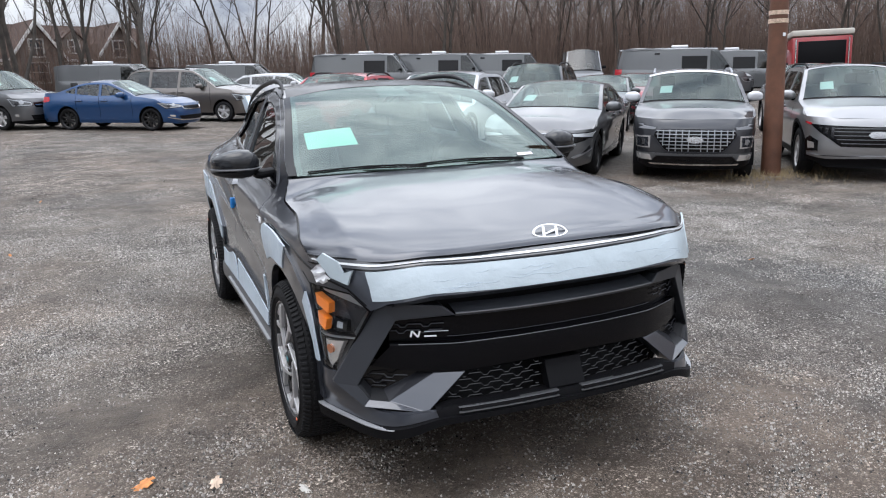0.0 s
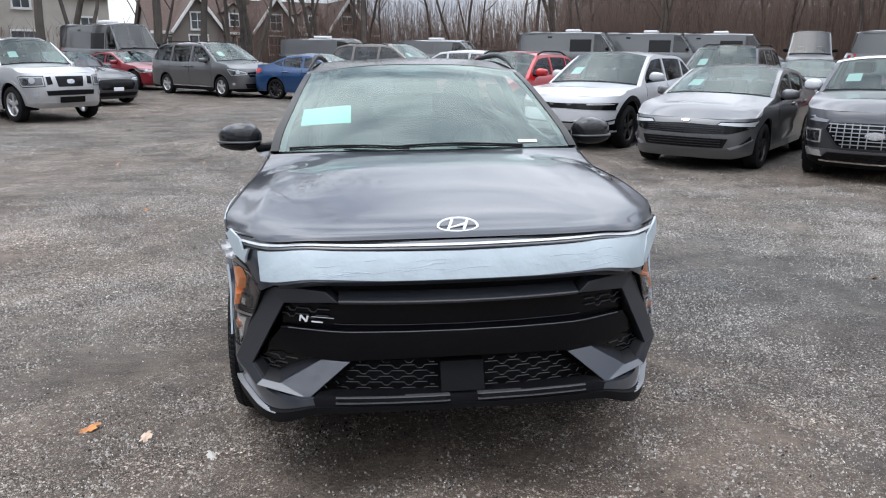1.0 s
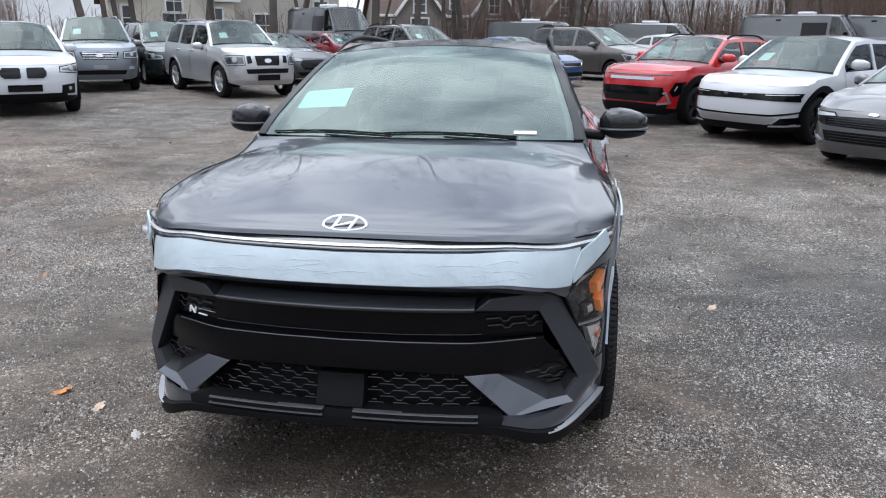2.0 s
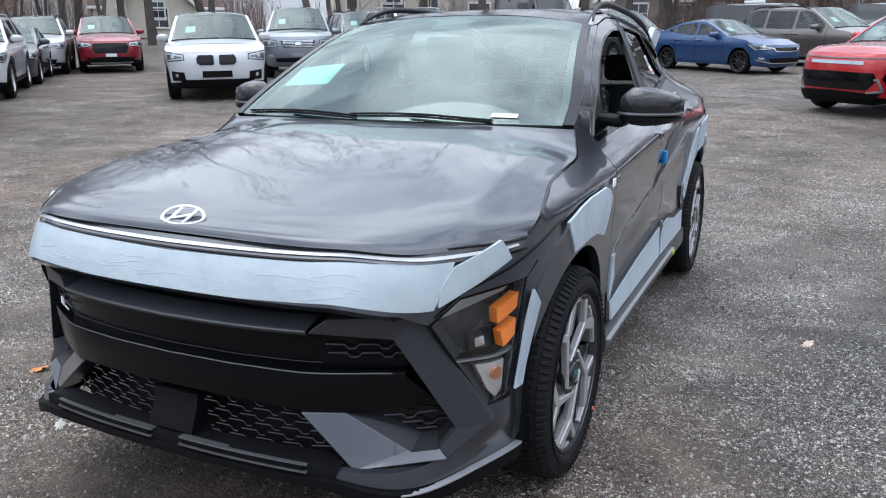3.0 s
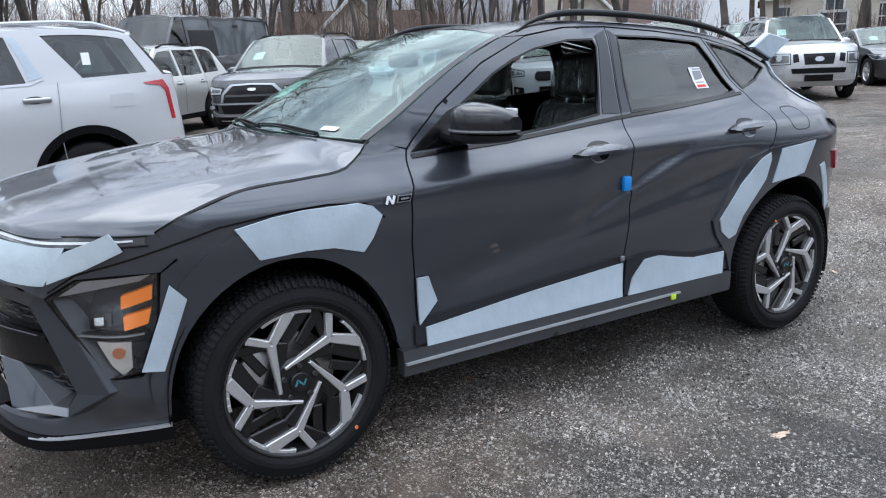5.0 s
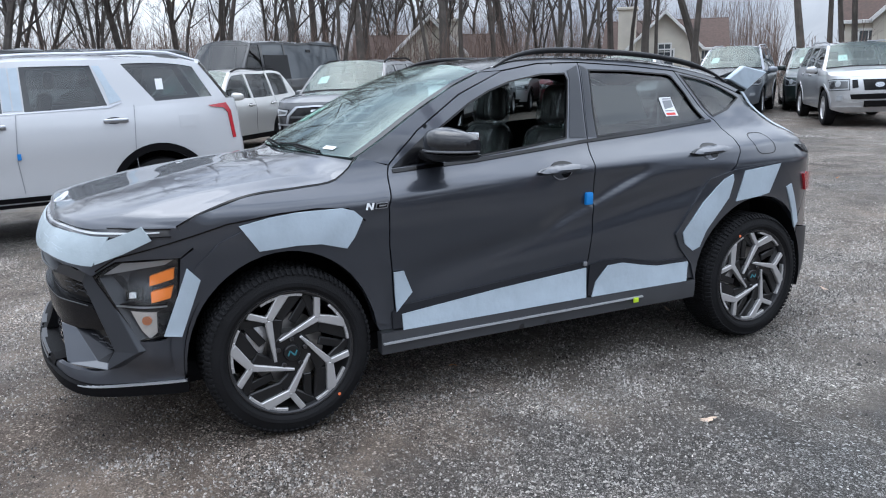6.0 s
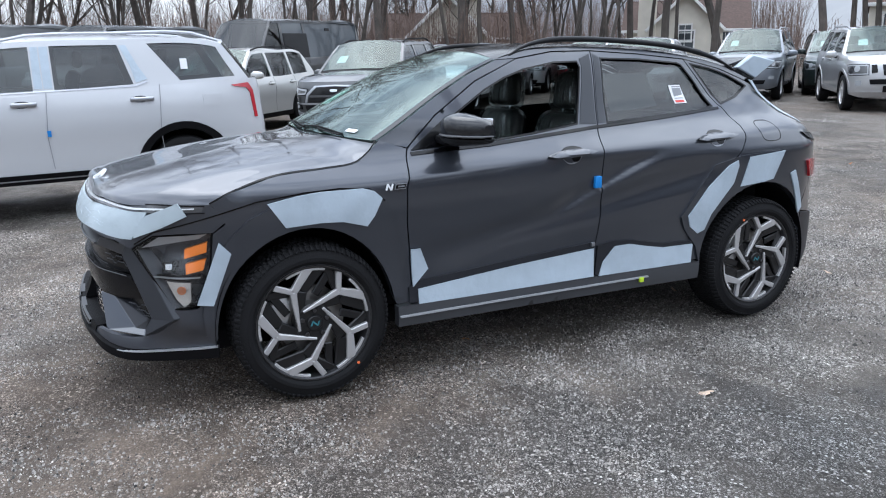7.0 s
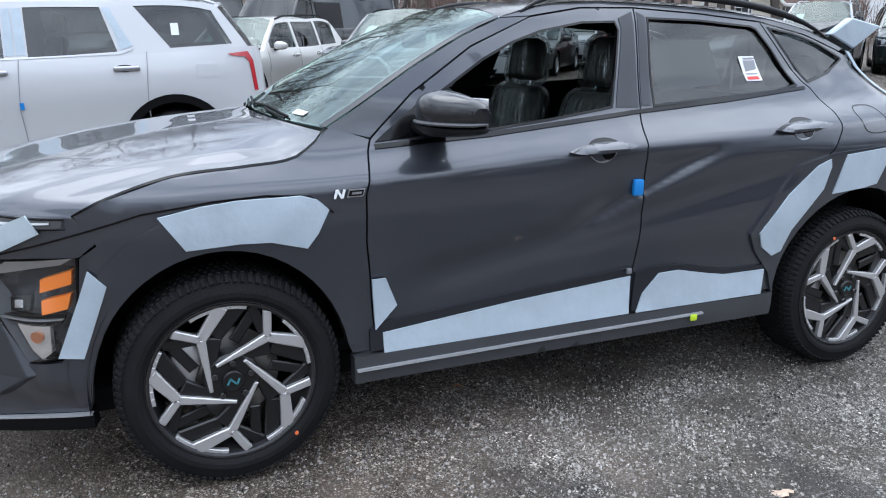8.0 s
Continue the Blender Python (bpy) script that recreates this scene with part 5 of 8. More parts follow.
vehicle("dark_offroader", "dark grey off-road wagon with a bold black grille", suv(P_grey, L=4.83, W=1.93, H=1.80, wb=2.79, fo=.9, zh=1.06, zc=1.18, zb=1.14, yq=1.9, yd=2.15, zd=1.2, zs=.38, r=.39, wheels="dark",
        face=[("headlamp", M["lamp_white"], [("x", .60, .84), ("x", .93, .82), ("y", -1.85, .85), ("y", -1.75, .97), ("x", .9, .97), ("x", .56, .93)], .006),
              ("grille", M["gloss_black"], [("x", 0, .83), ("x", .50, .83), ("x", .36, .97), ("x", 0, .985)], .008),
              ("emblem", M["chrome"], [("x", 0, .885), ("x", .06, .89), ("x", .08, .91), ("x", .06, .93), ("x", 0, .935)], .018),
              ("grille_frame", M["silver_trim"], [("x", 0, .985), ("x", .36, .97), ("x", .52, .83), ("x", .56, .70), ("x", .60, .70), ("x", .57, .845), ("x", .40, .995), ("x", 0, 1.01)], .014),
              ("grille", M["gloss_black"], [("x", 0, .70), ("x", .54, .70), ("x", .51, .79), ("x", 0, .795)], .008),
              ("chrome_bar", M["silver_trim"], [("x", 0, .665), ("x", .92, .665), ("x", .92, .69), ("x", 0, .69)], .016),
              ("intake", M["black_plastic"], [("x", 0, .52), ("x", .56, .52), ("x", .60, .65), ("x", 0, .655)], .014),
              ("fog_lamp", M["lamp_white"], [("x", .76, .60), ("x", .84, .60), ("x", .84, .655), ("x", .76, .655)], .018),
              ("fog_surround", M["gloss_black"], [("x", .68, .575), ("x", .92, .575), ("x", .92, .66), ("x", .70, .66)], .012),
              ("skid_plate", M["silver_trim"], [("x", 0, .455), ("x", .86, .47), ("x", .90, .55), ("x", .64, .51), ("x", 0, .50)], .014),
              ("chrome_bar", M["chrome"], [("x", 0, .385), ("x", .66, .385), ("x", .66, .405), ("x", 0, .405)], .016)]), (-11.2, 3.65, 49))
vehicle("white_crossover", "white premium crossover with silver roof rails", suv(P_white, rails=M["silver_trim"]), (-15.2, 7.5, 47))
vehicle("charcoal_sedan", "charcoal sedan parked in line", sedan(P_grey), (-17.8, 10.2, 47))
vehicle("silver_wagon", "silver crossover parked in line", suv(P_bright), (-20.4, 13.1, 47))
vehicle("red_suv", "dark red crossover with a chrome-lined front", suv(P_darkred, H=1.68), (-19.4, 14.9, 50))
vehicle("white_suv", "large white three-row crossover with tinted rear windows", suv(P_white, L=4.80, W=1.975, H=1.84, wb=2.90, fo=.93, zh=1.05, zc=1.22, zb=1.265, yc=-1.0, yt=-.35, yq=1.98, yd=2.22, zd=1.33, zs=.40, windows=((-.72, .08), (.27, 1.01, .27, .90), (1.476, 2.06, 1.19, 1.90)), seams=(-.9, .17, 1.24), handles=(-.02, 1.07), r=.38, lip=1.16, sheet=None, seam_m=M["print"], clad=M["black_plastic"], sill_m=M["black_plastic"], lip_m=P_white, handle_m=M["silver_trim"], mirror=(-.55, 1.32), rails=M["silver_trim"], lean=.35,
        face=[("tail_lamp", M["red_lens"], [("y", 2.00, 1.268), ("y", 2.20, 1.285), ("y", 2.245, 1.20), ("y", 2.26, .91), ("y", 2.225, .91), ("y", 2.205, 1.18), ("y", 2.165, 1.232), ("y", 2.03, 1.25)], .010),
              ("pillar_film", M["film"], [("y", .09, 1.31), ("y", .165, 1.31), ("y", .165, 1.715), ("y", .10, 1.715)], .006),
              ("pillar_film", M["film"], [("y", .178, 1.31), ("y", .255, 1.31), ("y", .255, 1.715), ("y", .178, 1.715)], .006),
              ("pillar_film", M["film"], [("y", 1.035, 1.33), ("y", 1.15, 1.365), ("y", 1.06, 1.53), ("y", .985, 1.71), ("y", .915, 1.71), ("y", 1.00, 1.50)], .006),
              ("window_trim", M["silver_trim"], [("y", -.75, 1.262), ("y", 1.03, 1.292), ("y", 1.15, 1.335), ("y", 1.15, 1.350), ("y", 1.03, 1.306), ("y", -.75, 1.276)], .008),
              ("window_sticker", M["paper"], [("y", 1.50, 1.45), ("y", 1.57, 1.45), ("y", 1.57, 1.56), ("y", 1.50, 1.56)], .002),
              ("blue_clip", M["blue_tag"], [("y", .150, .845), ("y", .185, .845), ("y", .185, .905), ("y", .150, .905)], .012),
              ("rub_strip", M["silver_trim"], [("y", -.85, .418), ("y", 1.0, .418), ("y", 1.0, .430), ("y", -.85, .430)], .012),
              ("fuel_flap", P_white, [("y", 1.68, 1.06), ("y", 1.88, 1.06), ("y", 1.88, 1.18), ("y", 1.68, 1.18)], .004)]), (-5.60, -2.51, -1))
vehicle("beige_suv", "pale silver beige three-row crossover", suv(P_beige, L=4.95, W=1.93, H=1.73, wb=2.85, yq=1.9, yd=2.2), (-13.0, 1.0, 46))
vehicle("black_van", "tall black passenger van with dark windows", van(P_black, glazed=(1, 1, 1, 1), rear_glass=M["pane"], screen_m=M["privacy"], sheet=None, extras=()), (-18.7, 3.4, 42))
vehicle("dark_van", "dark grey panel van behind the cars", van(P_grey), (-10.6, 31.8, 42))
# vans along the wood
for x, y, a in ((25.6, 27.5, 55), (12.7, 39.1, 58), (17.4, 39.4, 58), (21.4, 38.9, 58), (32.9, 31.7, 50), (21.8, 31.5, -30), (29.4, 23.9, -34)):
    vehicle("panel_van", "grey panel van with dark side window and white roof unit", van(P_van, **({} if a > 0 else dict(extras=()))), (x, y, a))
vehicle("panel_van", "grey panel van behind the white crossover", van(P_van, extras=()), (-21.5, -.6, 46))
vehicle("panel_van", "tall grey panel van behind the white crossover", van(P_van, H=2.7, extras=()), (-22.4, -4.6, 46))
for x, y in ((-1.3, 37.4), (5.1, 40.9)):
    vehicle("panel_van", "low grey panel van with a white roof unit", van(P_van, H=2.05, zh=1.0, zc=1.2, zb=1.2, zd=1.25, mirror=(-1.72, 1.3), L=5.4, wb=3.3, yq=2.6, yd=2.75, windows=((-1.6, -.8), (-.7, .25), (.35, 2.4)), face=[]), (x, y, 62))


# ---- the dark grey crossover that the camera walks round ----
H_PLAN = [(0, -2.235), (.3, -2.225), (.55, -2.185), (.70, -2.08), (.80, -1.93), (.87, -1.76), (.903, -1.5), (.91, -1.2), (.905, -.6), (.905, .3), (.908, 1.0), (.91, 1.4), (.88, 1.67), (.79, 1.87), (.65, 2.01), (.4, 2.10), (0, 2.14)]
H_NOSE = [(.18, .05), (.24, -.004), (.30, -.012), (.35, -.002), (.40, .018), (.45, .03), (.60, .0), (.70, .0), (.80, .015), (.88, .045), (.94, .085), (1.0, .14)]
H_FLANK = [(.18, .06), (.25, .04), (.33, .03), (.42, .038), (.55, .040), (.70, .028), (.80, .020), (.90, .013), (1.0, .012), (1.044, .0150), (1.052, .0185), (1.085, .052), (1.12, .092), (1.16, .124), (1.5, .285), (1.6, .36)]
H_TAIL = [(.18, .12), (.3, .03), (.5, .0), (.7, .02), (.9, .04), (1.0, .08), (1.2, .25), (1.5, .5)]


def hero_flank(y, z):
    rise = sstep(.78, .95, z) * (1 - sstep(1.14, 1.26, z))
    d = smooth_tab(H_FLANK, z - rise * (.055 * max(-.95, min(0, y)) + .03 * max(0, y)))
    if z > 1.0:
        d += .10 * max(0, y - .2) * min(1, (z - 1.0) / .3)
    # the doors draw in along a soft hollow, and a sharp crease rises across the rear door
    if -.9 < y < 1.15 and .45 < z < 1.0:
        line = .60 + (y + .9) * .17
        d += .014 * math.exp(-((z - line) / .07) ** 2) * sstep(-.9, -.5, y) * (1 - sstep(.8, 1.15, y))
    n = z - (.755 + .42 * y)
    if n > 0 and -.1 < y < .95:
        d += .045 * (1 - math.exp(-n / .04)) * math.exp(-n / .09) * sstep(-.1, .10, y) * (1 - sstep(.70, .95, y)) * (1 - sstep(.98, 1.05, z))
    return d


HW = Wrap(H_PLAN, lambda x, z: smooth_tab(H_NOSE, z), hero_flank, lambda x, z: smooth_tab(H_TAIL, z), .55, 1.05, 4.6, 5.1, (.985, .046))
HS = float(HW.s[-1])


def hp(s, z, out=0.0):
    return HW.place(s, z, out)


def Y(y, z):
    return (HW.at_y(y), z)


def X(x, z):
    return (HW.at_x(x), z)


def Ys(*pts):
    return [Y(*p) for p in pts]




hero = new("crossover")
tagged(hero, "dark grey compact crossover with pale blue protective film on its edges", "car", "parked vehicles")
PH = M["paint_hero"]
GAP = .0032


def panel(name, poly, material=PH, holes=(), step=.025, thick=0.0, rim=.018, gap=GAP, parent=None, label="", sides=(1, -1)):
    """A body panel on both flanks (or one): its outline drawn in by the gap, its edge turned in."""
    made = []
    vf = sheet(shrink(poly, gap), hp, step, holes, rim, thick=thick)
    for sgn in sides:
        q = vf if sgn > 0 else mirrored(vf)
        made.append(put_part(name, mesh_of(name, *q, material), parent or hero, label))
    return made


def middle_piece(name, poly, material, step=.016, thick=0.0, rim=.018, parent=None, label=""):
    """A piece across the nose or tail: half of it is given, from the middle outwards."""
    vf = sheet(poly, hp, step, (), rim, thick=thick)
    v, f = join(vf, mirrored(vf))
    me = mesh_of(name, v, f, material)
    return put_part(name, me, parent or hero, label)


DRIP = [(-.80, 1.125), (-.64, 1.263), (-.39, 1.414), (-.13, 1.518), (.10, 1.552), (.355, 1.555), (.69, 1.535), (1.015, 1.503), (1.26, 1.447), (1.50, 1.37)]
SEAM_A = [(-.80, 1.125), (-.815, 1.09), (-.852, .96), (-.852, .80), (-.84, .68), (-.82, .40)]
SEAM_B = [(.355, 1.555), (.275, 1.18), (.245, 1.10), (.233, 1.045), (.240, .75), (.217, .565), (.205, .40)]
SEAM_C = [(1.165, 1.25), (1.19, 1.225), (1.215, 1.13), (1.195, 1.06), (1.145, .985), (1.07, .93), (.97, .85), (.89, .73), (.862, .52), (.86, .40)]
ROOF_EDGE = [(-.25, 1.515), (-.05, 1.565), (.20, 1.58), (.70, 1.562), (1.0, 1.53), (1.30, 1.468), (1.54, 1.385)]
SCREEN_EDGE = [(-.95, 1.165), (-.82, 1.235), (-.62, 1.35), (-.42, 1.45), (-.25, 1.515)]
HOOD_EDGE = [(-1.74, .96), (-1.66, 1.00), (-1.46, 1.052), (-1.22, 1.068), (-1.07, 1.082), (-.99, 1.125), (-.95, 1.165)]
ARCH_F = arc(-1.33, .347, .415, .475, 186, 4, 26)
ARCH_R = arc(1.33, .347, .415, .460, 184, -12, 26)


def arch_part(pts, a, b):
    n = len(pts) - 1
    return pts[round(a * n):round(b * n) + 1]


# doors
WIN_F = [(-.69, 1.128), (-.36, 1.130), (-.12, 1.153), (.15, 1.187), (.252, 1.470), (.240, 1.505), (.09, 1.502), (-.10, 1.470), (-.226, 1.430), (-.35, 1.375), (-.545, 1.262)]
WIN_R = [(.338, 1.184), (.66, 1.199), (.99, 1.215), (1.128, 1.236), (1.045, 1.390), (.985, 1.475), (.955, 1.488), (.68, 1.512), (.405, 1.520), (.365, 1.34)]
WIN_Q = [(1.05, 1.482), (1.19, 1.455), (1.337, 1.412), (1.485, 1.350), (1.500, 1.338), (1.36, 1.280), (1.195, 1.244)]
front_door = panel("front_door", Ys(*SEAM_A, *SEAM_B[::-1], *DRIP[1:5][::-1]), holes=[Ys(*WIN_F)], step=.016)
rear_door = panel("rear_door", Ys(*SEAM_B, *SEAM_C[::-1], (1.015, 1.503), (.69, 1.535)), holes=[Ys(*WIN_R)], step=.016)
quarter = panel("quarter_panel", Ys((1.015, 1.503), *SEAM_C, (.915, .40), *arch_part(ARCH_R, .06, .86), (1.70, .60), (1.78, .74), (1.84, .92), (1.79, 1.08), (1.66, 1.22), (1.57, 1.345), (1.50, 1.37), (1.26, 1.447)), holes=[Ys(*WIN_Q)], step=.018)
fender = panel("front_fender", Ys(*SEAM_A[::-1], (-.93, 1.172), *HOOD_EDGE[::-1][1:], (-1.69, .88), (-1.66, .80), *arch_part(ARCH_F, .30, .95), (-.905, .40)))
panel("windscreen_pillar", Ys(*DRIP[:4], *SCREEN_EDGE[::-1]), step=.025)
panel("roof_side", Ys(*DRIP[3:], (1.54, 1.385), *ROOF_EDGE[::-1]), step=.03)
for ob, win in ((front_door, WIN_F), (rear_door, WIN_R), (quarter, WIN_Q)):
    out, inn = Ys(*win), shrink(Ys(*win), .008)
    for sgn, door in zip((1, -1), ob):
        seal = sheet(out, hp, .05, [inn], .012, thick=.003)
        put_part("window_seal", mesh_of("window_seal", *(seal if sgn > 0 else mirrored(seal)), M["gloss_black"]), door)
        if win is WIN_F and sgn > 0:
            continue
        pane = sheet(out, hp, .06, thick=-.010)
        put_part("window_pane", mesh_of("window_pane", *(pane if sgn > 0 else mirrored(pane)), M["side_glass"] if win is WIN_F else M["privacy"]), door, "dark tinted glass" if win is not WIN_F else "clear glass")
panel("pillar_trim", Ys((.165, 1.190), (.268, 1.186), (.338, 1.540), (.262, 1.515), (.262, 1.470)), M["frame"], thick=.003, rim=.004, gap=0, step=.05)
panel("pillar_trim", Ys((.284, 1.190), (.330, 1.190), (.357, 1.34), (.396, 1.522), (.362, 1.540)), M["frame"], thick=.003, rim=.004, gap=0, step=.05)
# black strip along the foot of the windows
panel("belt_trim", Ys((-.79, 1.094), (-.37, 1.112), (.24, 1.163), (.684, 1.188), (1.16, 1.222), (1.16, 1.234), (.684, 1.201), (.24, 1.177), (-.37, 1.126), (-.79, 1.108)), M["gloss_black"], thick=.005, gap=0, rim=.01)

# cladding round the wheels, along the doors, and the sill
CLAD_F = Ys(*arch_part(ARCH_F, .02, .96), (-.872, .43), (-.875, .58), (-.90, .75), (-.965, .90), (-1.03, .962), (-1.18, .972), (-1.34, .965), (-1.48, .932), (-1.59, .885), (-1.68, .80), (-1.755, .66), (-1.80, .48), (-1.79, .34))
panel("arch_cladding", CLAD_F, thick=.012, rim=.02)
CLAD_R = Ys(*arch_part(ARCH_R, .04, .92), (1.70, .42), (1.71, .60), (1.60, .86), (1.53, .95), (1.46, .992), (1.14, .975), (.97, .935), (.86, .80), (.765, .66), (.80, .585), (.885, .48))
panel("arch_cladding", CLAD_R, thick=.012, rim=.02)
panel("door_cladding", Ys((-.845, .40), (.200, .40), (.210, .585), (-.80, .505), (-.845, .48)), M["grey_trim"], thick=.012, rim=.02, gap=.001)
panel("door_cladding", Ys((.214, .40), (.845, .40), (.862, .52), (.66, .525), (.44, .570), (.31, .575), (.226, .56)), M["grey_trim"], thick=.012, rim=.02, gap=.001)
panel("sill", Ys((-.905, .292), (.90, .302), (.91, .392), (.40, .392), (-.905, .392)), M["sill"], thick=.020, rim=.05, gap=0)
panel("sill_strip", Ys((-.90, .341), (.55, .353), (.55, .360), (-.90, .349)), M["strip"], thick=.034, rim=.02, gap=0, step=.03)

# nose
middle_piece("bumper_top", [(0, .795), X(.49, .797), X(.67, .797), Y(-2.055, .772), Y(-1.97, .828), Y(-1.86, .836), Y(-1.735, .836), Y(-1.68, .88), Y(-1.735, .955), Y(-1.98, .962), X(.34, .953), (0, .950)], PH)
panel("bumper_corner", Ys((-1.735, .832), (-1.755, .67), (-1.785, .545), (-1.815, .505), (-1.915, .505), (-1.893, .462), (-2.015, .378)) + [X(.60, .345), X(.53, .332), X(.5, .305)] + Ys((-2.07, .312), (-1.755, .325), *arch_part(ARCH_F, .02, .30), (-1.68, .87)), gap=.001)
middle_piece("lower_lip", [(0, .286), X(.30, .284), X(.48, .276), X(.60, .266), Y(-1.95, .262), Y(-1.745, .268), Y(-1.745, .322), Y(-2.07, .308), X(.5, .304), (0, .306)], M["black_plastic"], thick=.016, rim=.06)
panel("lip_strip", [X(.66, .303), Y(-2.03, .306), Y(-1.747, .318), Y(-1.747, .325), Y(-2.03, .311), X(.66, .306)], M["strip"], thick=.020, rim=.02, gap=0)
panel("lip_blade", [X(.06, .322), X(.44, .322), X(.44, .336), X(.06, .336)], M["panel_black"], thick=.010, rim=.01, gap=0)
for za in (.316, .337):
    panel("lip_blade_edge", [X(.05, za), X(.45, za), X(.45, za + .0045), X(.05, za + .0045)], M["bar_edge"], thick=.013, rim=.02, gap=0)
middle_piece("grille_recess", [(0, .25), X(.62, .26), Y(-1.82, .29), Y(-1.84, .52), Y(-1.98, .70), Y(-2.06, .79), X(.45, .81), (0, .81)], M["black_plastic"], thick=-.14, rim=0)
middle_piece("radar_cover", [(0, .345), X(.078, .345), X(.078, .452), (0, .452)], M["black_plastic"], thick=-.006, rim=.05)
middle_piece("lower_frame", [(0, .298), X(.52, .302), X(.53, .334), X(.475, .346), (0, .338)], M["black_plastic"], thick=.004, rim=.06)


# running light along the bonnet's edge
middle_piece("light_bar", [(0, .921), X(.34, .924), X(.60, .930), Y(-1.95, .936), Y(-1.80, .940), Y(-1.80, .945), Y(-1.95, .943), X(.60, .938), X(.34, .932), (0, .929)], M["light_line"], thick=.012, rim=.02)
middle_piece("light_bar_strip", [(0, .910), X(.34, .913), X(.60, .919), Y(-1.95, .924), Y(-1.77, .928), Y(-1.765, .950), Y(-1.95, .955), X(.60, .951), X(.34, .946), (0, .943)], M["light_bar"], thick=.006, rim=.01)
for za, zb in ((0, .004), (.036, .041)):
    middle_piece("light_bar_gap", [(0, .906 + za), X(.34, .909 + za), X(.60, .915 + za), Y(-1.95, .919 + za), Y(-1.76, .9215 + za * .8), Y(-1.76, .9215 + zb * .8), Y(-1.95, .919 + zb), X(.60, .915 + zb), X(.34, .909 + zb), (0, .906 + zb)], M["gloss_black"], thick=.0075, rim=.01)

# head lamps
LAMP = Ys((-2.05, .768), (-1.97, .824), (-1.86, .830), (-1.742, .838), (-1.758, .67), (-1.785, .560), (-1.812, .522), (-1.905, .504))
for sgn in (1, -1):
    lamp = new("head_lamp")
    lamp.parent = hero

    def lp(name, poly, mat, thick, rim=.0, label="", step=.03, holes=()):
        q = sheet(poly, hp, step, holes, rim=rim, thick=thick)
        put_part(name, mesh_of(name, *(q if sgn > 0 else mirrored(q)), mat), lamp, label)

    lp("lamp_body", shrink(LAMP, -.006), M["lamp_inner"], -.055)
    lp("lamp_rim", shrink(LAMP, -.004), M["panel_black"], -.004, .03, holes=[shrink(LAMP, .004)])
    lp("amber_reflector", Ys((-1.855, .768), (-1.762, .795), (-1.768, .752), (-1.857, .728)), M["amber"], -.006, .03, "amber reflector bar")
    lp("amber_reflector", Ys((-1.852, .705), (-1.772, .722), (-1.785, .675), (-1.850, .662)), M["amber"], -.006, .03, "amber reflector bar")
    lp("lamp_projector", Ys((-1.945, .712), (-1.885, .720), (-1.885, .676), (-1.945, .668)), M["gloss_black"], -.014, .02)
    lp("lamp_bulb", Ys((-1.930, .704), (-1.905, .707), (-1.905, .683), (-1.930, .680)), M["chrome"], -.010, .01)
    lp("lamp_shelf", Ys((-2.00, .655), (-1.80, .650), (-1.81, .628), (-1.99, .635)), M["black_plastic"], -.022, .03)
    lp("lamp_reflector", Ys((-1.930, .628), (-1.838, .622), (-1.842, .535), (-1.868, .512), (-1.895, .545)), M["lamp_bright"], -.018, .02, "bright bulb reflector")
    lp("bulb", arc(HW.at_y(-1.872), .590, .019, .019, 0, 360, 14)[:-1], M["bulb"], -.010, .01, "round amber bulb")
    lp("lamp_trim", Ys((-2.00, .650), (-1.80, .645), (-1.80, .640), (-1.995, .645)), M["silver_trim"], -.010, .01)
    # pale strip along the lens's top: its reflection put in as silver colour
    lp("lamp_fin", Ys((-2.03, .768), (-1.96, .815), (-1.86, .825), (-1.765, .825), (-1.80, .806), (-1.88, .795), (-1.96, .780)), M["silver_trim"], -.03, .02)
    lp("lamp_glass", shrink(LAMP, .002), M["lens"], -.002)
    lamp.children[-1].visible_shadow = False

# bonnet, screen, roof, tailgate
def edge(y, z):
    return hp(*Y(y, z))


def tucked(y, z):
    return hp(*Y(y, z), -.012)


hood_rows = [(edge(-1.745, .952), (0, -2.158, .950), 5.2), (edge(-1.73, .962), (0, -2.135, .982), 4.8), (edge(-1.66, 1.000), (0, -2.05, 1.018), 4.2), (edge(-1.46, 1.052), (0, -1.78, 1.082), 3.4), (edge(-1.22, 1.068), (0, -1.45, 1.135), 2.9), (edge(-1.07, 1.082), (0, -1.20, 1.160), 2.7), (edge(-.985, 1.128), (0, -1.075, 1.170), 2.6), (edge(-.955, 1.153), (0, -1.064, 1.171), 2.5)]
HOOD = refine(hood_rows, 8)


def loft_at(rows, u, v):
    """A point of a loft: u across (-1 to 1), v along (0 to 1)."""
    k = min(len(rows) - 1.001, max(0, v * (len(rows) - 1)))
    i, f = int(k), k - int(k)
    out = []
    for e, c, p in (rows[i], rows[i + 1]):
        w = abs(u) ** p
        out.append(Vector((e[0] * u, c[1] + (e[1] - c[1]) * w, c[2] + (e[2] - c[2]) * w)))
    return out[0].lerp(out[1], f)


def hood_lines(vf):
    """Two creases run down the bonnet near its edges."""
    v, f = vf
    out = []
    for x, y, z in v:
        t = (y + 2.15) / 1.1
        off = abs(x) - (.735 - .03 * t)
        fold = max(0, 1 - (-off / .16 if off < 0 else off / .07))
        out.append((x, y, z + .010 * fold * sstep(.08, .3, t) * (1 - sstep(.8, 1.0, t)) - .006 * math.exp(-(x / .35) ** 2) * sstep(0, .3, t)))
    return out, f


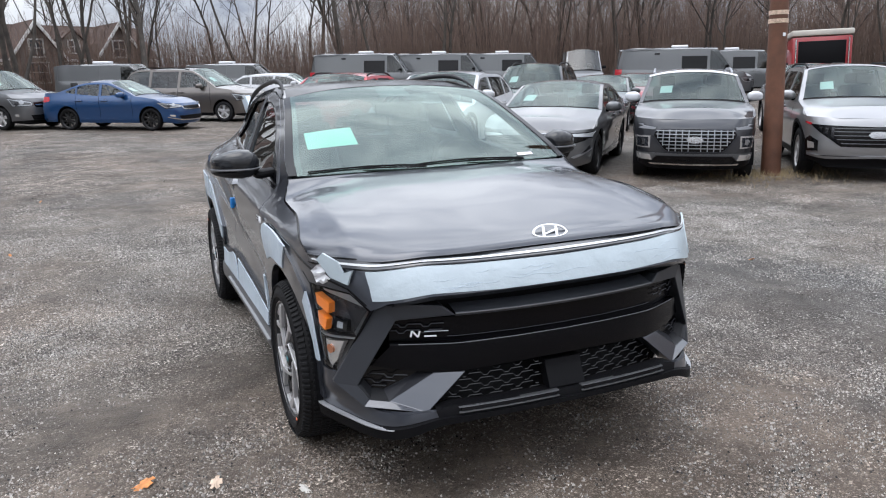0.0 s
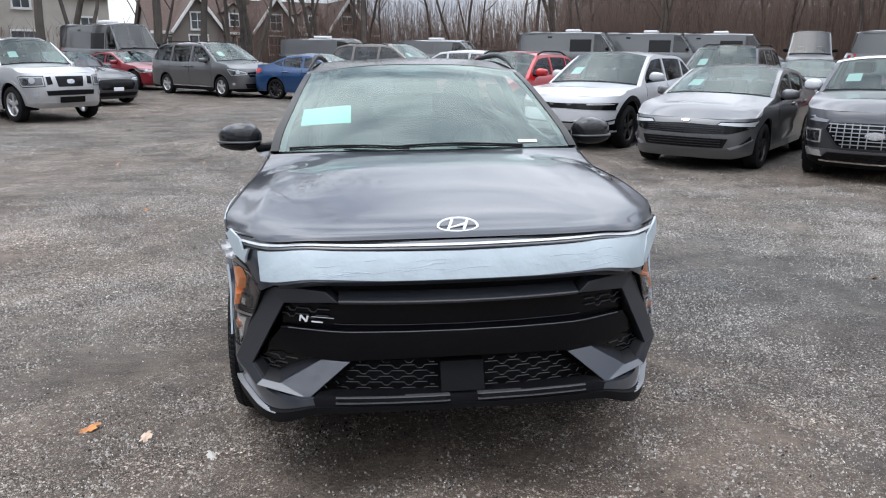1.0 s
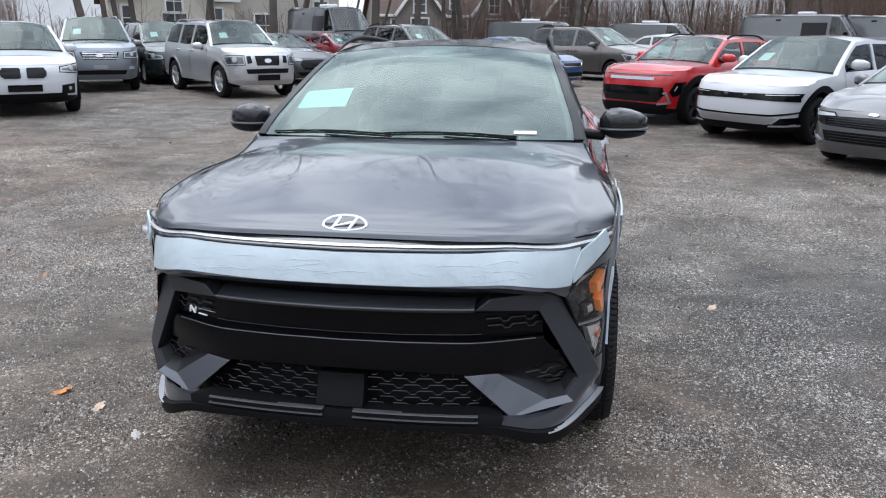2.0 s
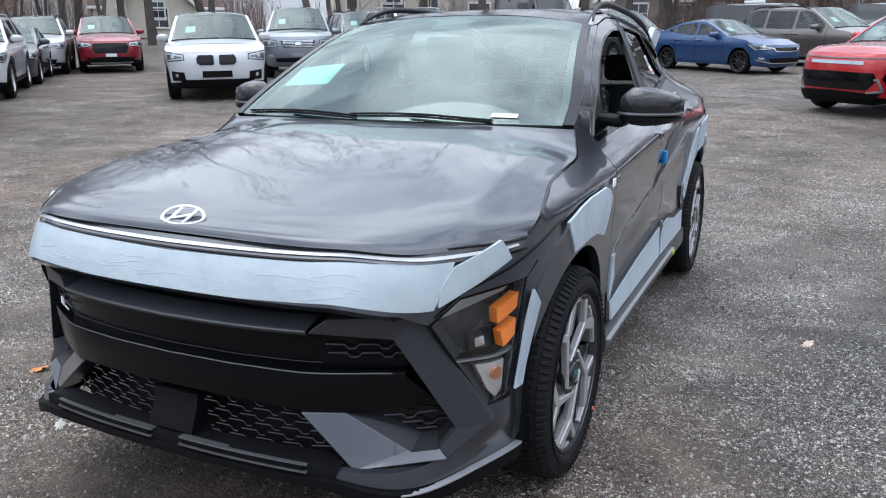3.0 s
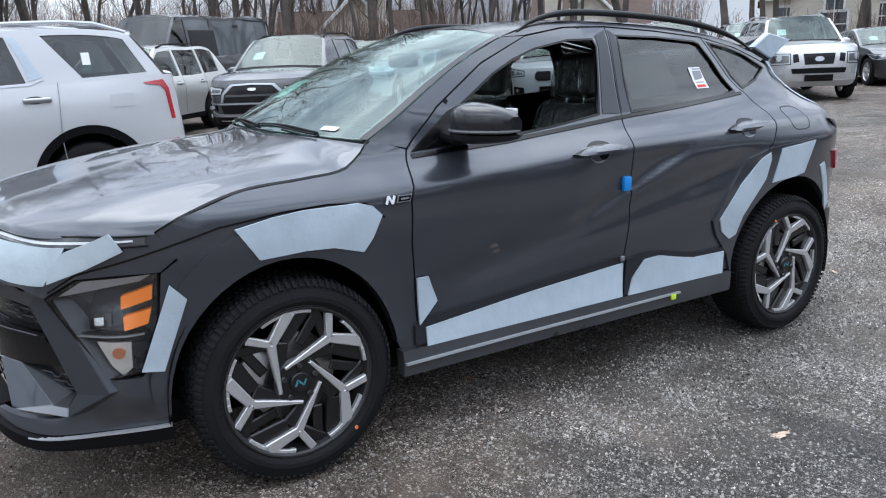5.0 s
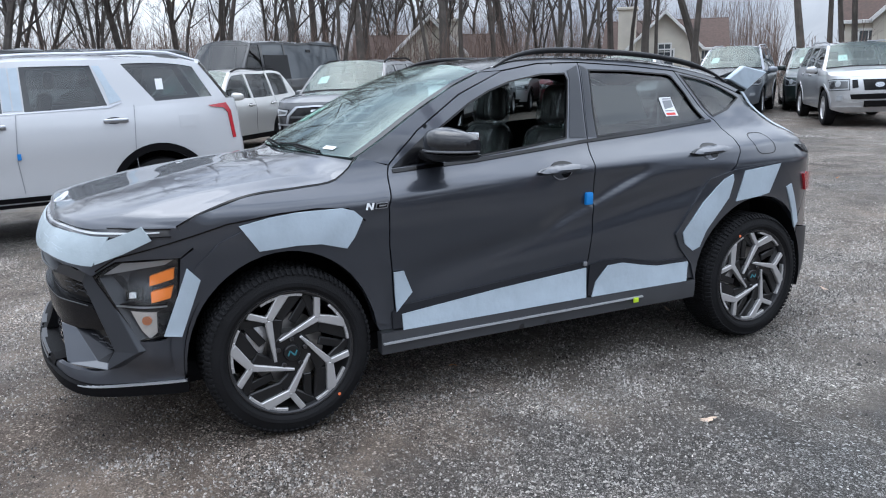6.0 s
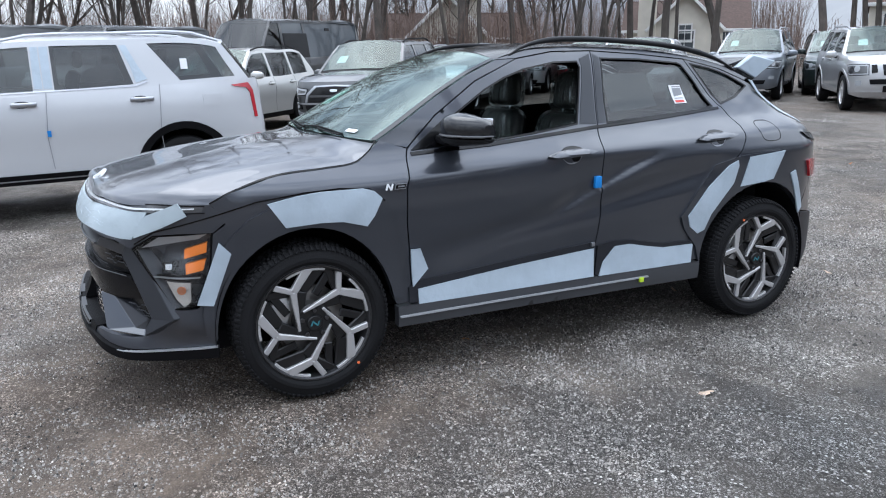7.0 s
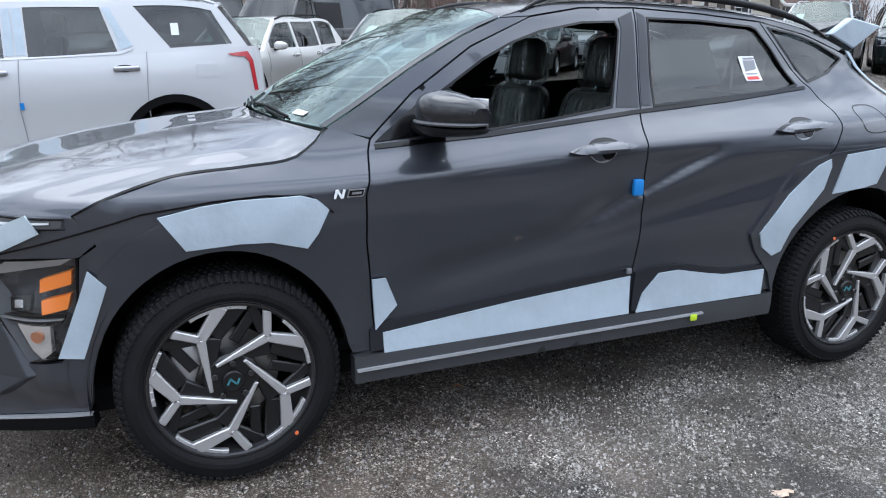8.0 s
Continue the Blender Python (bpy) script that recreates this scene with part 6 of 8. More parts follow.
put_part("bonnet", mesh_of("bonnet", *hood_lines(loft(HOOD, 64)), PH), hero)
SCREEN = refine([(edge(-.945, 1.166), (0, -1.055, 1.172), 2.4), (edge(-.82, 1.236), (0, -.90, 1.262), 2.4), (edge(-.62, 1.350), (0, -.66, 1.392), 2.4), (edge(-.42, 1.450), (0, -.44, 1.496), 2.4), (edge(-.25, 1.515), (0, -.24, 1.566), 2.4)], 5)
put_part("windscreen", mesh_of("windscreen", *loft(SCREEN, 18), M["screen"]), hero, "clear windscreen reflecting the cloudy sky")
# black border of the screen
def loft_strip(rows, u0, u1, v0, v1, nu, nv, lift):
    vs, fs = [], []
    for j in range(nv + 1):
        for i in range(nu + 1):
            p = loft_at(rows, u0 + (u1 - u0) * i / nu, v0 + (v1 - v0) * j / nv)
            q = p + Vector((0, -.6, .8)) * lift
            vs.append(tuple(q))
    for j in range(nv):
        fs += [(j * (nu + 1) + i, j * (nu + 1) + i + 1, (j + 1) * (nu + 1) + i + 1, (j + 1) * (nu + 1) + i) for i in range(nu)]
    return vs, fs


for u0, u1 in ((-1, -.945), (.945, 1)):
    put_part("pillar_cover", mesh_of("pillar_cover", *loft_strip(SCREEN, u0, u1, 0, 1, 3, 24, .003), M["gloss_black"]), hero)
frit = join(loft_strip(SCREEN, -1, 1, 0, .03, 30, 2, -.004), loft_strip(SCREEN, -.95, -.905, .05, .96, 1, 16, -.004), loft_strip(SCREEN, .905, .95, .05, .96, 1, 16, -.004), loft_strip(SCREEN, -1, 1, .955, 1, 30, 1, -.004), loft_strip(SCREEN, -.14, .14, .80, .96, 4, 4, -.006))
put_part("screen_border", mesh_of("screen_border", *frit, M["gloss_black"]), hero)
put_part("cowl", mesh_of("cowl", *moved(rounded_box(1.00, .08, .03, .012), pose(0, -1.03, 1.118)), M["black_plastic"]), hero)
ROOF = refine([(tucked(-.25, 1.515), (0, -.235, 1.569), 2.6), (tucked(-.05, 1.565), (0, -.02, 1.594), 2.6), (tucked(.20, 1.58), (0, .20, 1.606), 2.6), (tucked(.70, 1.562), (0, .72, 1.600), 2.6), (tucked(1.0, 1.53), (0, 1.05, 1.578), 2.6), (tucked(1.30, 1.468), (0, 1.36, 1.535), 2.6), (tucked(1.50, 1.40), (0, 1.56, 1.490), 2.6)], 5)
put_part("roof", mesh_of("roof", *loft(ROOF, 16), M["gloss_black"]), hero, "gloss black roof")
TAILG = refine([(edge(1.50, 1.40), (0, 1.56, 1.490), 2.6), (edge(1.63, 1.25), (0, 1.80, 1.27), 3), (edge(1.79, 1.08), (0, 2.02, 1.08), 4)], 4)
put_part("rear_screen", mesh_of("rear_screen", *loft(TAILG, 10), M["privacy"]), hero)
middle_piece("tailgate", [Y(1.84, .92), Y(1.78, .74), Y(1.72, .60), Y(1.95, .56), (HS, .55), (HS, 1.08), Y(1.79, 1.08)][::-1], PH)
middle_piece("rear_bumper", [Y(1.72, .26), (HS - .6, .25), (HS, .25), (HS, .54), (HS - .6, .54), Y(1.72, .59), Y(1.70, .42)], M["grey_trim"], thick=.012)
panel("tail_lamp", Ys((1.70, .905), (1.75, .915), (1.86, .90), (1.86, .80), (1.76, .80)), M["red_lens"], thick=.014, rim=.03)
panel("tail_light_bar", Ys((1.66, 1.075), (1.86, 1.06), (1.88, 1.00), (1.72, 1.035)), M["gloss_black"], thick=.010, rim=.02)

panel("cladding_seam", ribbon(Ys((-2.04, .79), (-1.965, .842), (-1.85, .874), (-1.70, .915), (-1.55, .955), (-1.34, .978), (-1.18, .984), (-1.04, .972), (-.965, .915)), .006), M["gloss_black"], thick=.004, rim=.004, gap=0, step=.05)
panel("bonnet_seam", ribbon(Ys(*[(-1.74 + .79 * k / 22, smooth_tab(HOOD_EDGE, -1.74 + .79 * k / 22)) for k in range(23)]), .006), M["gloss_black"], thick=.003, rim=.002, gap=0, step=.05)

# roof rails
for sgn in (1, -1):
    pts = []
    for k in range(25):
        y = -.16 + 1.56 * k / 24
        z = smooth_tab(ROOF_EDGE, y)
        e = edge(y, z)
        lift = -.012 + .042 * (1 - abs(k / 12 - 1) ** 5)
        pts.append((sgn * (e[0] + .004), y, z + .008 + lift))
    put_part("roof_rail", mesh_of("roof_rail", *tube(pts, [.005 + .010 * min(1, q / 4, (24 - q) / 4) for q in range(25)], 10), M["satin_black"]), hero)

# spoiler, wrapped at its ends
SIDE = Matrix(((0, 0, 1, 0), (1, 0, 0, 0), (0, 1, 0, 0), (0, 0, 0, 1)))
wing = moved(prism([(1.38, 1.462), (1.56, 1.508), (1.74, 1.482), (1.73, 1.468), (1.60, 1.452)], 1.0, .006), pose(-.5, 0, 0) @ SIDE)
put_part("spoiler", mesh_of("spoiler", *wing, M["gloss_black"], smooth=False), hero)
for sgn in (1, -1):
    tip = moved(prism([(1.43, 1.448), (1.55, 1.520), (1.735, 1.482), (1.58, 1.382)], .035, .006), pose(.502, 0, 0) @ SIDE)
    foot = moved(prism([(1.355, 1.418), (1.43, 1.446), (1.578, 1.380), (1.535, 1.355)], .045, .006), pose(.490, 0, 0) @ SIDE)
    put_part("spoiler_tip", mesh_of("spoiler_tip", *(tip if sgn > 0 else mirrored(tip)), M["film"], smooth=False), hero, "spoiler tip wrapped in film")
    put_part("spoiler_foot", mesh_of("spoiler_foot", *(foot if sgn > 0 else mirrored(foot)), M["gloss_black"], smooth=False), hero)
panel("tail_film", Ys((1.55, 1.375), (1.60, 1.37), (1.80, 1.17), (1.77, 1.12), (1.70, 1.22)), M["film"], thick=.008, rim=.006, gap=0)

# film
FILM = "pale blue wrinkled protective film"
film_half = sheet([(0, .801), X(.27, .802), X(.43, .808), X(.62, .814), Y(-2.045, .812), Y(-2.02, .86), Y(-1.985, .925), X(.67, .922), X(.42, .906), (0, .898)], hp, .02, (), .008, thick=.012)
torn_half = mirrored(sheet([(0, .801), X(.27, .802), X(.43, .808), X(.62, .812), X(.712, .812), X(.722, .86), X(.738, .914), X(.61, .914), X(.42, .906), (0, .898)], hp, .02, (), .008, thick=.012))
film_main = put_part("film", mesh_of("film", *join(film_half, torn_half), M["film_nose"]), hero, FILM)
panel("film", Ys((-2.035, .818), (-1.93, .862), (-1.83, .912), (-1.845, .940), (-1.862, .966), (-1.93, .936), (-1.99, .912), (-2.03, .86)), M["film_nose"], thick=.016, rim=.008, gap=0, label=FILM, step=.03, sides=(1,))
panel("film", Ys((-1.975, .862), (-1.90, .882), (-1.835, .945), (-1.865, .972), (-1.93, .945), (-1.955, .905), (-1.99, .918)), M["film_nose"], thick=.016, rim=.008, gap=0, label="torn corner of pale protective film", step=.03, sides=(-1,))
for poly in (((-1.505, .945), (-1.38, .968), (-1.27, .978), (-1.07, .978), (-1.02, .963), (-.982, .928), (-1.02, .852), (-1.056, .806), (-1.17, .838), (-1.27, .843), (-1.43, .836)),
             ((-1.714, .795), (-1.666, .742), (-1.752, .512), (-1.815, .526)),
             ((-.800, .466), (-.31, .512), (.200, .550), (.200, .396), (-.32, .392), (-.797, .384)),
             ((.235, .395), (.262, .470), (.335, .545), (.43, .548), (.55, .522), (.66, .502), (.862, .500), (.852, .395)),
             ((-.838, .668), (-.790, .668), (-.748, .562), (-.826, .480)),
             ((1.06, .925), (1.120, .950), (1.128, .918), (1.105, .825), (.972, .660), (.935, .572), (.890, .556), (.832, .600), (.812, .662), (.93, .815)),
             ((1.205, .962), (1.465, .982), (1.395, .825), (1.32, .812), (1.158, .800)),
             ((1.535, .845), (1.575, .860), (1.705, .625), (1.672, .592))):
    panel("film", Ys(*poly), M["film"], thick=.018, rim=.008, gap=0, label=FILM, step=.04)
# a loose corner of the film at the nose, and creases
for k in range(20):
    x0 = random.uniform(-.62, .62)
    z0 = random.uniform(.815, .885)
    n, dx, z = random.randint(4, 8), random.uniform(.015, .04), z0
    pts = []
    for i in range(n):
        x = min(.69, max(-.69, x0 + i * dx))
        s = HW.at_x(abs(x))
        p = hp(s, z, .0122)
        pts.append((math.copysign(p[0], x), p[1], p[2]))
        z = min(.895, max(.806, z + random.uniform(-.006, .006)))
    put_part("film_crease", mesh_of("film_crease", *tube(pts, [.0004] + [.0010] * (n - 2) + [.0004], 5), M["film"]), film_main)
flap = []
for i in range(9):
    for j in range(5):
        a = i / 8
        flap.append((-.790 - .075 * j / 4 - .008 * math.sin(a * 5 + j), -1.88 + .04 * j / 4 + .008 * math.sin(i * 1.7 + j), .855 + .085 * a * (1 - .25 * j / 4) + .006 * math.sin(j * 2.3 + i)))
put_part("film_flap", mesh_of("film_flap", flap, [(i * 5 + j, i * 5 + j + 1, i * 5 + j + 6, i * 5 + j + 5) for i in range(8) for j in range(4)], M["paper"]), hero, "torn loose flap of film")

# mirrors
for sgn in (1, -1):
    cap = [(-.020, .030, .024, .000), (.000, .072, .054, .004), (.030, .098, .074, .010), (.075, .110, .078, .020), (.125, .106, .070, .034), (.165, .092, .057, .050), (.190, .070, .044, .064), (.206, .040, .028, .076)]
    body = mirror_shell(cap)
    vs = body[0]
    mir = new("door_mirror")
    mir.parent = hero
    mir.matrix_basis = pose(sgn * .855, -.595, 1.205)
    sgnm = (lambda q: q if sgn > 0 else mirrored(q))
    put_part("mirror_housing", mesh_of("mirror_housing", *sgnm(body), M["mirror_black"]), mir, "glossy black mirror shell")
    lower = [(x + .002, y - .004 * (1 if y < .02 else -.5), min(z, -.016) - .010 - .010 * max(0, x) / .2) for x, y, z in vs]
    put_part("mirror_base", mesh_of("mirror_base", *sgnm((lower, body[1])), M["satin_black"]), mir)
    put_part("mirror_foot", mesh_of("mirror_foot", *sgnm(moved(rounded_box(.12, .13, .040, .018), pose(-.050, .005, -.052, 0, 6))), M["black_plastic"]), mir)
    put_part("mirror_glass", mesh_of("mirror_glass", *sgnm(moved(rounded_box(.165, .006, .100, .003), pose(.090, .088, .004, 0, 0, 12))), M["chrome"]), mir)
    band = [(x + .003 * (1 if x > .18 else 0), -dep * .99 - .002 + sweep, -.020 - .003 * k / 7) for k, (x, dep, h, sweep) in enumerate(cap)] + [(.206, .088, -.022)]
    put_part("mirror_light", mesh_of("mirror_light", *sgnm(tube(band, [.004] + [.0065] * 7 + [.004], 8)), M["bar_edge"]), mir, "slim repeater strip")
    put_part("mirror_triangle", mesh_of("mirror_triangle", *sgnm(moved(sheet(Ys((-.785, 1.112), (-.600, 1.126), (-.545, 1.266), (-.60, 1.245)), hp, .06, rim=.01, thick=.004), pose(-.855, .595, -1.205))), M["gloss_black"]), mir)

# handles
def lens_shape(y0, z0, half, up, down, tilt, n=14):
    top = [(y0 - half + 2 * half * k / n, z0 + up * (1 - abs(2 * k / n - 1) ** 2.2)) for k in range(n + 1)]
    low = [(y0 + half - 2 * half * k / n, z0 - down * (1 - abs(2 * k / n - 1) ** 2.2)) for k in range(1, n)]
    return [(y, z + tilt * (y - y0)) for y, z in top + low]


for door, y0, z0 in ((front_door, .038, 1.056), (rear_door, .990, 1.086)):
    for sgn, d in zip((1, -1), door):
        def fit_on(name, poly, mat, thick, rim, step=.012):
            q = sheet(Ys(*poly), hp, step, rim=rim, thick=thick)
            put_part(name, mesh_of(name, *(q if sgn > 0 else mirrored(q)), mat), d)
        # hollows drawn flat: black colour for their shade, silver for the bright rim
        fit_on("handle_cup", lens_shape(y0 + .012, z0 + .018, .062, .016, .012, .05), M["gloss_black"], .004, .004)
        fit_on("handle_bowl", lens_shape(y0 + .002, z0 - .022, .056, .010, .030, .05), M["silver_trim"], .003, .003)
        fit_on("handle_bowl", lens_shape(y0 - .004, z0 - .020, .050, .010, .025, .05), PH, .0045, .002)
        fit_on("handle_bowl", lens_shape(y0 + .022, z0 - .020, .030, .010, .022, .05), M["gloss_black"], .006, .002)
        bar = [(p[0], p[1]) for p in lens_shape(y0 + .003, z0, .140, .020, .017, .05)]
        q = sheet(Ys(*bar), lambda a, b, out=0.0: hp(a, b, out + .020 * max(0, 1 - ((b - z0 - .05 * (float(np.interp(a, HW.s, HW.y)) - y0)) / .020) ** 2) ** .5 if out > 0 else out), .009, rim=.02, thick=.012)
        put_part("door_handle", mesh_of("door_handle", *(q if sgn > 0 else mirrored(q)), PH), d)
fuel = sheet(ribbon([Y(1.395 + .075 * math.copysign(abs(math.cos(a)) ** .6, math.cos(a)), 1.095 + .055 * math.copysign(abs(math.sin(a)) ** .6, math.sin(a))) for a in [2 * math.pi * k / 28 for k in range(29)]], .004), hp, .03, thick=.0015)
put_part("fuel_flap_seam", mesh_of("fuel_flap_seam", *fuel, M["gloss_black"]), hero)

# inner sheet behind the panel gaps, cabin tub, wheel wells
inner = []
for poly, holes in ((Ys(*SEAM_A, *SEAM_B[::-1], *DRIP[1:5][::-1]), [Ys(*WIN_F)]), (Ys(*SEAM_B, *SEAM_C[::-1], (1.015, 1.503), (.69, 1.535)), [Ys(*WIN_R)])):
    inner.append(sheet(shrink(poly, -.012), hp, .09, [shrink(h, .004) for h in holes], thick=-.020))
inner.append(sheet(Ys((-.82, .42), (-.83, 1.10), (-.93, 1.16), (-1.07, 1.08), (-1.46, 1.05), (-1.74, .95), (-1.69, .86), (-1.64, .74), *arch_part(ARCH_F, .32, .95)), hp, .09, thick=-.022))
inner.append(sheet([(0, .80), X(.6, .80), Y(-2.0, .83), Y(-1.70, .84), Y(-1.70, .95), Y(-1.95, .955), X(.4, .945), (0, .94)], hp, .09, thick=-.02))
q = join(*inner)
put_part("inner_shell", mesh_of("inner_shell", *join(q, mirrored(q)), M["interior"]), hero)
tub = join(moved(rounded_box(1.56, 2.7, .06, .02), pose(0, .35, .40)), moved(rounded_box(1.44, .40, .26, .08, 3), pose(0, -.78, 1.03)), moved(rounded_box(.30, 1.0, .30, .05), pose(0, -.2, .58)), moved(rounded_box(1.40, .10, .5, .03), pose(0, 1.45, .85)))
put_part("cabin_tub", mesh_of("cabin_tub", *tub, M["interior"]), hero)
for sgn in (1, -1):
    lining = sheet(Ys((-.80, .50), (.18, .50), (.18, 1.13), (-.75, 1.12)), hp, .15, thick=-.06)
    put_part("door_lining", mesh_of("door_lining", *(lining if sgn > 0 else mirrored(lining)), M["interior"]), hero)
def taper(vf, k):
    """Narrower towards its top."""
    zs_ = [p[2] for p in vf[0]]
    lo, hi = min(zs_), max(zs_)
    return [(x * (1 - k * (z - lo) / (hi - lo)), y, z) for x, y, z in vf[0]], vf[1]


for sx in (-.36, .36):
    seat = new("front_seat")
    seat.parent = hero
    seat.matrix_basis = pose(sx, .04, .52)
    put_part("cushion", mesh_of("cushion", *rounded_box(.50, .52, .16, .06, 3), M["seat"]), seat)
    put_part("backrest", mesh_of("backrest", *moved(taper(rounded_box(.50, .13, .64, .06, 3), .24), pose(0, .26, .38, -15)), M["seat"]), seat)
    put_part("head_restraint", mesh_of("head_restraint", *moved(taper(rounded_box(.27, .11, .21, .05, 3), .2), pose(0, .355, .82, -8)), M["seat"]), seat)
    for px in (-.06, .06):
        put_part("post", mesh_of("post", *tube([(px, .33, .66), (px, .35, .74)], .007, 8), M["chrome"]), seat)
    put_part("seat_cover", mesh_of("seat_cover", *join(moved(taper(rounded_box(.54, .18, .66, .08, 3), .26), pose(0, .255, .385, -15)), moved(rounded_box(.55, .56, .19, .07, 3), pose(0, 0, .005))), M["wrap"]), seat, "crinkled clear plastic seat cover")
    put_part("head_cover", mesh_of("head_cover", *moved(taper(rounded_box(.31, .15, .25, .06, 3), .25), pose(0, .355, .815, -8)), M["wrap"]), seat, "clear plastic over the head restraint")
rear = put_part("rear_seat", mesh_of("rear_seat", *join(rounded_box(1.32, .5, .2, .07), moved(rounded_box(1.32, .16, .62, .07), pose(0, .3, .38, -16)), moved(rounded_box(.26, .09, .16, .04), pose(.4, .42, .78)), moved(rounded_box(.26, .09, .16, .04), pose(-.4, .42, .78))), M["seat"]), hero)
rear.matrix_basis = pose(0, .95, .50)
ringpts = [(.18 * math.cos(2 * math.pi * k / 32), .18 * math.sin(2 * math.pi * k / 32), 0) for k in range(33)]
sw = put_part("steering_wheel", mesh_of("steering_wheel", *join(tube(ringpts, .016, 8), rounded_box(.34, .05, .02, .008), rounded_box(.12, .10, .04, .02), moved(rounded_box(.04, .14, .02, .008), pose(0, -.1, 0))), M["black_plastic"]), hero)
sw.matrix_basis = pose(.37, -.46, 1.06, 66)
put_part("rear_mirror", mesh_of("rear_mirror", *moved(rounded_box(.24, .035, .07, .02), pose(0, -.36, 1.44)), M["black_plastic"]), hero)
wells = []
for pts in (ARCH_F, ARCH_R):
    k = len(pts)
    v = [(.868, y, z) for y, z in pts] + [(.50, y, z) for y, z in pts]
    wells.append((v, [(i, i + 1, k + i + 1, k + i) for i in range(k - 1)] + [tuple(range(k, 2 * k))]))
for w in wells:
    for q in (w, mirrored(w)):
        put_part("wheel_well", mesh_of("wheel_well", *q, M["interior"], smooth=False), hero)
put_part("floor_pan", mesh_of("floor_pan", *moved(rounded_box(1.45, 3.7, .10, .03), pose(0, 0, .30)), M["interior"]), hero)


# wheels with five forked spokes
def polar(r, a):
    return (r * math.cos(radians(a)), r * math.sin(radians(a)))


def bar2(p, q, w0, w1):
    d = (q[0] - p[0], q[1] - p[1])
    l = math.hypot(*d)
    n = (-d[1] / l, d[0] / l)
    return [(p[0] + n[0] * w0 / 2, p[1] + n[1] * w0 / 2), (p[0] - n[0] * w0 / 2, p[1] - n[1] * w0 / 2), (q[0] - n[0] * w1 / 2, q[1] - n[1] * w1 / 2), (q[0] + n[0] * w1 / 2, q[1] + n[1] * w1 / 2)]


FACE = Matrix(((0, 0, 1, 0), (1, 0, 0, 0), (0, 1, 0, 0), (0, 0, 0, 1)))
RIM = .252


def hero_wheel(m, spin):
    hub = new("wheel")
    hub.parent, hub.matrix_basis = hero, m
    w, R = .118, .338
    prof = [(-.095, RIM), (-w, RIM + .03), (-w, R - .05), (-.105, R - .016), (-.085, R - .004), (-.03, R), (.03, R), (.085, R - .004), (.104, R - .016), (.114, R - .045), (w, R - .065), (w + .001, RIM + .035), (.112, RIM + .014), (.104, RIM + .006), (.098, RIM)]
    tyre = put_part("tyre", mesh_of("tyre", *lathe(prof, 64), M["rubber"]), hub)
    block = moved(rounded_box(.034, .014, .008, .002, 1), pose(0, 0, 0))
    blocks = []
    for k in range(90):
        a = 2 * math.pi * k / 90
        for x, tilt in ((.098, 30), (-.098, -30)):
            blocks.append(moved(block, Matrix.Rotation(a, 4, "X") @ pose(x, 0, R - .010, 0, tilt)))
        for x in (-.055, -.018, .018, .055):
            blocks.append(moved(block, Matrix.Rotation(a + x, 4, "X") @ pose(x, 0, R)))
    put_part("tread", mesh_of("tread", *join(*blocks), M["rubber"], smooth=False), tyre)["kind"] = "stuff"
    rim = [(-.095, RIM), (-.095, RIM - .015), (-.03, RIM - .030), (.05, RIM - .022), (.085, RIM - .014), (.101, RIM - .010), (.106, RIM - .002), (.104, RIM + .005)]
    put_part("rim", mesh_of("rim", *lathe(rim, 64), M["barrel"]), hub)
    put_part("rim_edge", mesh_of("rim_edge", *lathe([(.102, RIM - .004), (.1075, RIM - .003), (.1080, RIM + .001), (.104, RIM + .004)], 64), M["lug"]), hub)
    for i in range(5):
        a = 49 + 72 * i + spin
        J = polar(.168, a)
        sweep = [polar(RIM - .014, a - 44 + 6 * q) for q in range(8)]
        rims = [prism(bar2(sweep[q], sweep[q + 1], .014, .014), .018, .002) for q in range(7)]
        sp = join(prism(bar2(polar(.072, a + 82), J, .011, .029), .020, .003), prism(bar2(J, polar(RIM - .010, a - 26), .030, .042), .020, .003), prism(bar2(J, polar(RIM - .010, a + 13), .024, .026), .020, .003), *rims)
        dk = join(prism(bar2(polar(.07, a + 66), polar(.150, a - 12), .026, .050), .018, .005), prism(bar2(polar(.150, a - 12), polar(RIM - .012, a - 40), .050, .046), .016, .005), prism(bar2(J, polar(RIM - .012, a + 25), .040, .034), .014, .005), prism(bar2(polar(.12, a - 36), polar(RIM - .012, a - 52), .034, .034), .012, .004))
        put_part("spoke", mesh_of("spoke", *moved(sp, pose(.082, 0, 0) @ FACE), M["alloy"], smooth=False), hub, "machined bright face")
        put_part("spoke_flank", mesh_of("spoke_flank", *moved(dk, pose(.070, 0, 0) @ FACE), M["alloy_dark"], smooth=False), hub, "dark painted flank")
        n = moved(lathe([(0, .012), (.016, .012), (.020, .009), (.020, .001)], 12), pose(.082, *polar(.056, a + 40)))
        put_part("lug_nut", mesh_of("lug_nut", *n, M["lug"]), hub)
    put_part("hub", mesh_of("hub", *lathe([(.02, .085), (.085, .085), (.092, .078), (.092, .036), (.100, .034), (.104, .030), (.104, .001)], 36), M["alloy_dark"]), hub)
    nm = join(prism(bar2((-.018, -.010), (-.010, .010), .006, .006), .002), prism(bar2((-.010, .010), (.010, -.010), .006, .006), .002), prism(bar2((.010, -.010), (.018, .010), .006, .006), .002))
    put_part("cap_mark", mesh_of("cap_mark", *moved(nm, pose(.1045, 0, 0) @ FACE), M["teal"], smooth=False), hub)
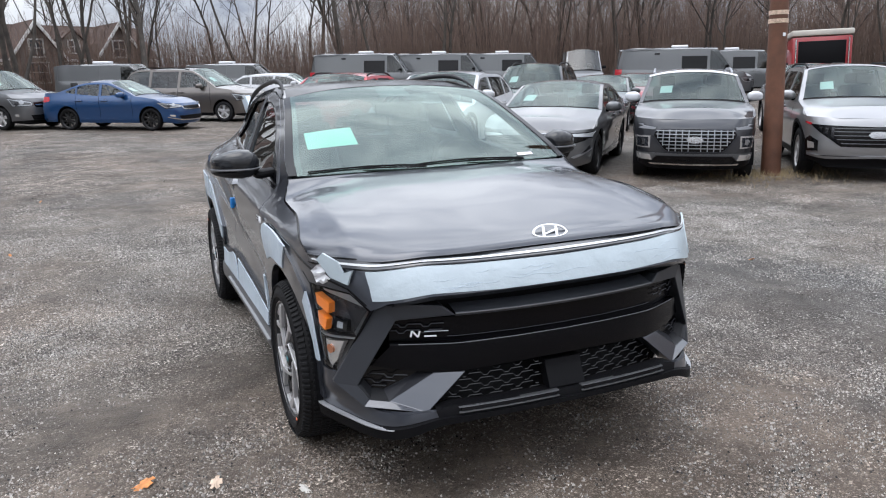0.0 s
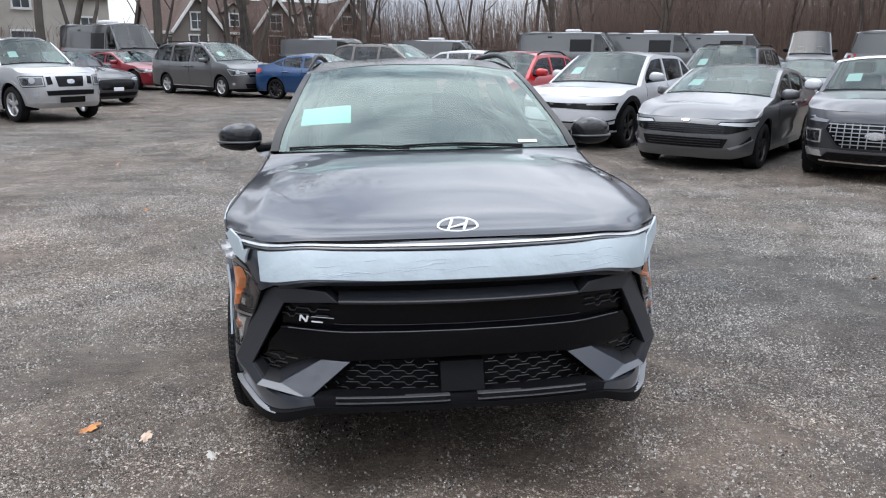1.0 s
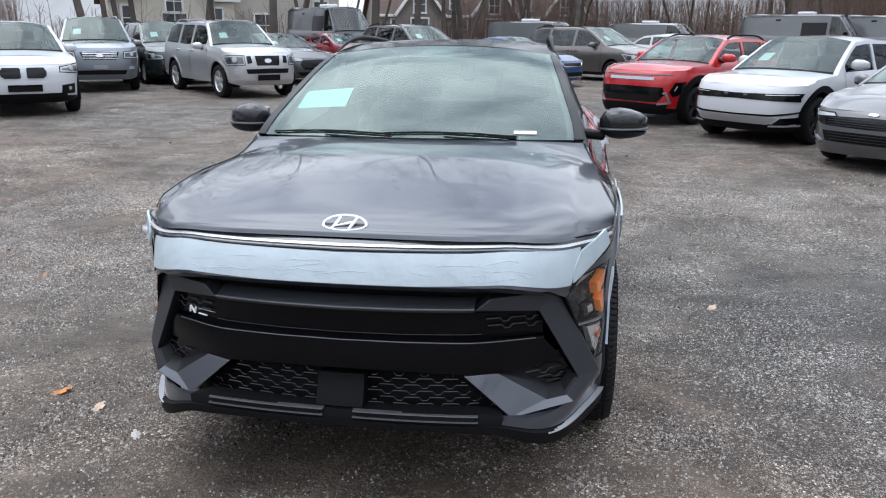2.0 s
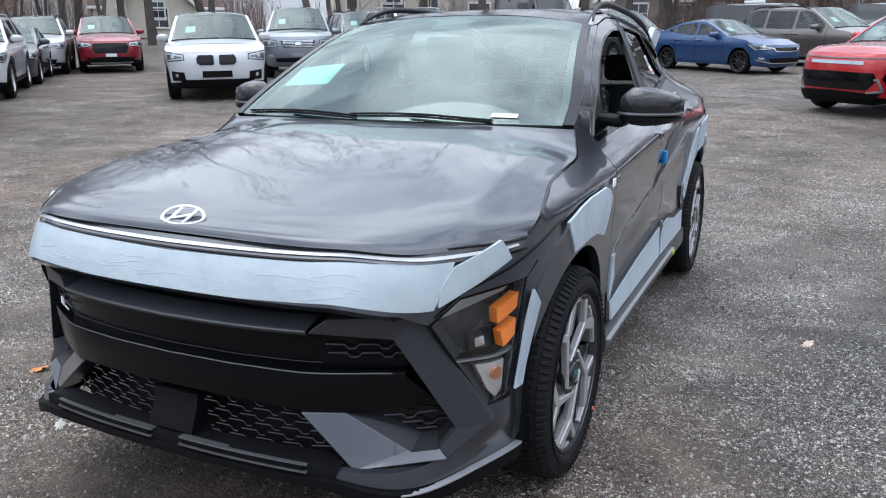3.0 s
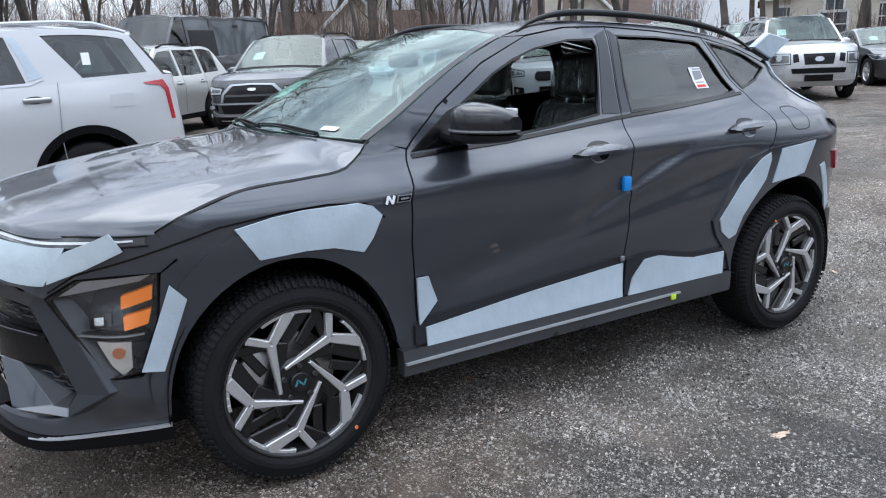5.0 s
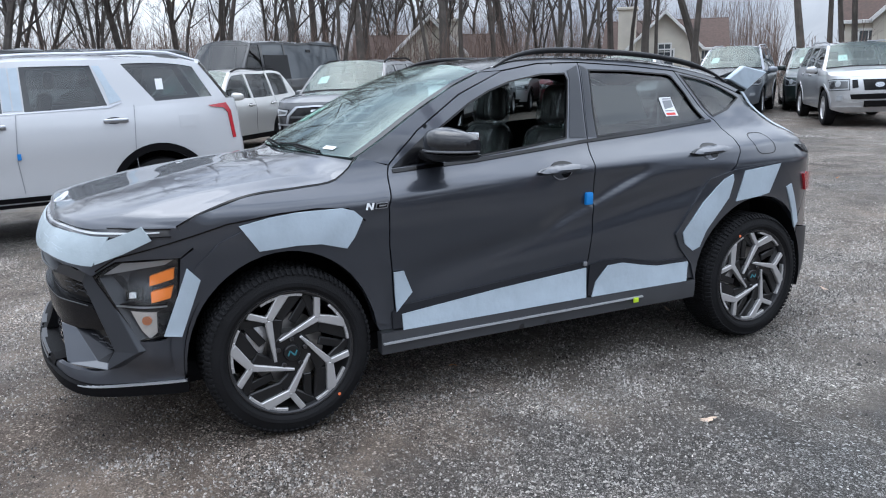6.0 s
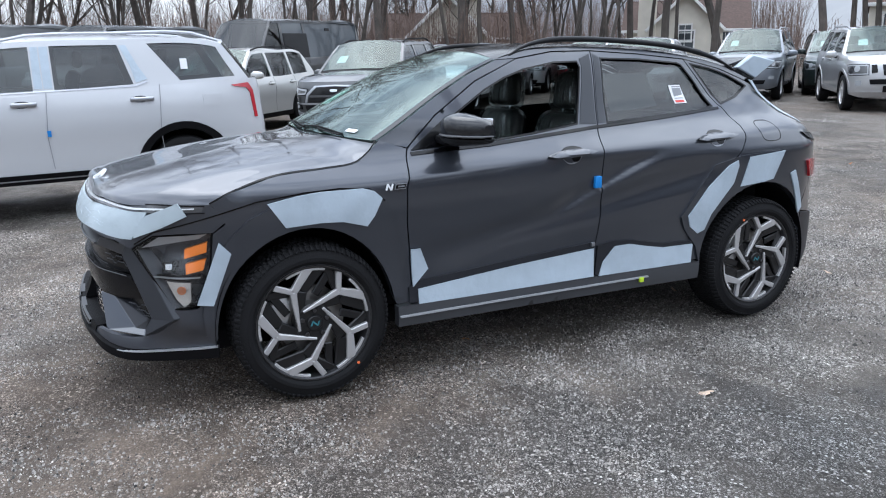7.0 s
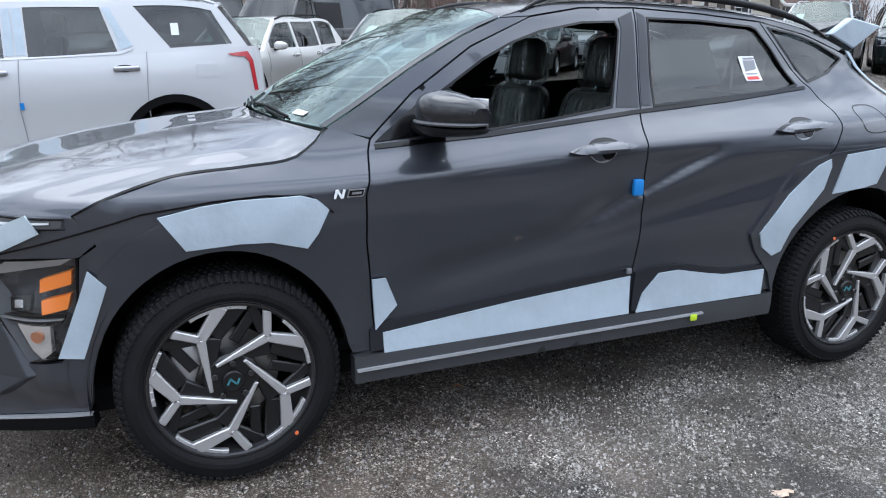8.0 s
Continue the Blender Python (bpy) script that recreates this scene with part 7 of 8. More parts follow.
    put_part("brake_disc", mesh_of("brake_disc", *lathe([(.005, .150), (.028, .150), (.028, .085), (.05, .08), (.05, .01)], 40), M["steel"]), hub)
    put_part("brake_caliper", mesh_of("brake_caliper", *moved(rounded_box(.07, .10, .17, .025), pose(.030, -.140, .045, -20)), M["alloy"]), hub)
    dot = put_part("paint_dot", mesh_of("paint_dot", *lathe([(0, .007), (.003, .006), (.003, .0005)], 10), M["orange"]), hub)
    dot.matrix_basis = pose(.119, *polar(.272, -48 if m.translation.y < 0 else 120))


for sgn in (1, -1):
    for y, spin in ((-1.33, 0), (1.33, 34)):
        hero_wheel(pose(sgn * (.905 - .118), y + .008, .359, 0, 0, 0 if sgn > 0 else 180) @ Matrix.Scale(1.035, 4), spin if sgn > 0 else spin + 20)
# badges and marks as plain shapes
def emblem_ring():
    c = Vector((0, -2.108, .995))
    up, right = Vector((0, .62, .56)).normalized(), Vector((1, 0, 0))
    out = up.cross(right) * -1
    out = right.cross(up)
    ring = [tuple(c + right * (.071 * math.cos(a)) + up * (.037 * math.sin(a)) + out * .006) for a in [2 * math.pi * k / 40 for k in range(41)]]
    parts = [tube(ring, .0046, 8)]
    for x in (-.028, .028):
        parts.append(tube([tuple(c + right * (x - .010) - up * .029 + out * .006), tuple(c + right * (x + .010) + up * .029 + out * .006)], .0054, 8))
    parts.append(tube([tuple(c + right * -.034 - up * .012 + out * .006), tuple(c + right * .034 + up * .012 + out * .006)], .0055, 8))
    return join(*parts)


put_part("emblem", mesh_of("emblem", *emblem_ring(), M["white_mark"]), hero, "white oval badge")
BADGE = [ribbon([(0, 0), (.008, .024)], .007), ribbon([(.008, .024), (.022, 0)], .007), ribbon([(.022, 0), (.03, .024)], .007), [(.036, .001), (.084, .001), (.092, .023), (.043, .023)], [(.040, .004), (.082, .004), (.088, .020), (.045, .020)], [(.050, .009), (.078, .009), (.081, .015), (.052, .015)]]


def badge(parent, place, scale, mirror=False):
    for k, poly in enumerate(BADGE):
        pts = [place(x * scale, z * scale) for x, z in poly]
        q = sheet(pts, hp, .02, rim=.004, thick=.016 + .001 * max(0, k - 3))
        q = mirrored(q) if mirror else q
        put_part("badge_stroke", mesh_of("badge_stroke", *q, M["white_mark"] if k < 3 else M["gloss_black"] if k == 4 else M["silver_trim"]), parent)


for sgn in (1, -1):
    bd = new("fender_badge")
    bd.parent = hero
    badge(bd, lambda x, z: Y(-.962 + x, .960 + z), 1.12, sgn < 0)
# tags and stickers
p = hp(*Y(.205, .90))
put_part("blue_clip", mesh_of("blue_clip", *moved(rounded_box(.022, .042, .062, .006), pose(p[0] + .010, .205, .90)), M["blue_tag"]), hero, "blue plastic door clip")
p = hp(*Y(-.28 + .48, .90))
put_part("blue_clip", mesh_of("blue_clip", *moved(rounded_box(.022, .042, .062, .006), pose(-p[0] - .010, .205, .90)), M["blue_tag"]), hero, "blue plastic door clip")
p = hp(*Y(.50, .345), .03)
put_part("yellow_tag", mesh_of("yellow_tag", *moved(rounded_box(.010, .030, .026, .003), pose(p[0] + .004, .50, .345)), M["yellow_tag"]), hero, "yellow green tag")
p = hp(*Y(.185, .575), .02)
put_part("grey_clip", mesh_of("grey_clip", *moved(rounded_box(.014, .022, .022, .004), pose(p[0] + .004, .185, .575)), M["silver_trim"]), hero)
st = sheet(Ys((.865, 1.262), (.955, 1.262), (.940, 1.362), (.852, 1.362)), hp, .04, thick=-.006)
sticker = put_part("window_sticker", mesh_of("window_sticker", *st, M["paper"]), hero, "white printed window sticker with a red foot")
for k, (z0, z1, mat) in enumerate(((1.268, 1.280, "red_print"), (1.300, 1.345, "print"), (1.350, 1.356, "print"), (1.288, 1.293, "print"))):
    q = sheet(Ys((.875, z0), (.940, z0), (.936, z1), (.872, z1)), hp, .04, thick=-.004)
    put_part("print_bar", mesh_of("print_bar", *q, M[mat]), sticker)
rearpaper = sheet(Ys((.40, 1.235), (.74, 1.255), (.72, 1.43), (.40, 1.435)), hp, .06, thick=-.020)
put_part("price_sheet", mesh_of("price_sheet", *rearpaper, M["print_dim"]), hero, "large sheet behind the tinted rear window")


def on_screen(name, u0, u1, v0, v1, mat, label, skew=0.0, lift=-.006):
    n = 4
    vs, fs = [], []
    for j in range(n + 1):
        for i in range(n + 1):
            vs.append(tuple(loft_at(SCREEN, u0 + (u1 - u0) * i / n + skew * j / n, v0 + (v1 - v0) * j / n) + Vector((0, -.6, .8)) * lift))
    fs = [(j * (n + 1) + i, j * (n + 1) + i + 1, (j + 1) * (n + 1) + i + 1, (j + 1) * (n + 1) + i) for i in range(n) for j in range(n)]
    return put_part(name, mesh_of(name, vs, fs, M[mat]), hero, label)


on_screen("windscreen_paper", -.845, -.50, .325, .475, "paper_green", "pale green paper sheet behind the windscreen", -.02)
on_screen("vin_label", .60, .73, .075, .115, "paper", "white label at the foot of the windscreen", 0, .004)
# wipers
for u0, u1, v0, v1 in ((-.88, -.12, .05, .035), (-.16, .62, .055, .03)):
    pts = [loft_at(SCREEN, u0 + (u1 - u0) * k / 8, v0 + (v1 - v0) * k / 8 + .03 * math.sin(k / 8 * 3.1)) + Vector((0, -.6, .8)) * .006 for k in range(9)]
    arm = [loft_at(SCREEN, u1 - (u1 - u0) * k / 8 * .55, .0 + .05 * k / 8) + Vector((0, -.6, .8)) * .008 for k in range(9)]
    wp = new("wiper")
    wp.parent = hero
    put_part("wiper_blade", mesh_of("wiper_blade", *tube([tuple(q) for q in pts], .0045, 6), M["black_plastic"]), wp)
    put_part("wiper_arm", mesh_of("wiper_arm", *tube([tuple(q) for q in arm], .0045, 6), M["black_plastic"]), wp)


# the body's stance on its wheels
def stance(x, y, z):
    side = lerp_tab([(-2.2, -.042), (-1.6, -.041), (-.9, -.033), (-.3, -.022), (.3, -.015), (.8, -.008), (1.3, .002), (1.8, .010)], y) * lerp_tab([(.25, .25), (.45, .55), (.75, .9), (.95, 1), (1.6, 1)], z)
    front = lerp_tab([(.25, .050), (.35, .038), (.45, .033), (.52, .02), (.6, .015), (.72, .010), (.8, -.004), (.9, -.012), (.97, -.025), (1.0, -.04)], z)
    w = (1 - sstep(.50, .72, abs(x))) * (1 - sstep(-2.02, -1.85, y))
    dy = lerp_tab([(-2.0, .012), (-1.7, .006), (-1.3, -.008), (-.9, -.02), (.6, -.022), (1.1, -.004), (1.7, .025)], y)
    return (x, y + dy, z + side * (1 - w) + front * w)


def settle(ob):
    at = ob.matrix_basis.translation
    if at.length > 1e-4:
        ob.matrix_basis.translation = Vector(stance(*at))
        return
    if ob.type == "MESH":
        for vert in ob.data.vertices:
            vert.co = stance(*vert.co)
    for kid in ob.children:
        settle(kid)


for kid in hero.children:
    if "wheel" not in kid.name:
        settle(kid)


# ---- the bumper's face, on the settled body ----
FACE_PLAN = [(0, -2.205), (.2, -2.196), (.35, -2.175), (.43, -2.158), (.50, -2.125), (.645, -2.045), (.70, -2.003), (.76, -1.955), (.84, -1.88)]


def fy(x):
    return lerp_tab(FACE_PLAN, abs(x))


def solid(name, verts, faces, material, back=.05, bevel=.003, label="", parent=None, sides=(1, -1)):
    """A folded plate from corner points: its rim is carried back by a depth and its folds are rounded; one on each side."""
    bm = bmesh.new()
    vs = [bm.verts.new(p) for p in verts]
    fs = [bm.faces.new([vs[i] for i in f]) for f in faces]
    if back:
        got = bmesh.ops.extrude_face_region(bm, geom=fs, use_keep_orig=True)
        for v in [g for g in got["geom"] if isinstance(g, bmesh.types.BMVert)]:
            v.co.y += back
            v.co.x *= .985
    bmesh.ops.recalc_face_normals(bm, faces=list(bm.faces))
    if bevel:
        sharp = [e for e in bm.edges if len(e.link_faces) == 2 and e.calc_face_angle(0) > .12]
        bmesh.ops.bevel(bm, geom=sharp, offset=bevel, segments=2, affect="EDGES", profile=.5)
    bm.verts.index_update()
    vf = [tuple(v.co) for v in bm.verts], [tuple(v.index for v in f.verts) for f in bm.faces]
    bm.free()
    return [put_part(name, mesh_of(name, *(vf if sgn > 0 else mirrored(vf)), material, fold=7), parent or hero, label) for sgn in sides]


def across(name, rows, material, label=""):
    """A strip from side to side: rows of (x, y, z) lines of equal length, given from the middle to one end."""
    n = len(rows[0])
    vs, fs = [], []
    for r in rows:
        vs += [(-x, y, z) for x, y, z in r[:0:-1]] + list(r)
    m = 2 * n - 1
    for j in range(len(rows) - 1):
        fs += [(j * m + i, j * m + i + 1, (j + 1) * m + i + 1, (j + 1) * m + i) for i in range(m - 1)]
    return put_part(name, mesh_of(name, vs, fs, material), hero, label)


pM, pL, pQ, pR = (.430, -2.160, .710), (.475, -2.140, .747), (.610, -2.090, .757), (.668, -2.043, .748)
pA, pN, pG, pC = (.703, -2.006, .722), (.628, -2.066, .693), (.763, -1.984, .441), (.836, -1.900, .442)
pD, pF, pE, pI = (.753, -2.015, .365), (.727, -2.008, .388), (.661, -2.041, .379), (.502, -2.104, .486)
pH, pJ = (.398, -2.157, .488), (.553, -2.152, .354)
solid("bumper_frame", [pM, pN, pR, pQ, pL, pA, pC, pG, pD, pF], [(0, 1, 2, 3, 4), (1, 7, 6, 5, 2), (7, 9, 8, 6)], M["frame"], .075, .004)
# no groove is cut: black bars on the frame draw its shaded line
groove = [(pA[0] + (pC[0] - pA[0]) * k - .022, pA[1] + (pC[1] - pA[1]) * k - .0105, pA[2] + (pC[2] - pA[2]) * k - .012) for k in (.06, .30, .33, .88)]
for a, b in ((0, 1), (2, 3)):
    q = tube([groove[a], groove[b]], .0035, 6)
    for g in (q, mirrored(q)):
        put_part("frame_groove", mesh_of("frame_groove", *g, M["gloss_black"]), hero)
solid("bumper_wedge", [pJ, pE, pI, pH, pD, pF], [(0, 1, 2, 3), (0, 4, 5, 1)], PH, .085, .003)
qI, qE, qF, qG = (.548, -2.040, .474), (.664, -1.985, .410), (.708, -1.962, .416), (.735, -1.948, .452)
solid("pocket_wall", [pI, pE, qE, qI], [(0, 1, 2, 3)], M["grey_trim"], .004, 0)
solid("pocket_wall", [pE, pF, qF, qE], [(0, 1, 2, 3)], M["satin_black"], .004, 0)
solid("pocket_wall", [pF, pG, qG, qF], [(0, 1, 2, 3)], M["satin_black"], .004, 0)
solid("pocket_floor", [qI, qE, qF, qG, (.705, -1.965, .530), (.560, -2.030, .520)], [(0, 1, 2, 3, 4, 5)], M["gloss_black"], .01, 0)

XS = (0, .08, .16, .24, .32, .38, .43)
across("grille_bar", [[(x, fy(x) + .070, .738) for x in XS], [(x, fy(x) + .010, .721) for x in XS], [(x, fy(x), .714) for x in XS], [(x, fy(x) + .002, .706) for x in XS], [(x, fy(x) + .03, .698) for x in XS]], M["frame"])
# the bar's sky highlight, put on as a thin paler tube
put_part("bar_edge", mesh_of("bar_edge", *tube([(x, fy(x) - .001, .716) for x in [-q for q in XS[:0:-1]] + list(XS)], .0045, 8), M["bar_edge"]), hero)
XU = (0, .12, .24, .36, .46, .54, .60, .640)
across("upper_grille", [[(x, fy(x) + .026, .702 - .012 * (x / .64) ** 2) for x in XU], [(x, fy(x) + .034, .604) for x in XU]], M["panel_black"])
TOPS, LOWS = (0, .15, .30, .42, .52, .60, .647), ((0, .505), (.15, .503), (.30, .497), (.42, .489), (.52, .488), (.62, .499), (.708, .508))
across("plate_panel", [[(x, fy(x) + .035, .6075 - .022 * x * x) for x in TOPS], [(x, fy(x) + .007, .6065 - .022 * x * x) for x in TOPS], [(x, fy(x) + .004, .600 - .022 * x * x) for x in TOPS], [(x, fy(x) + .014, z) for x, z in LOWS], [(x, fy(x) + .06, z - .005) for x, z in LOWS]], M["panel_black"], label="gloss black panel without a plate")
# highlight of the panel's top ledge, drawn as a paler tube
line = [(x, fy(x) + .004, .606 - .022 * x * x) for x in [.66 * k / 16 for k in range(-16, 17)] if abs(x) < .645]
put_part("panel_line", mesh_of("panel_line", *tube(line, .0020, 6), M["bar_edge"]), hero)
line = [(x, fy(x) + .031, .622) for x in [.45 * k / 12 for k in range(-12, 13)]]
put_part("panel_line", mesh_of("panel_line", *tube(line, .0016, 6), M["grey_trim"]), hero)
lip = [stance(*hp(HW.at_x(x), .797)) for x in (0, .1, .2, .3, .4, .5, .58, .65)]
across("bumper_underlip", [[(p[0], p[1], p[2]) for p in lip], [(p[0], p[1] + .022, p[2] - .020) for p in lip], [(p[0], p[1] + .075, p[2] - .030) for p in lip]], PH)


def hexes(x0, x1, z, pitch, amp, turn, inset, dz=0.0):
    """A bar of flats and dips across a grille."""
    pts, x, k = [], x0, turn
    while x < x1:
        w = pitch * (.56 if k % 2 == 0 else .20)
        zz = z - (amp if k % 2 else 0)
        for q in (x, min(x + w, x1)):
            pts.append((q, fy(q) + inset, zz + dz * (q - x0)))
        x += w + pitch * .12
        k += 1
    return pts


lower_grille = new("lower_grille")
lower_grille.parent = hero
corner_grille = new("corner_grille")
corner_grille.parent = hero
for sgn in (1, -1):
    for row in range(6):
        z = .384 + row * .0215
        xe = .392 + (.488 - z) / .134 * .155 - .012
        bar = tube(hexes(.086 + (row % 2) * .012, xe, z, .082, .0115, row % 2, .030), .0026, 5)
        put_part("grille_bar", mesh_of("grille_bar", *(bar if sgn > 0 else mirrored(bar)), M["gloss_black"], smooth=False), lower_grille)
    for x0, x1, z, inset, dz in ((.465, .625, .676, .018, -.03), (.470, .640, .652, .020, -.03), (.590, .722, .474, .022, .03), (.630, .740, .450, .026, .02), (.660, .725, .428, .030, 0)):
        bar = tube(hexes(x0, x1, z, .075, .011, 0, inset, dz), .0024, 5)
        put_part("grille_bar", mesh_of("grille_bar", *(bar if sgn > 0 else mirrored(bar)), M["grey_trim"], smooth=False), corner_grille)

badge_plate = new("grille_badge")
badge_plate.parent = hero
for a, b, w in (((.574, .624), (.570, .646), .0075), ((.570, .646), (.550, .624), .008), ((.550, .624), (.544, .646), .0075), ((.530, .645), (.450, .647), .003), ((.530, .627), (.490, .628), .006)):
    q = [(-x, fy(x) + .016, z) for x, z in (a, b)]
    bar = tube(q, w / 2, 6)
    put_part("badge_stroke", mesh_of("badge_stroke", *bar, M["white_mark"] if w > .005 else M["silver_trim"]), badge_plate)


# ---- pole, trees, wood and houses ----
M["bark"] = shader("grey_brown_bark", (0.068, 0.058, 0.050), 0.9, bump=0.8, scale=14, vary=0.35, vary_scale=2.5, obj=0.25)
M["twig"] = shader("brown_twigs", (0.072, 0.058, 0.050), 0.9, obj=0.25)
M["brush"] = shader("brown_brush", (0.165, 0.115, 0.092), 0.9, island=0.35)
M["pole_wood"] = shader("red_brown_creosoted_wood", (0.12, 0.052, 0.030), 0.75, bump=0.5, scale=20, vary=0.3, vary_scale=4)
M["straw"] = shader("dry_grass", (0.30, 0.23, 0.13), 0.9, island=0.3)


def pole():
    x, y = 7.72, 4.35
    root = new("utility_pole")
    rings = [(0, 0, 0), (.01, .0, 1.0), (.03, .01, 3), (.06, .02, 6), (.09, .03, 9.5)]
    put_part("shaft", mesh_of("shaft", *tube(rings, [.145, .136, .130, .122, .11], 24), M["pole_wood"]), root)
    for z in (2.30, 2.42):
        ring = lathe([(-.03, .134), (-.03, .139), (.03, .139), (.03, .134)], 24)
        put_part("band", mesh_of("band", *moved(ring, pose(.022, .008, z, 0, 90)), M["leaf_pale"]), root, "pale tape band")
    put_part("tag", mesh_of("tag", *moved(rounded_box(.05, .01, .05, .003), pose(0, -.138, 2.1)), M["paper"]), root)
    root.matrix_basis = pose(x, y, lie(x, y) - .02)
    tagged(root, "reddish brown wooden utility pole beside parked cars", "pole")
    rng = np.random.default_rng(5)
    vs, fs = [], []
    for k in range(900):
        a, r = rng.uniform(0, 6.28), abs(rng.normal(0, .42)) + .12
        gx, gy = x + r * 1.5 * math.cos(a), y + r * math.sin(a)
        h, b = rng.uniform(.04, .14), rng.uniform(0, 6.28)
        dx, dy = .004 * math.cos(b), .004 * math.sin(b)
        lx, ly = rng.normal(0, .06), rng.normal(0, .06)
        z = lie(gx, gy)
        o = len(vs)
        vs += [(gx - dx, gy - dy, z), (gx + dx, gy + dy, z), (gx + lx, gy + ly, z + h), (gx - dy, gy + dx, z)]
        fs += [(o, o + 1, o + 2), (o + 1, o + 3, o + 2), (o + 3, o, o + 2)]
    tagged(new("dry_grass", mesh_of("dry_grass", vs, fs, M["straw"], smooth=False)), "tuft of dry grass at the pole's foot", "grass", kind="stuff")


pole()


def grow(rng, start, heading, length, radius, depth, limbs, twigs):
    """One limb as a bent, tapering bar, and the limbs that leave it."""
    n = 7 if depth == 0 else 5 if depth < 3 else 4
    pts, rad, p, d = [start], [radius], Vector(start), Vector(heading).normalized()
    for k in range(1, n + 1):
        d = (d + Vector((rng.normal(0, .10 + .05 * depth), rng.normal(0, .10 + .05 * depth), .05 + (.03 if depth else 0)))).normalized()
        p = p + d * (length / n)
        pts.append(tuple(p))
        rad.append(radius * (1 - .82 * k / n))
    (limbs if depth < 2 else twigs).append(tube(pts, [max(r, .006) for r in rad], 7 if depth == 0 else 5 if depth == 1 else 3))
    if depth >= 4:
        return
    count = (9, 6, 5, 3)[depth]
    for k in range(count):
        f = rng.uniform(.28 if depth == 0 else .2, 1.0)
        i = min(n - 1, int(f * n))
        a, b = Vector(pts[i]), Vector(pts[i + 1])
        q = a.lerp(b, f * n - i)
        axis = (b - a).normalized()
        side = axis.orthogonal().normalized()
        side.rotate(Matrix.Rotation(rng.uniform(0, 6.28), 3, axis))
        h = axis * rng.uniform(.55, 1.0) + side * rng.uniform(.5, .95) + Vector((0, 0, .15))
        grow(rng, tuple(q), tuple(h), length * rng.uniform(.32, .55) * (1.1 - .4 * f), max(rad[i] * rng.uniform(.35, .55), .007), depth + 1, limbs, twigs)


def tree_model(seed, height, radius, fork=False):
    rng = np.random.default_rng(seed)
    limbs, twigs = [], []
    if fork:
        for s in (-1, 1):
            grow(rng, (s * .12, 0, -.2), (s * .22, rng.normal(0, .1), 1), height, radius * .8, 0, limbs, twigs)
    else:
        grow(rng, (0, 0, -.2), (rng.normal(0, .04), rng.normal(0, .04), 1), height, radius, 0, limbs, twigs)
    root = new("bare_tree")
    put_part("trunk", mesh_of("trunk", *join(*limbs), M["bark"]), root)
    put_part("crown", mesh_of("crown", *join(*twigs), M["twig"]), root, "bare brown winter twigs")
    return tagged(root, "leafless winter tree with grey brown bark", "tree", "trees round the lot")


models = [tree_model(11, 15, .19), tree_model(12, 13, .15, True), tree_model(13, 16, .22), tree_model(14, 11, .11), tree_model(15, 14, .16), tree_model(16, 12, .13, True)]
trng = np.random.default_rng(77)


def plant(x, y, k, size=None, model=None):
    m = models[int(trng.integers(0, len(models))) if model is None else model]
    s = trng.uniform(.8, 1.25) if size is None else size
    mat = pose(x, y, lie(x, y) - .05, trng.normal(0, 2), trng.normal(0, 2), trng.uniform(0, 360)) @ Matrix.Diagonal((s, s, s, 1))
    if k:
        c = copy_thing(m, mat)
        c.matrix_basis = mat
        return c
    m.matrix_basis = mat
    return m


# edge of the wood behind the vans, then the scattered trees in front of the houses
wood = [(-12, 66), (4, 58), (18, 53), (31, 47), (42, 40), (52, 30), (60, 16), (64, 0)]
count = 0
for (ax_, ay_), (bx_, by_) in zip(wood, wood[1:]):
    for k in range(13):
        f, back = trng.uniform(0, 1), trng.uniform(0, 14)
        x, y = ax_ + (bx_ - ax_) * f, ay_ + (by_ - ay_) * f
        l = math.hypot(x, y)
        plant(x + x / l * back, y + y / l * back, count >= len(models), model=count if count < len(models) else None)
        count += 1
for x, y in ((-7, 47), (-11, 44), (-2, 49), (-16, 40), (-19, 37.5), (-22, 34), (-25, 33), (-27, 29), (-13.5, 42.5), (-29, 26), (-31, 23), (-4.5, 50), (1, 48), (-8.8, 50), (-34, 19),
             (-33, 15), (-35, 12.5), (-34, 10), (-36, 8), (-33.5, 6), (-37, 4.5), (-35, 2), (-33, .5), (-36, -2), (-34, -4), (-38, -6), (-33, -8), (-36, -11), (-31, 17), (-38, 14), (-40, 7), (-41, 1), (-40, -4), (-30, 19.5), (-28.5, 23.5), (-42, 11), (-36, 17), (-44, -8), (-45, -12)):
    plant(x + trng.normal(0, .7), y + trng.normal(0, .7), True)
for k in range(110):
    x, y = trng.uniform(-75, -46), trng.uniform(-44, 50)
    plant(x, y, True)
# trees behind the camera, whose likeness lies in the bonnet and the glass
for x, y in ((16, -22), (22, -14), (8, -26), (27, -4), (-4, -27), (-14, -25), (30, 8), (-24, -22), (-30, -17), (18, -30), (2, -33), (34, -18)):
    plant(x, y, True, 1.1)


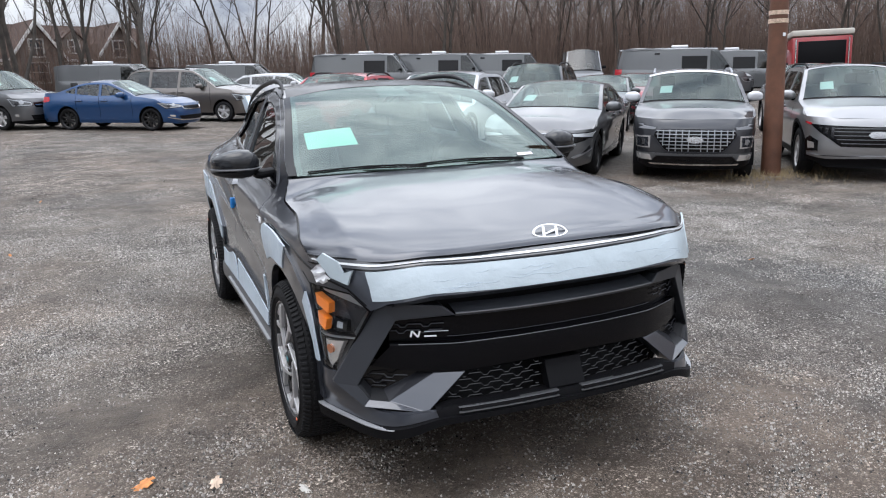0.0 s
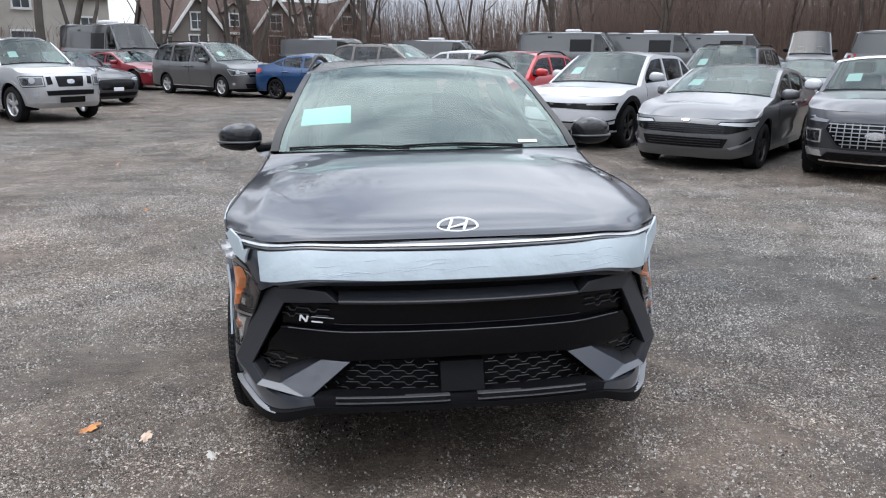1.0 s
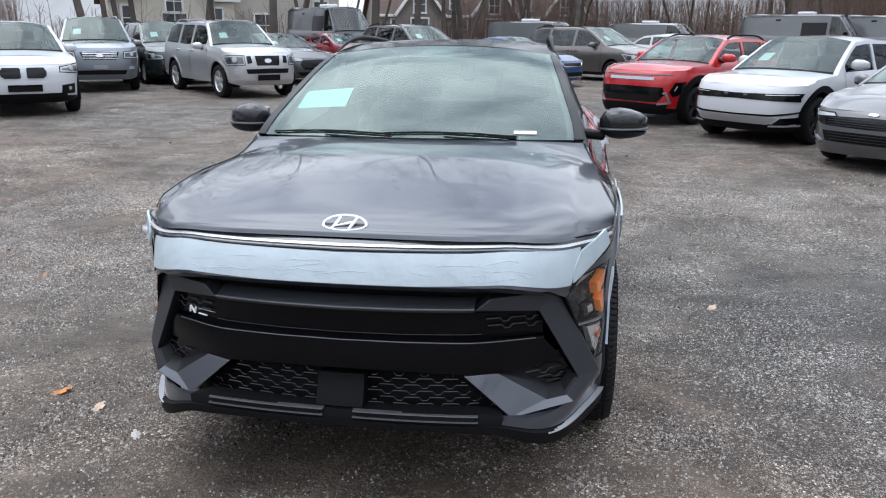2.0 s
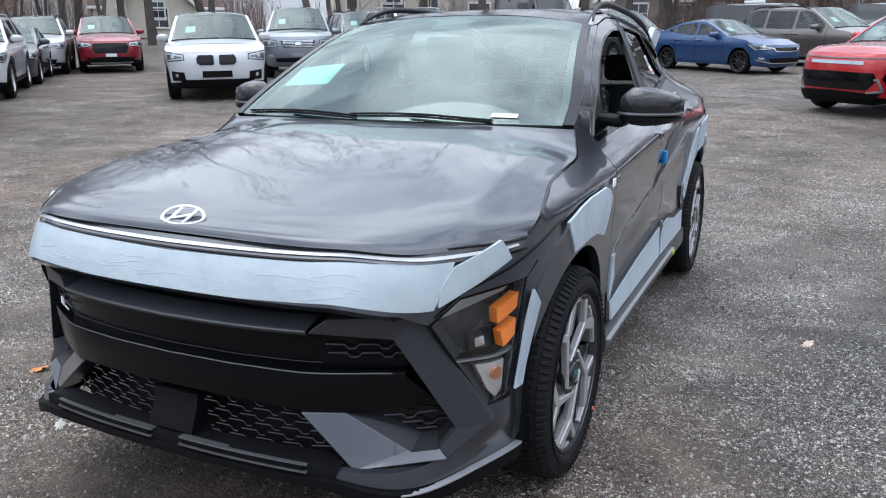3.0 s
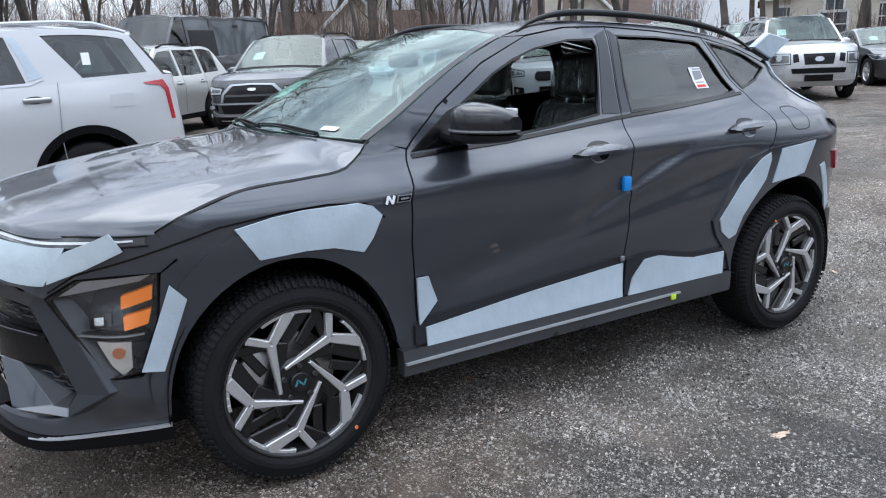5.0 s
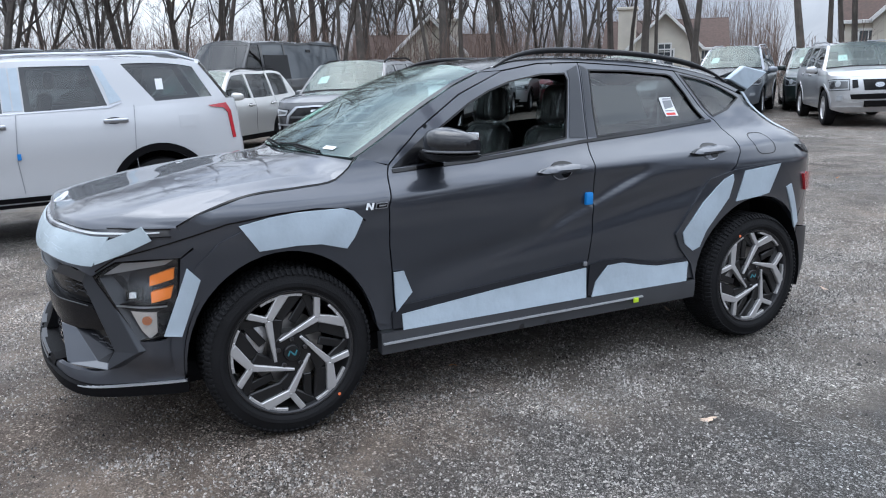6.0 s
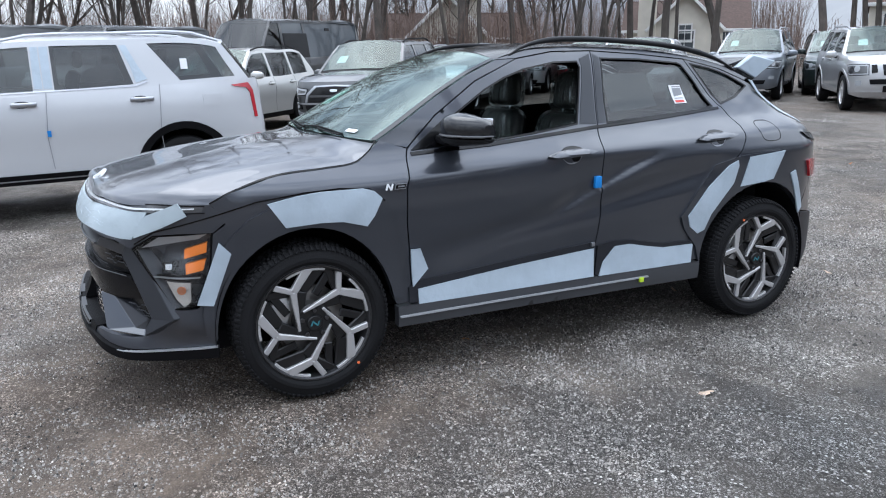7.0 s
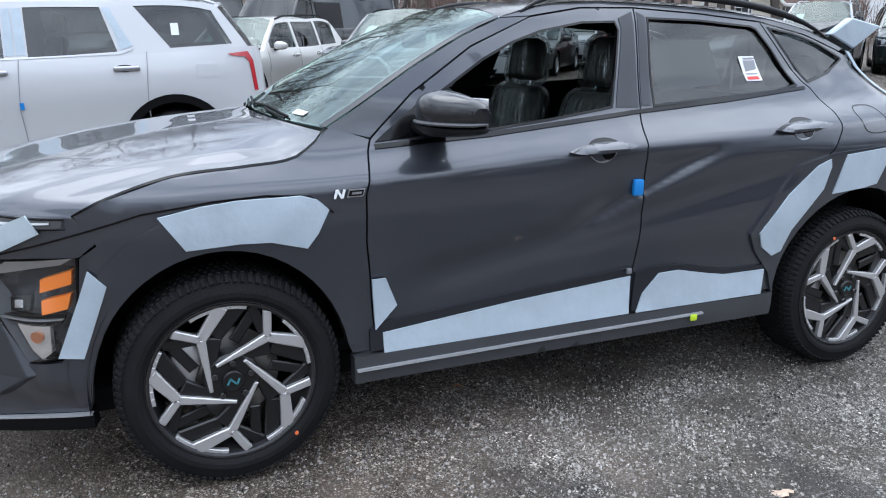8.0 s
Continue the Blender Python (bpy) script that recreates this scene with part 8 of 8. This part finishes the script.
def brush(name, line, count, depth, h0, h1, seed, label):
    rng = np.random.default_rng(seed)
    vs, fs = [], []
    seg = list(zip(line, line[1:]))
    for k in range(count):
        (ax, ay), (bx, by) = seg[int(rng.integers(0, len(seg)))]
        f, back = rng.uniform(0, 1), rng.uniform(0, depth)
        x, y = ax + (bx - ax) * f, ay + (by - ay) * f
        l = math.hypot(x, y)
        x, y = x + x / l * back, y + y / l * back
        h, z = rng.uniform(h0, h1) * rng.uniform(.5, 1), lie(min(x, 60), min(y, 60)) - .1
        r = rng.uniform(.010, .035)
        lx, ly = rng.normal(0, .10) * h, rng.normal(0, .10) * h
        stems = [((x, y, z), (x + lx * .5, y + ly * .5, z + h * .55), r), ((x + lx * .5, y + ly * .5, z + h * .55), (x + lx, y + ly, z + h), r * .6)]
        for j in range(5):
            t = rng.uniform(.2, .95)
            p = (x + lx * t, y + ly * t, z + h * t)
            stems.append((p, (p[0] + rng.normal(0, .16) * h, p[1] + rng.normal(0, .16) * h, p[2] + rng.uniform(.05, .28) * h), r * .45))
        for a, b, rr in stems:
            o = len(vs)
            for px, py, pz in (a, b):
                q = rr if (px, py, pz) == a else rr * .55
                vs += [(px + q, py, pz), (px - .5 * q, py + .87 * q, pz), (px - .5 * q, py - .87 * q, pz)]
            fs += [(o, o + 1, o + 4, o + 3), (o + 1, o + 2, o + 5, o + 4), (o + 2, o, o + 3, o + 5)]
    return tagged(new(name, mesh_of(name, vs, fs, M["brush"], smooth=False)), label, "woods", kind="stuff")


brush("thicket", wood[2:], 9500, 12, 3, 10, 21, "dense leafless brown thicket behind the vans")
brush("low_thicket", wood[:3], 4200, 12, 2, 7.5, 27, "low leafless thicket beside the houses")
brush("far_woods", [(20, 72), (40, 66), (64, 46), (80, 20)], 6000, 16, 9, 19, 22, "far leafless wood on the skyline")
brush("hedge", [(-6, 46.5), (-12, 42), (-18, 37.5), (-26, 30)], 900, 2.5, 1.2, 3.2, 23, "leafless shrubs in front of the houses")
brush("bare_shrubs", [(-30, 20), (-37, 9), (-38, -6), (-36, -16)], 3200, 8, 1.6, 5.5, 24, "leafless shrubs and saplings beyond the cars")
brush("west_woods", [(-50, 62), (-85, 40), (-95, 0), (-85, -45)], 7000, 16, 5, 11, 25, "far leafless trees on the skyline")
brush("south_woods", [(-40, -34), (0, -42), (40, -36), (58, -8)], 2600, 12, 7, 15, 26, "leafless trees behind the lot")

M["siding_grey"] = shader("grey_beige_siding", (0.46, 0.43, 0.385), 0.7, vary=0.10, vary_scale=1.2)
M["siding_cream"] = shader("cream_render", (0.62, 0.58, 0.50), 0.75, vary=0.08, vary_scale=1.0)
M["siding_brown"] = shader("taupe_siding", (0.22, 0.195, 0.175), 0.7, vary=0.10, vary_scale=1.2)
M["shingle"] = shader("brown_roof_shingles", (0.085, 0.055, 0.045), 0.85, bump=0.4, scale=6, vary=0.25, vary_scale=5)
M["white_trim"] = shader("white_trim", (0.75, 0.75, 0.73), 0.5)


def house(x, y, turn, wide, deep, tall, wall_m, label, gables=2, floors=2, chimney=None, dormers=0, low=1.5, steep=.30):
    """A house with a pitched roof along its width, cross gables and windows; its front faces local -y."""
    root = new("house")
    t, rise = .25, deep * .36
    hw = wide / 2
    walls = join(moved(rounded_box(wide, t, tall, 0), pose(0, -deep / 2, tall / 2)), moved(rounded_box(wide, t, tall, 0), pose(0, deep / 2, tall / 2)),
                 *[moved(prism([(-deep / 2, 0), (deep / 2, 0), (deep / 2, tall), (0, tall + rise), (-deep / 2, tall)], t), pose(s * hw - (t if s > 0 else 0), 0, 0) @ FACE) for s in (-1, 1)])
    put_part("wall", mesh_of("wall", *walls, wall_m, smooth=False), root)
    slope = math.hypot(deep / 2 + .4, rise + .3)
    ang = math.degrees(math.atan2(rise, deep / 2))
    for s in (-1, 1):
        slab = moved(rounded_box(wide + .8, slope, .16, .02, 1), pose(0, s * (deep / 4 + .12), tall + rise / 2 + .02, -s * ang if s > 0 else ang))
        put_part("roof", mesh_of("roof", *slab, M["shingle"], smooth=False), root)
    put_part("eaves", mesh_of("eaves", *moved(rounded_box(wide + .8, .18, .22, .02, 1), pose(0, -deep / 2 - .35, tall - .12)), M["white_trim"], smooth=False), root)

    def window(wx, wz, w, h, wy, boards=True):
        win = new("window")
        win.parent = root
        win.matrix_basis = pose(wx, wy, wz)
        put_part("pane", mesh_of("pane", *rounded_box(w, .05, h, 0), M["pane"], smooth=False), win)
        fr = join(*[moved(rounded_box(a, .12, b, .01, 1), pose(px, -.03, pz)) for a, b, px, pz in ((w + .24, .13, 0, h / 2 + .05), (w + .30, .16, 0, -h / 2 - .07), (.13, h + .2, -w / 2 - .05, 0), (.13, h + .2, w / 2 + .05, 0), (w, .06, 0, 0), (.05, h, 0, 0))])
        put_part("window_frame", mesh_of("window_frame", *fr, M["white_trim"], smooth=False), win)

    n = max(2, int(wide / 2.6))
    for fl in range(floors):
        for k in range(n):
            window(-hw + wide * (k + .5) / n, low + fl * 2.8, 1.0, 1.5, -deep / 2 - .13)
    for g in range(gables):
        gx = -hw + wide * (g + .5) / gables
        gw, gr = wide / gables * .62, wide / gables * steep
        dp = deep * .5
        front = moved(prism([(-gw / 2, 0), (gw / 2, 0), (gw / 2, tall), (0, tall + gr), (-gw / 2, tall)], dp), pose(gx, -deep / 2 - .5 + dp, 0) @ Matrix(((1, 0, 0, 0), (0, 0, -1, 0), (0, 1, 0, 0), (0, 0, 0, 1))))
        gb = put_part("gable", mesh_of("gable", *front, wall_m, smooth=False), root)
        a2 = math.degrees(math.atan2(gr, gw / 2))
        sl = math.hypot(gw / 2, gr) + .35
        for s in (-1, 1):
            put_part("gable_roof", mesh_of("gable_roof", *moved(rounded_box(sl, dp + .6, .14, .02, 1), pose(gx + s * (gw / 4 + .05), -deep / 2 - .75 + dp / 2, tall + gr / 2 + .04, 0, s * a2)), M["shingle"], smooth=False), root)
            put_part("bargeboard", mesh_of("bargeboard", *moved(rounded_box(sl, .10, .24, .02, 1), pose(gx + s * (gw / 4 + .05), -deep / 2 - 1.08, tall + gr / 2 - .02, 0, s * a2)), M["white_trim"], smooth=False), root)
        window(gx, tall + (.85 if steep > .35 else -.3), 1.0, 1.3, -deep / 2 - .56)
        window(gx, 1.6, 1.5, 1.5, -deep / 2 - .56)
    for k in range(dormers):
        dx = -hw + wide * (k + 1) / (dormers + 1)
        put_part("dormer", mesh_of("dormer", *moved(prism([(-.8, 0), (.8, 0), (.8, 1.3), (0, 2.0), (-.8, 1.3)], 2.2), pose(dx, -deep / 4 + .7, tall + .4) @ Matrix(((1, 0, 0, 0), (0, 0, -1, 0), (0, 1, 0, 0), (0, 0, 0, 1)))), wall_m, smooth=False), root)
        for s in (-1, 1):
            put_part("dormer_roof", mesh_of("dormer_roof", *moved(rounded_box(1.25, 2.5, .12, .02, 1), pose(dx + s * .48, -deep / 4 - .45, tall + 2.1, 0, s * 41)), M["shingle"], smooth=False), root)
        window(dx, tall + 1.05, .8, 1.0, -deep / 4 - 1.54)
    if chimney is not None:
        put_part("chimney", mesh_of("chimney", *join(moved(rounded_box(1.5, 1.0, tall + rise + .9, .03, 1), pose(chimney, -deep / 2 - .5, (tall + rise + .9) / 2)), moved(rounded_box(1.8, 1.3, .25, .04, 1), pose(chimney, -deep / 2 - .5, tall + rise + .9))), wall_m, smooth=False), root)
    root.matrix_basis = pose(x, y, lie(x, y) - .1, 0, 0, turn)
    return tagged(root, label, "house", "houses beyond the lot")


house(-8.6, 72.0, 24, 20.7, 8, 2.7, M["siding_brown"], "taupe townhouse with brown gabled roofs and white windows", 3, 1, None, 2, 1.5, .42)
house(-24.0, 55.0, 29, 11, 9, 4.8, M["siding_grey"], "grey beige townhouse with white-framed windows and dormers", 1, 1, None, 2, 2.6)
house(-27.9, 48.1, 36, 8, 7, 3.4, M["siding_cream"], "cream townhouse with white eaves and a brown roof", 1, 1, None, 0, 2.0)
house(-51.8, 49.2, 47, 10, 7, 2.5, M["siding_cream"], "cream gabled house with a dark brown roof", 1, 1, -3.2, 0)
house(-52.5, 25.5, 64, 11, 6, 2.0, M["siding_cream"], "low cream house with a tall cream chimney", 1, 1, 1.4, 0)
for x, y, s in ((-15.6, 37.0, 1.5), (-14.2, 38.0, 1.2), (-10.4, 38.6, 1.6), (-8.2, 39.6, 1.3), (-6.0, 40.5, 1.2), (-25, 37, 1.4), (-20, 38, 1.2), (-36, 33, 1.5), (-39, 30, 1.2), (-34, 36, 1.3), (-42, 22, 1.5), (-44, 17, 1.3), (-41, 26, 1.2), (-45, 14, 1.4)):
    plant(x, y, True, s)


def red_truck():
    """A red fire engine's rear half beyond the cars."""
    root = new("red_truck")
    put_part("truck_body", mesh_of("truck_body", *moved(rounded_box(2.4, 6.5, 2.1, .08), pose(0, 0, 1.75)), M["truck_red"]), root)
    put_part("truck_opening", mesh_of("truck_opening", *moved(rounded_box(1.9, .06, 1.2, .02), pose(0, -3.26, 2.0)), M["black_plastic"]), root)
    put_part("truck_roof", mesh_of("truck_roof", *moved(rounded_box(2.5, 6.6, .25, .06), pose(0, 0, 2.95)), M["siding_grey"]), root)
    for sx in (-1.05, 1.05):
        put_part("grab_rail", mesh_of("grab_rail", *tube([(sx, -3.35, .9), (sx, -3.35, 2.7)], .03, 8), M["chrome"]), root)
        for y in (-1.9, 2.0):
            wheel(root, pose(sx * .98, y, .5, 0, 0, 0 if sx > 0 else 180), .5, .3, .28, "bright", 8)
    root.matrix_basis = pose(29.5, 23.3, lie(29.5, 23.3), 0, 0, -42)
    tagged(root, "red fire engine with its rear hatch open", "truck", "parked vehicles")


M["truck_red"] = paint("truck_red_paint", (0.33, 0.02, 0.025), 0.0, 0.35)
red_truck()
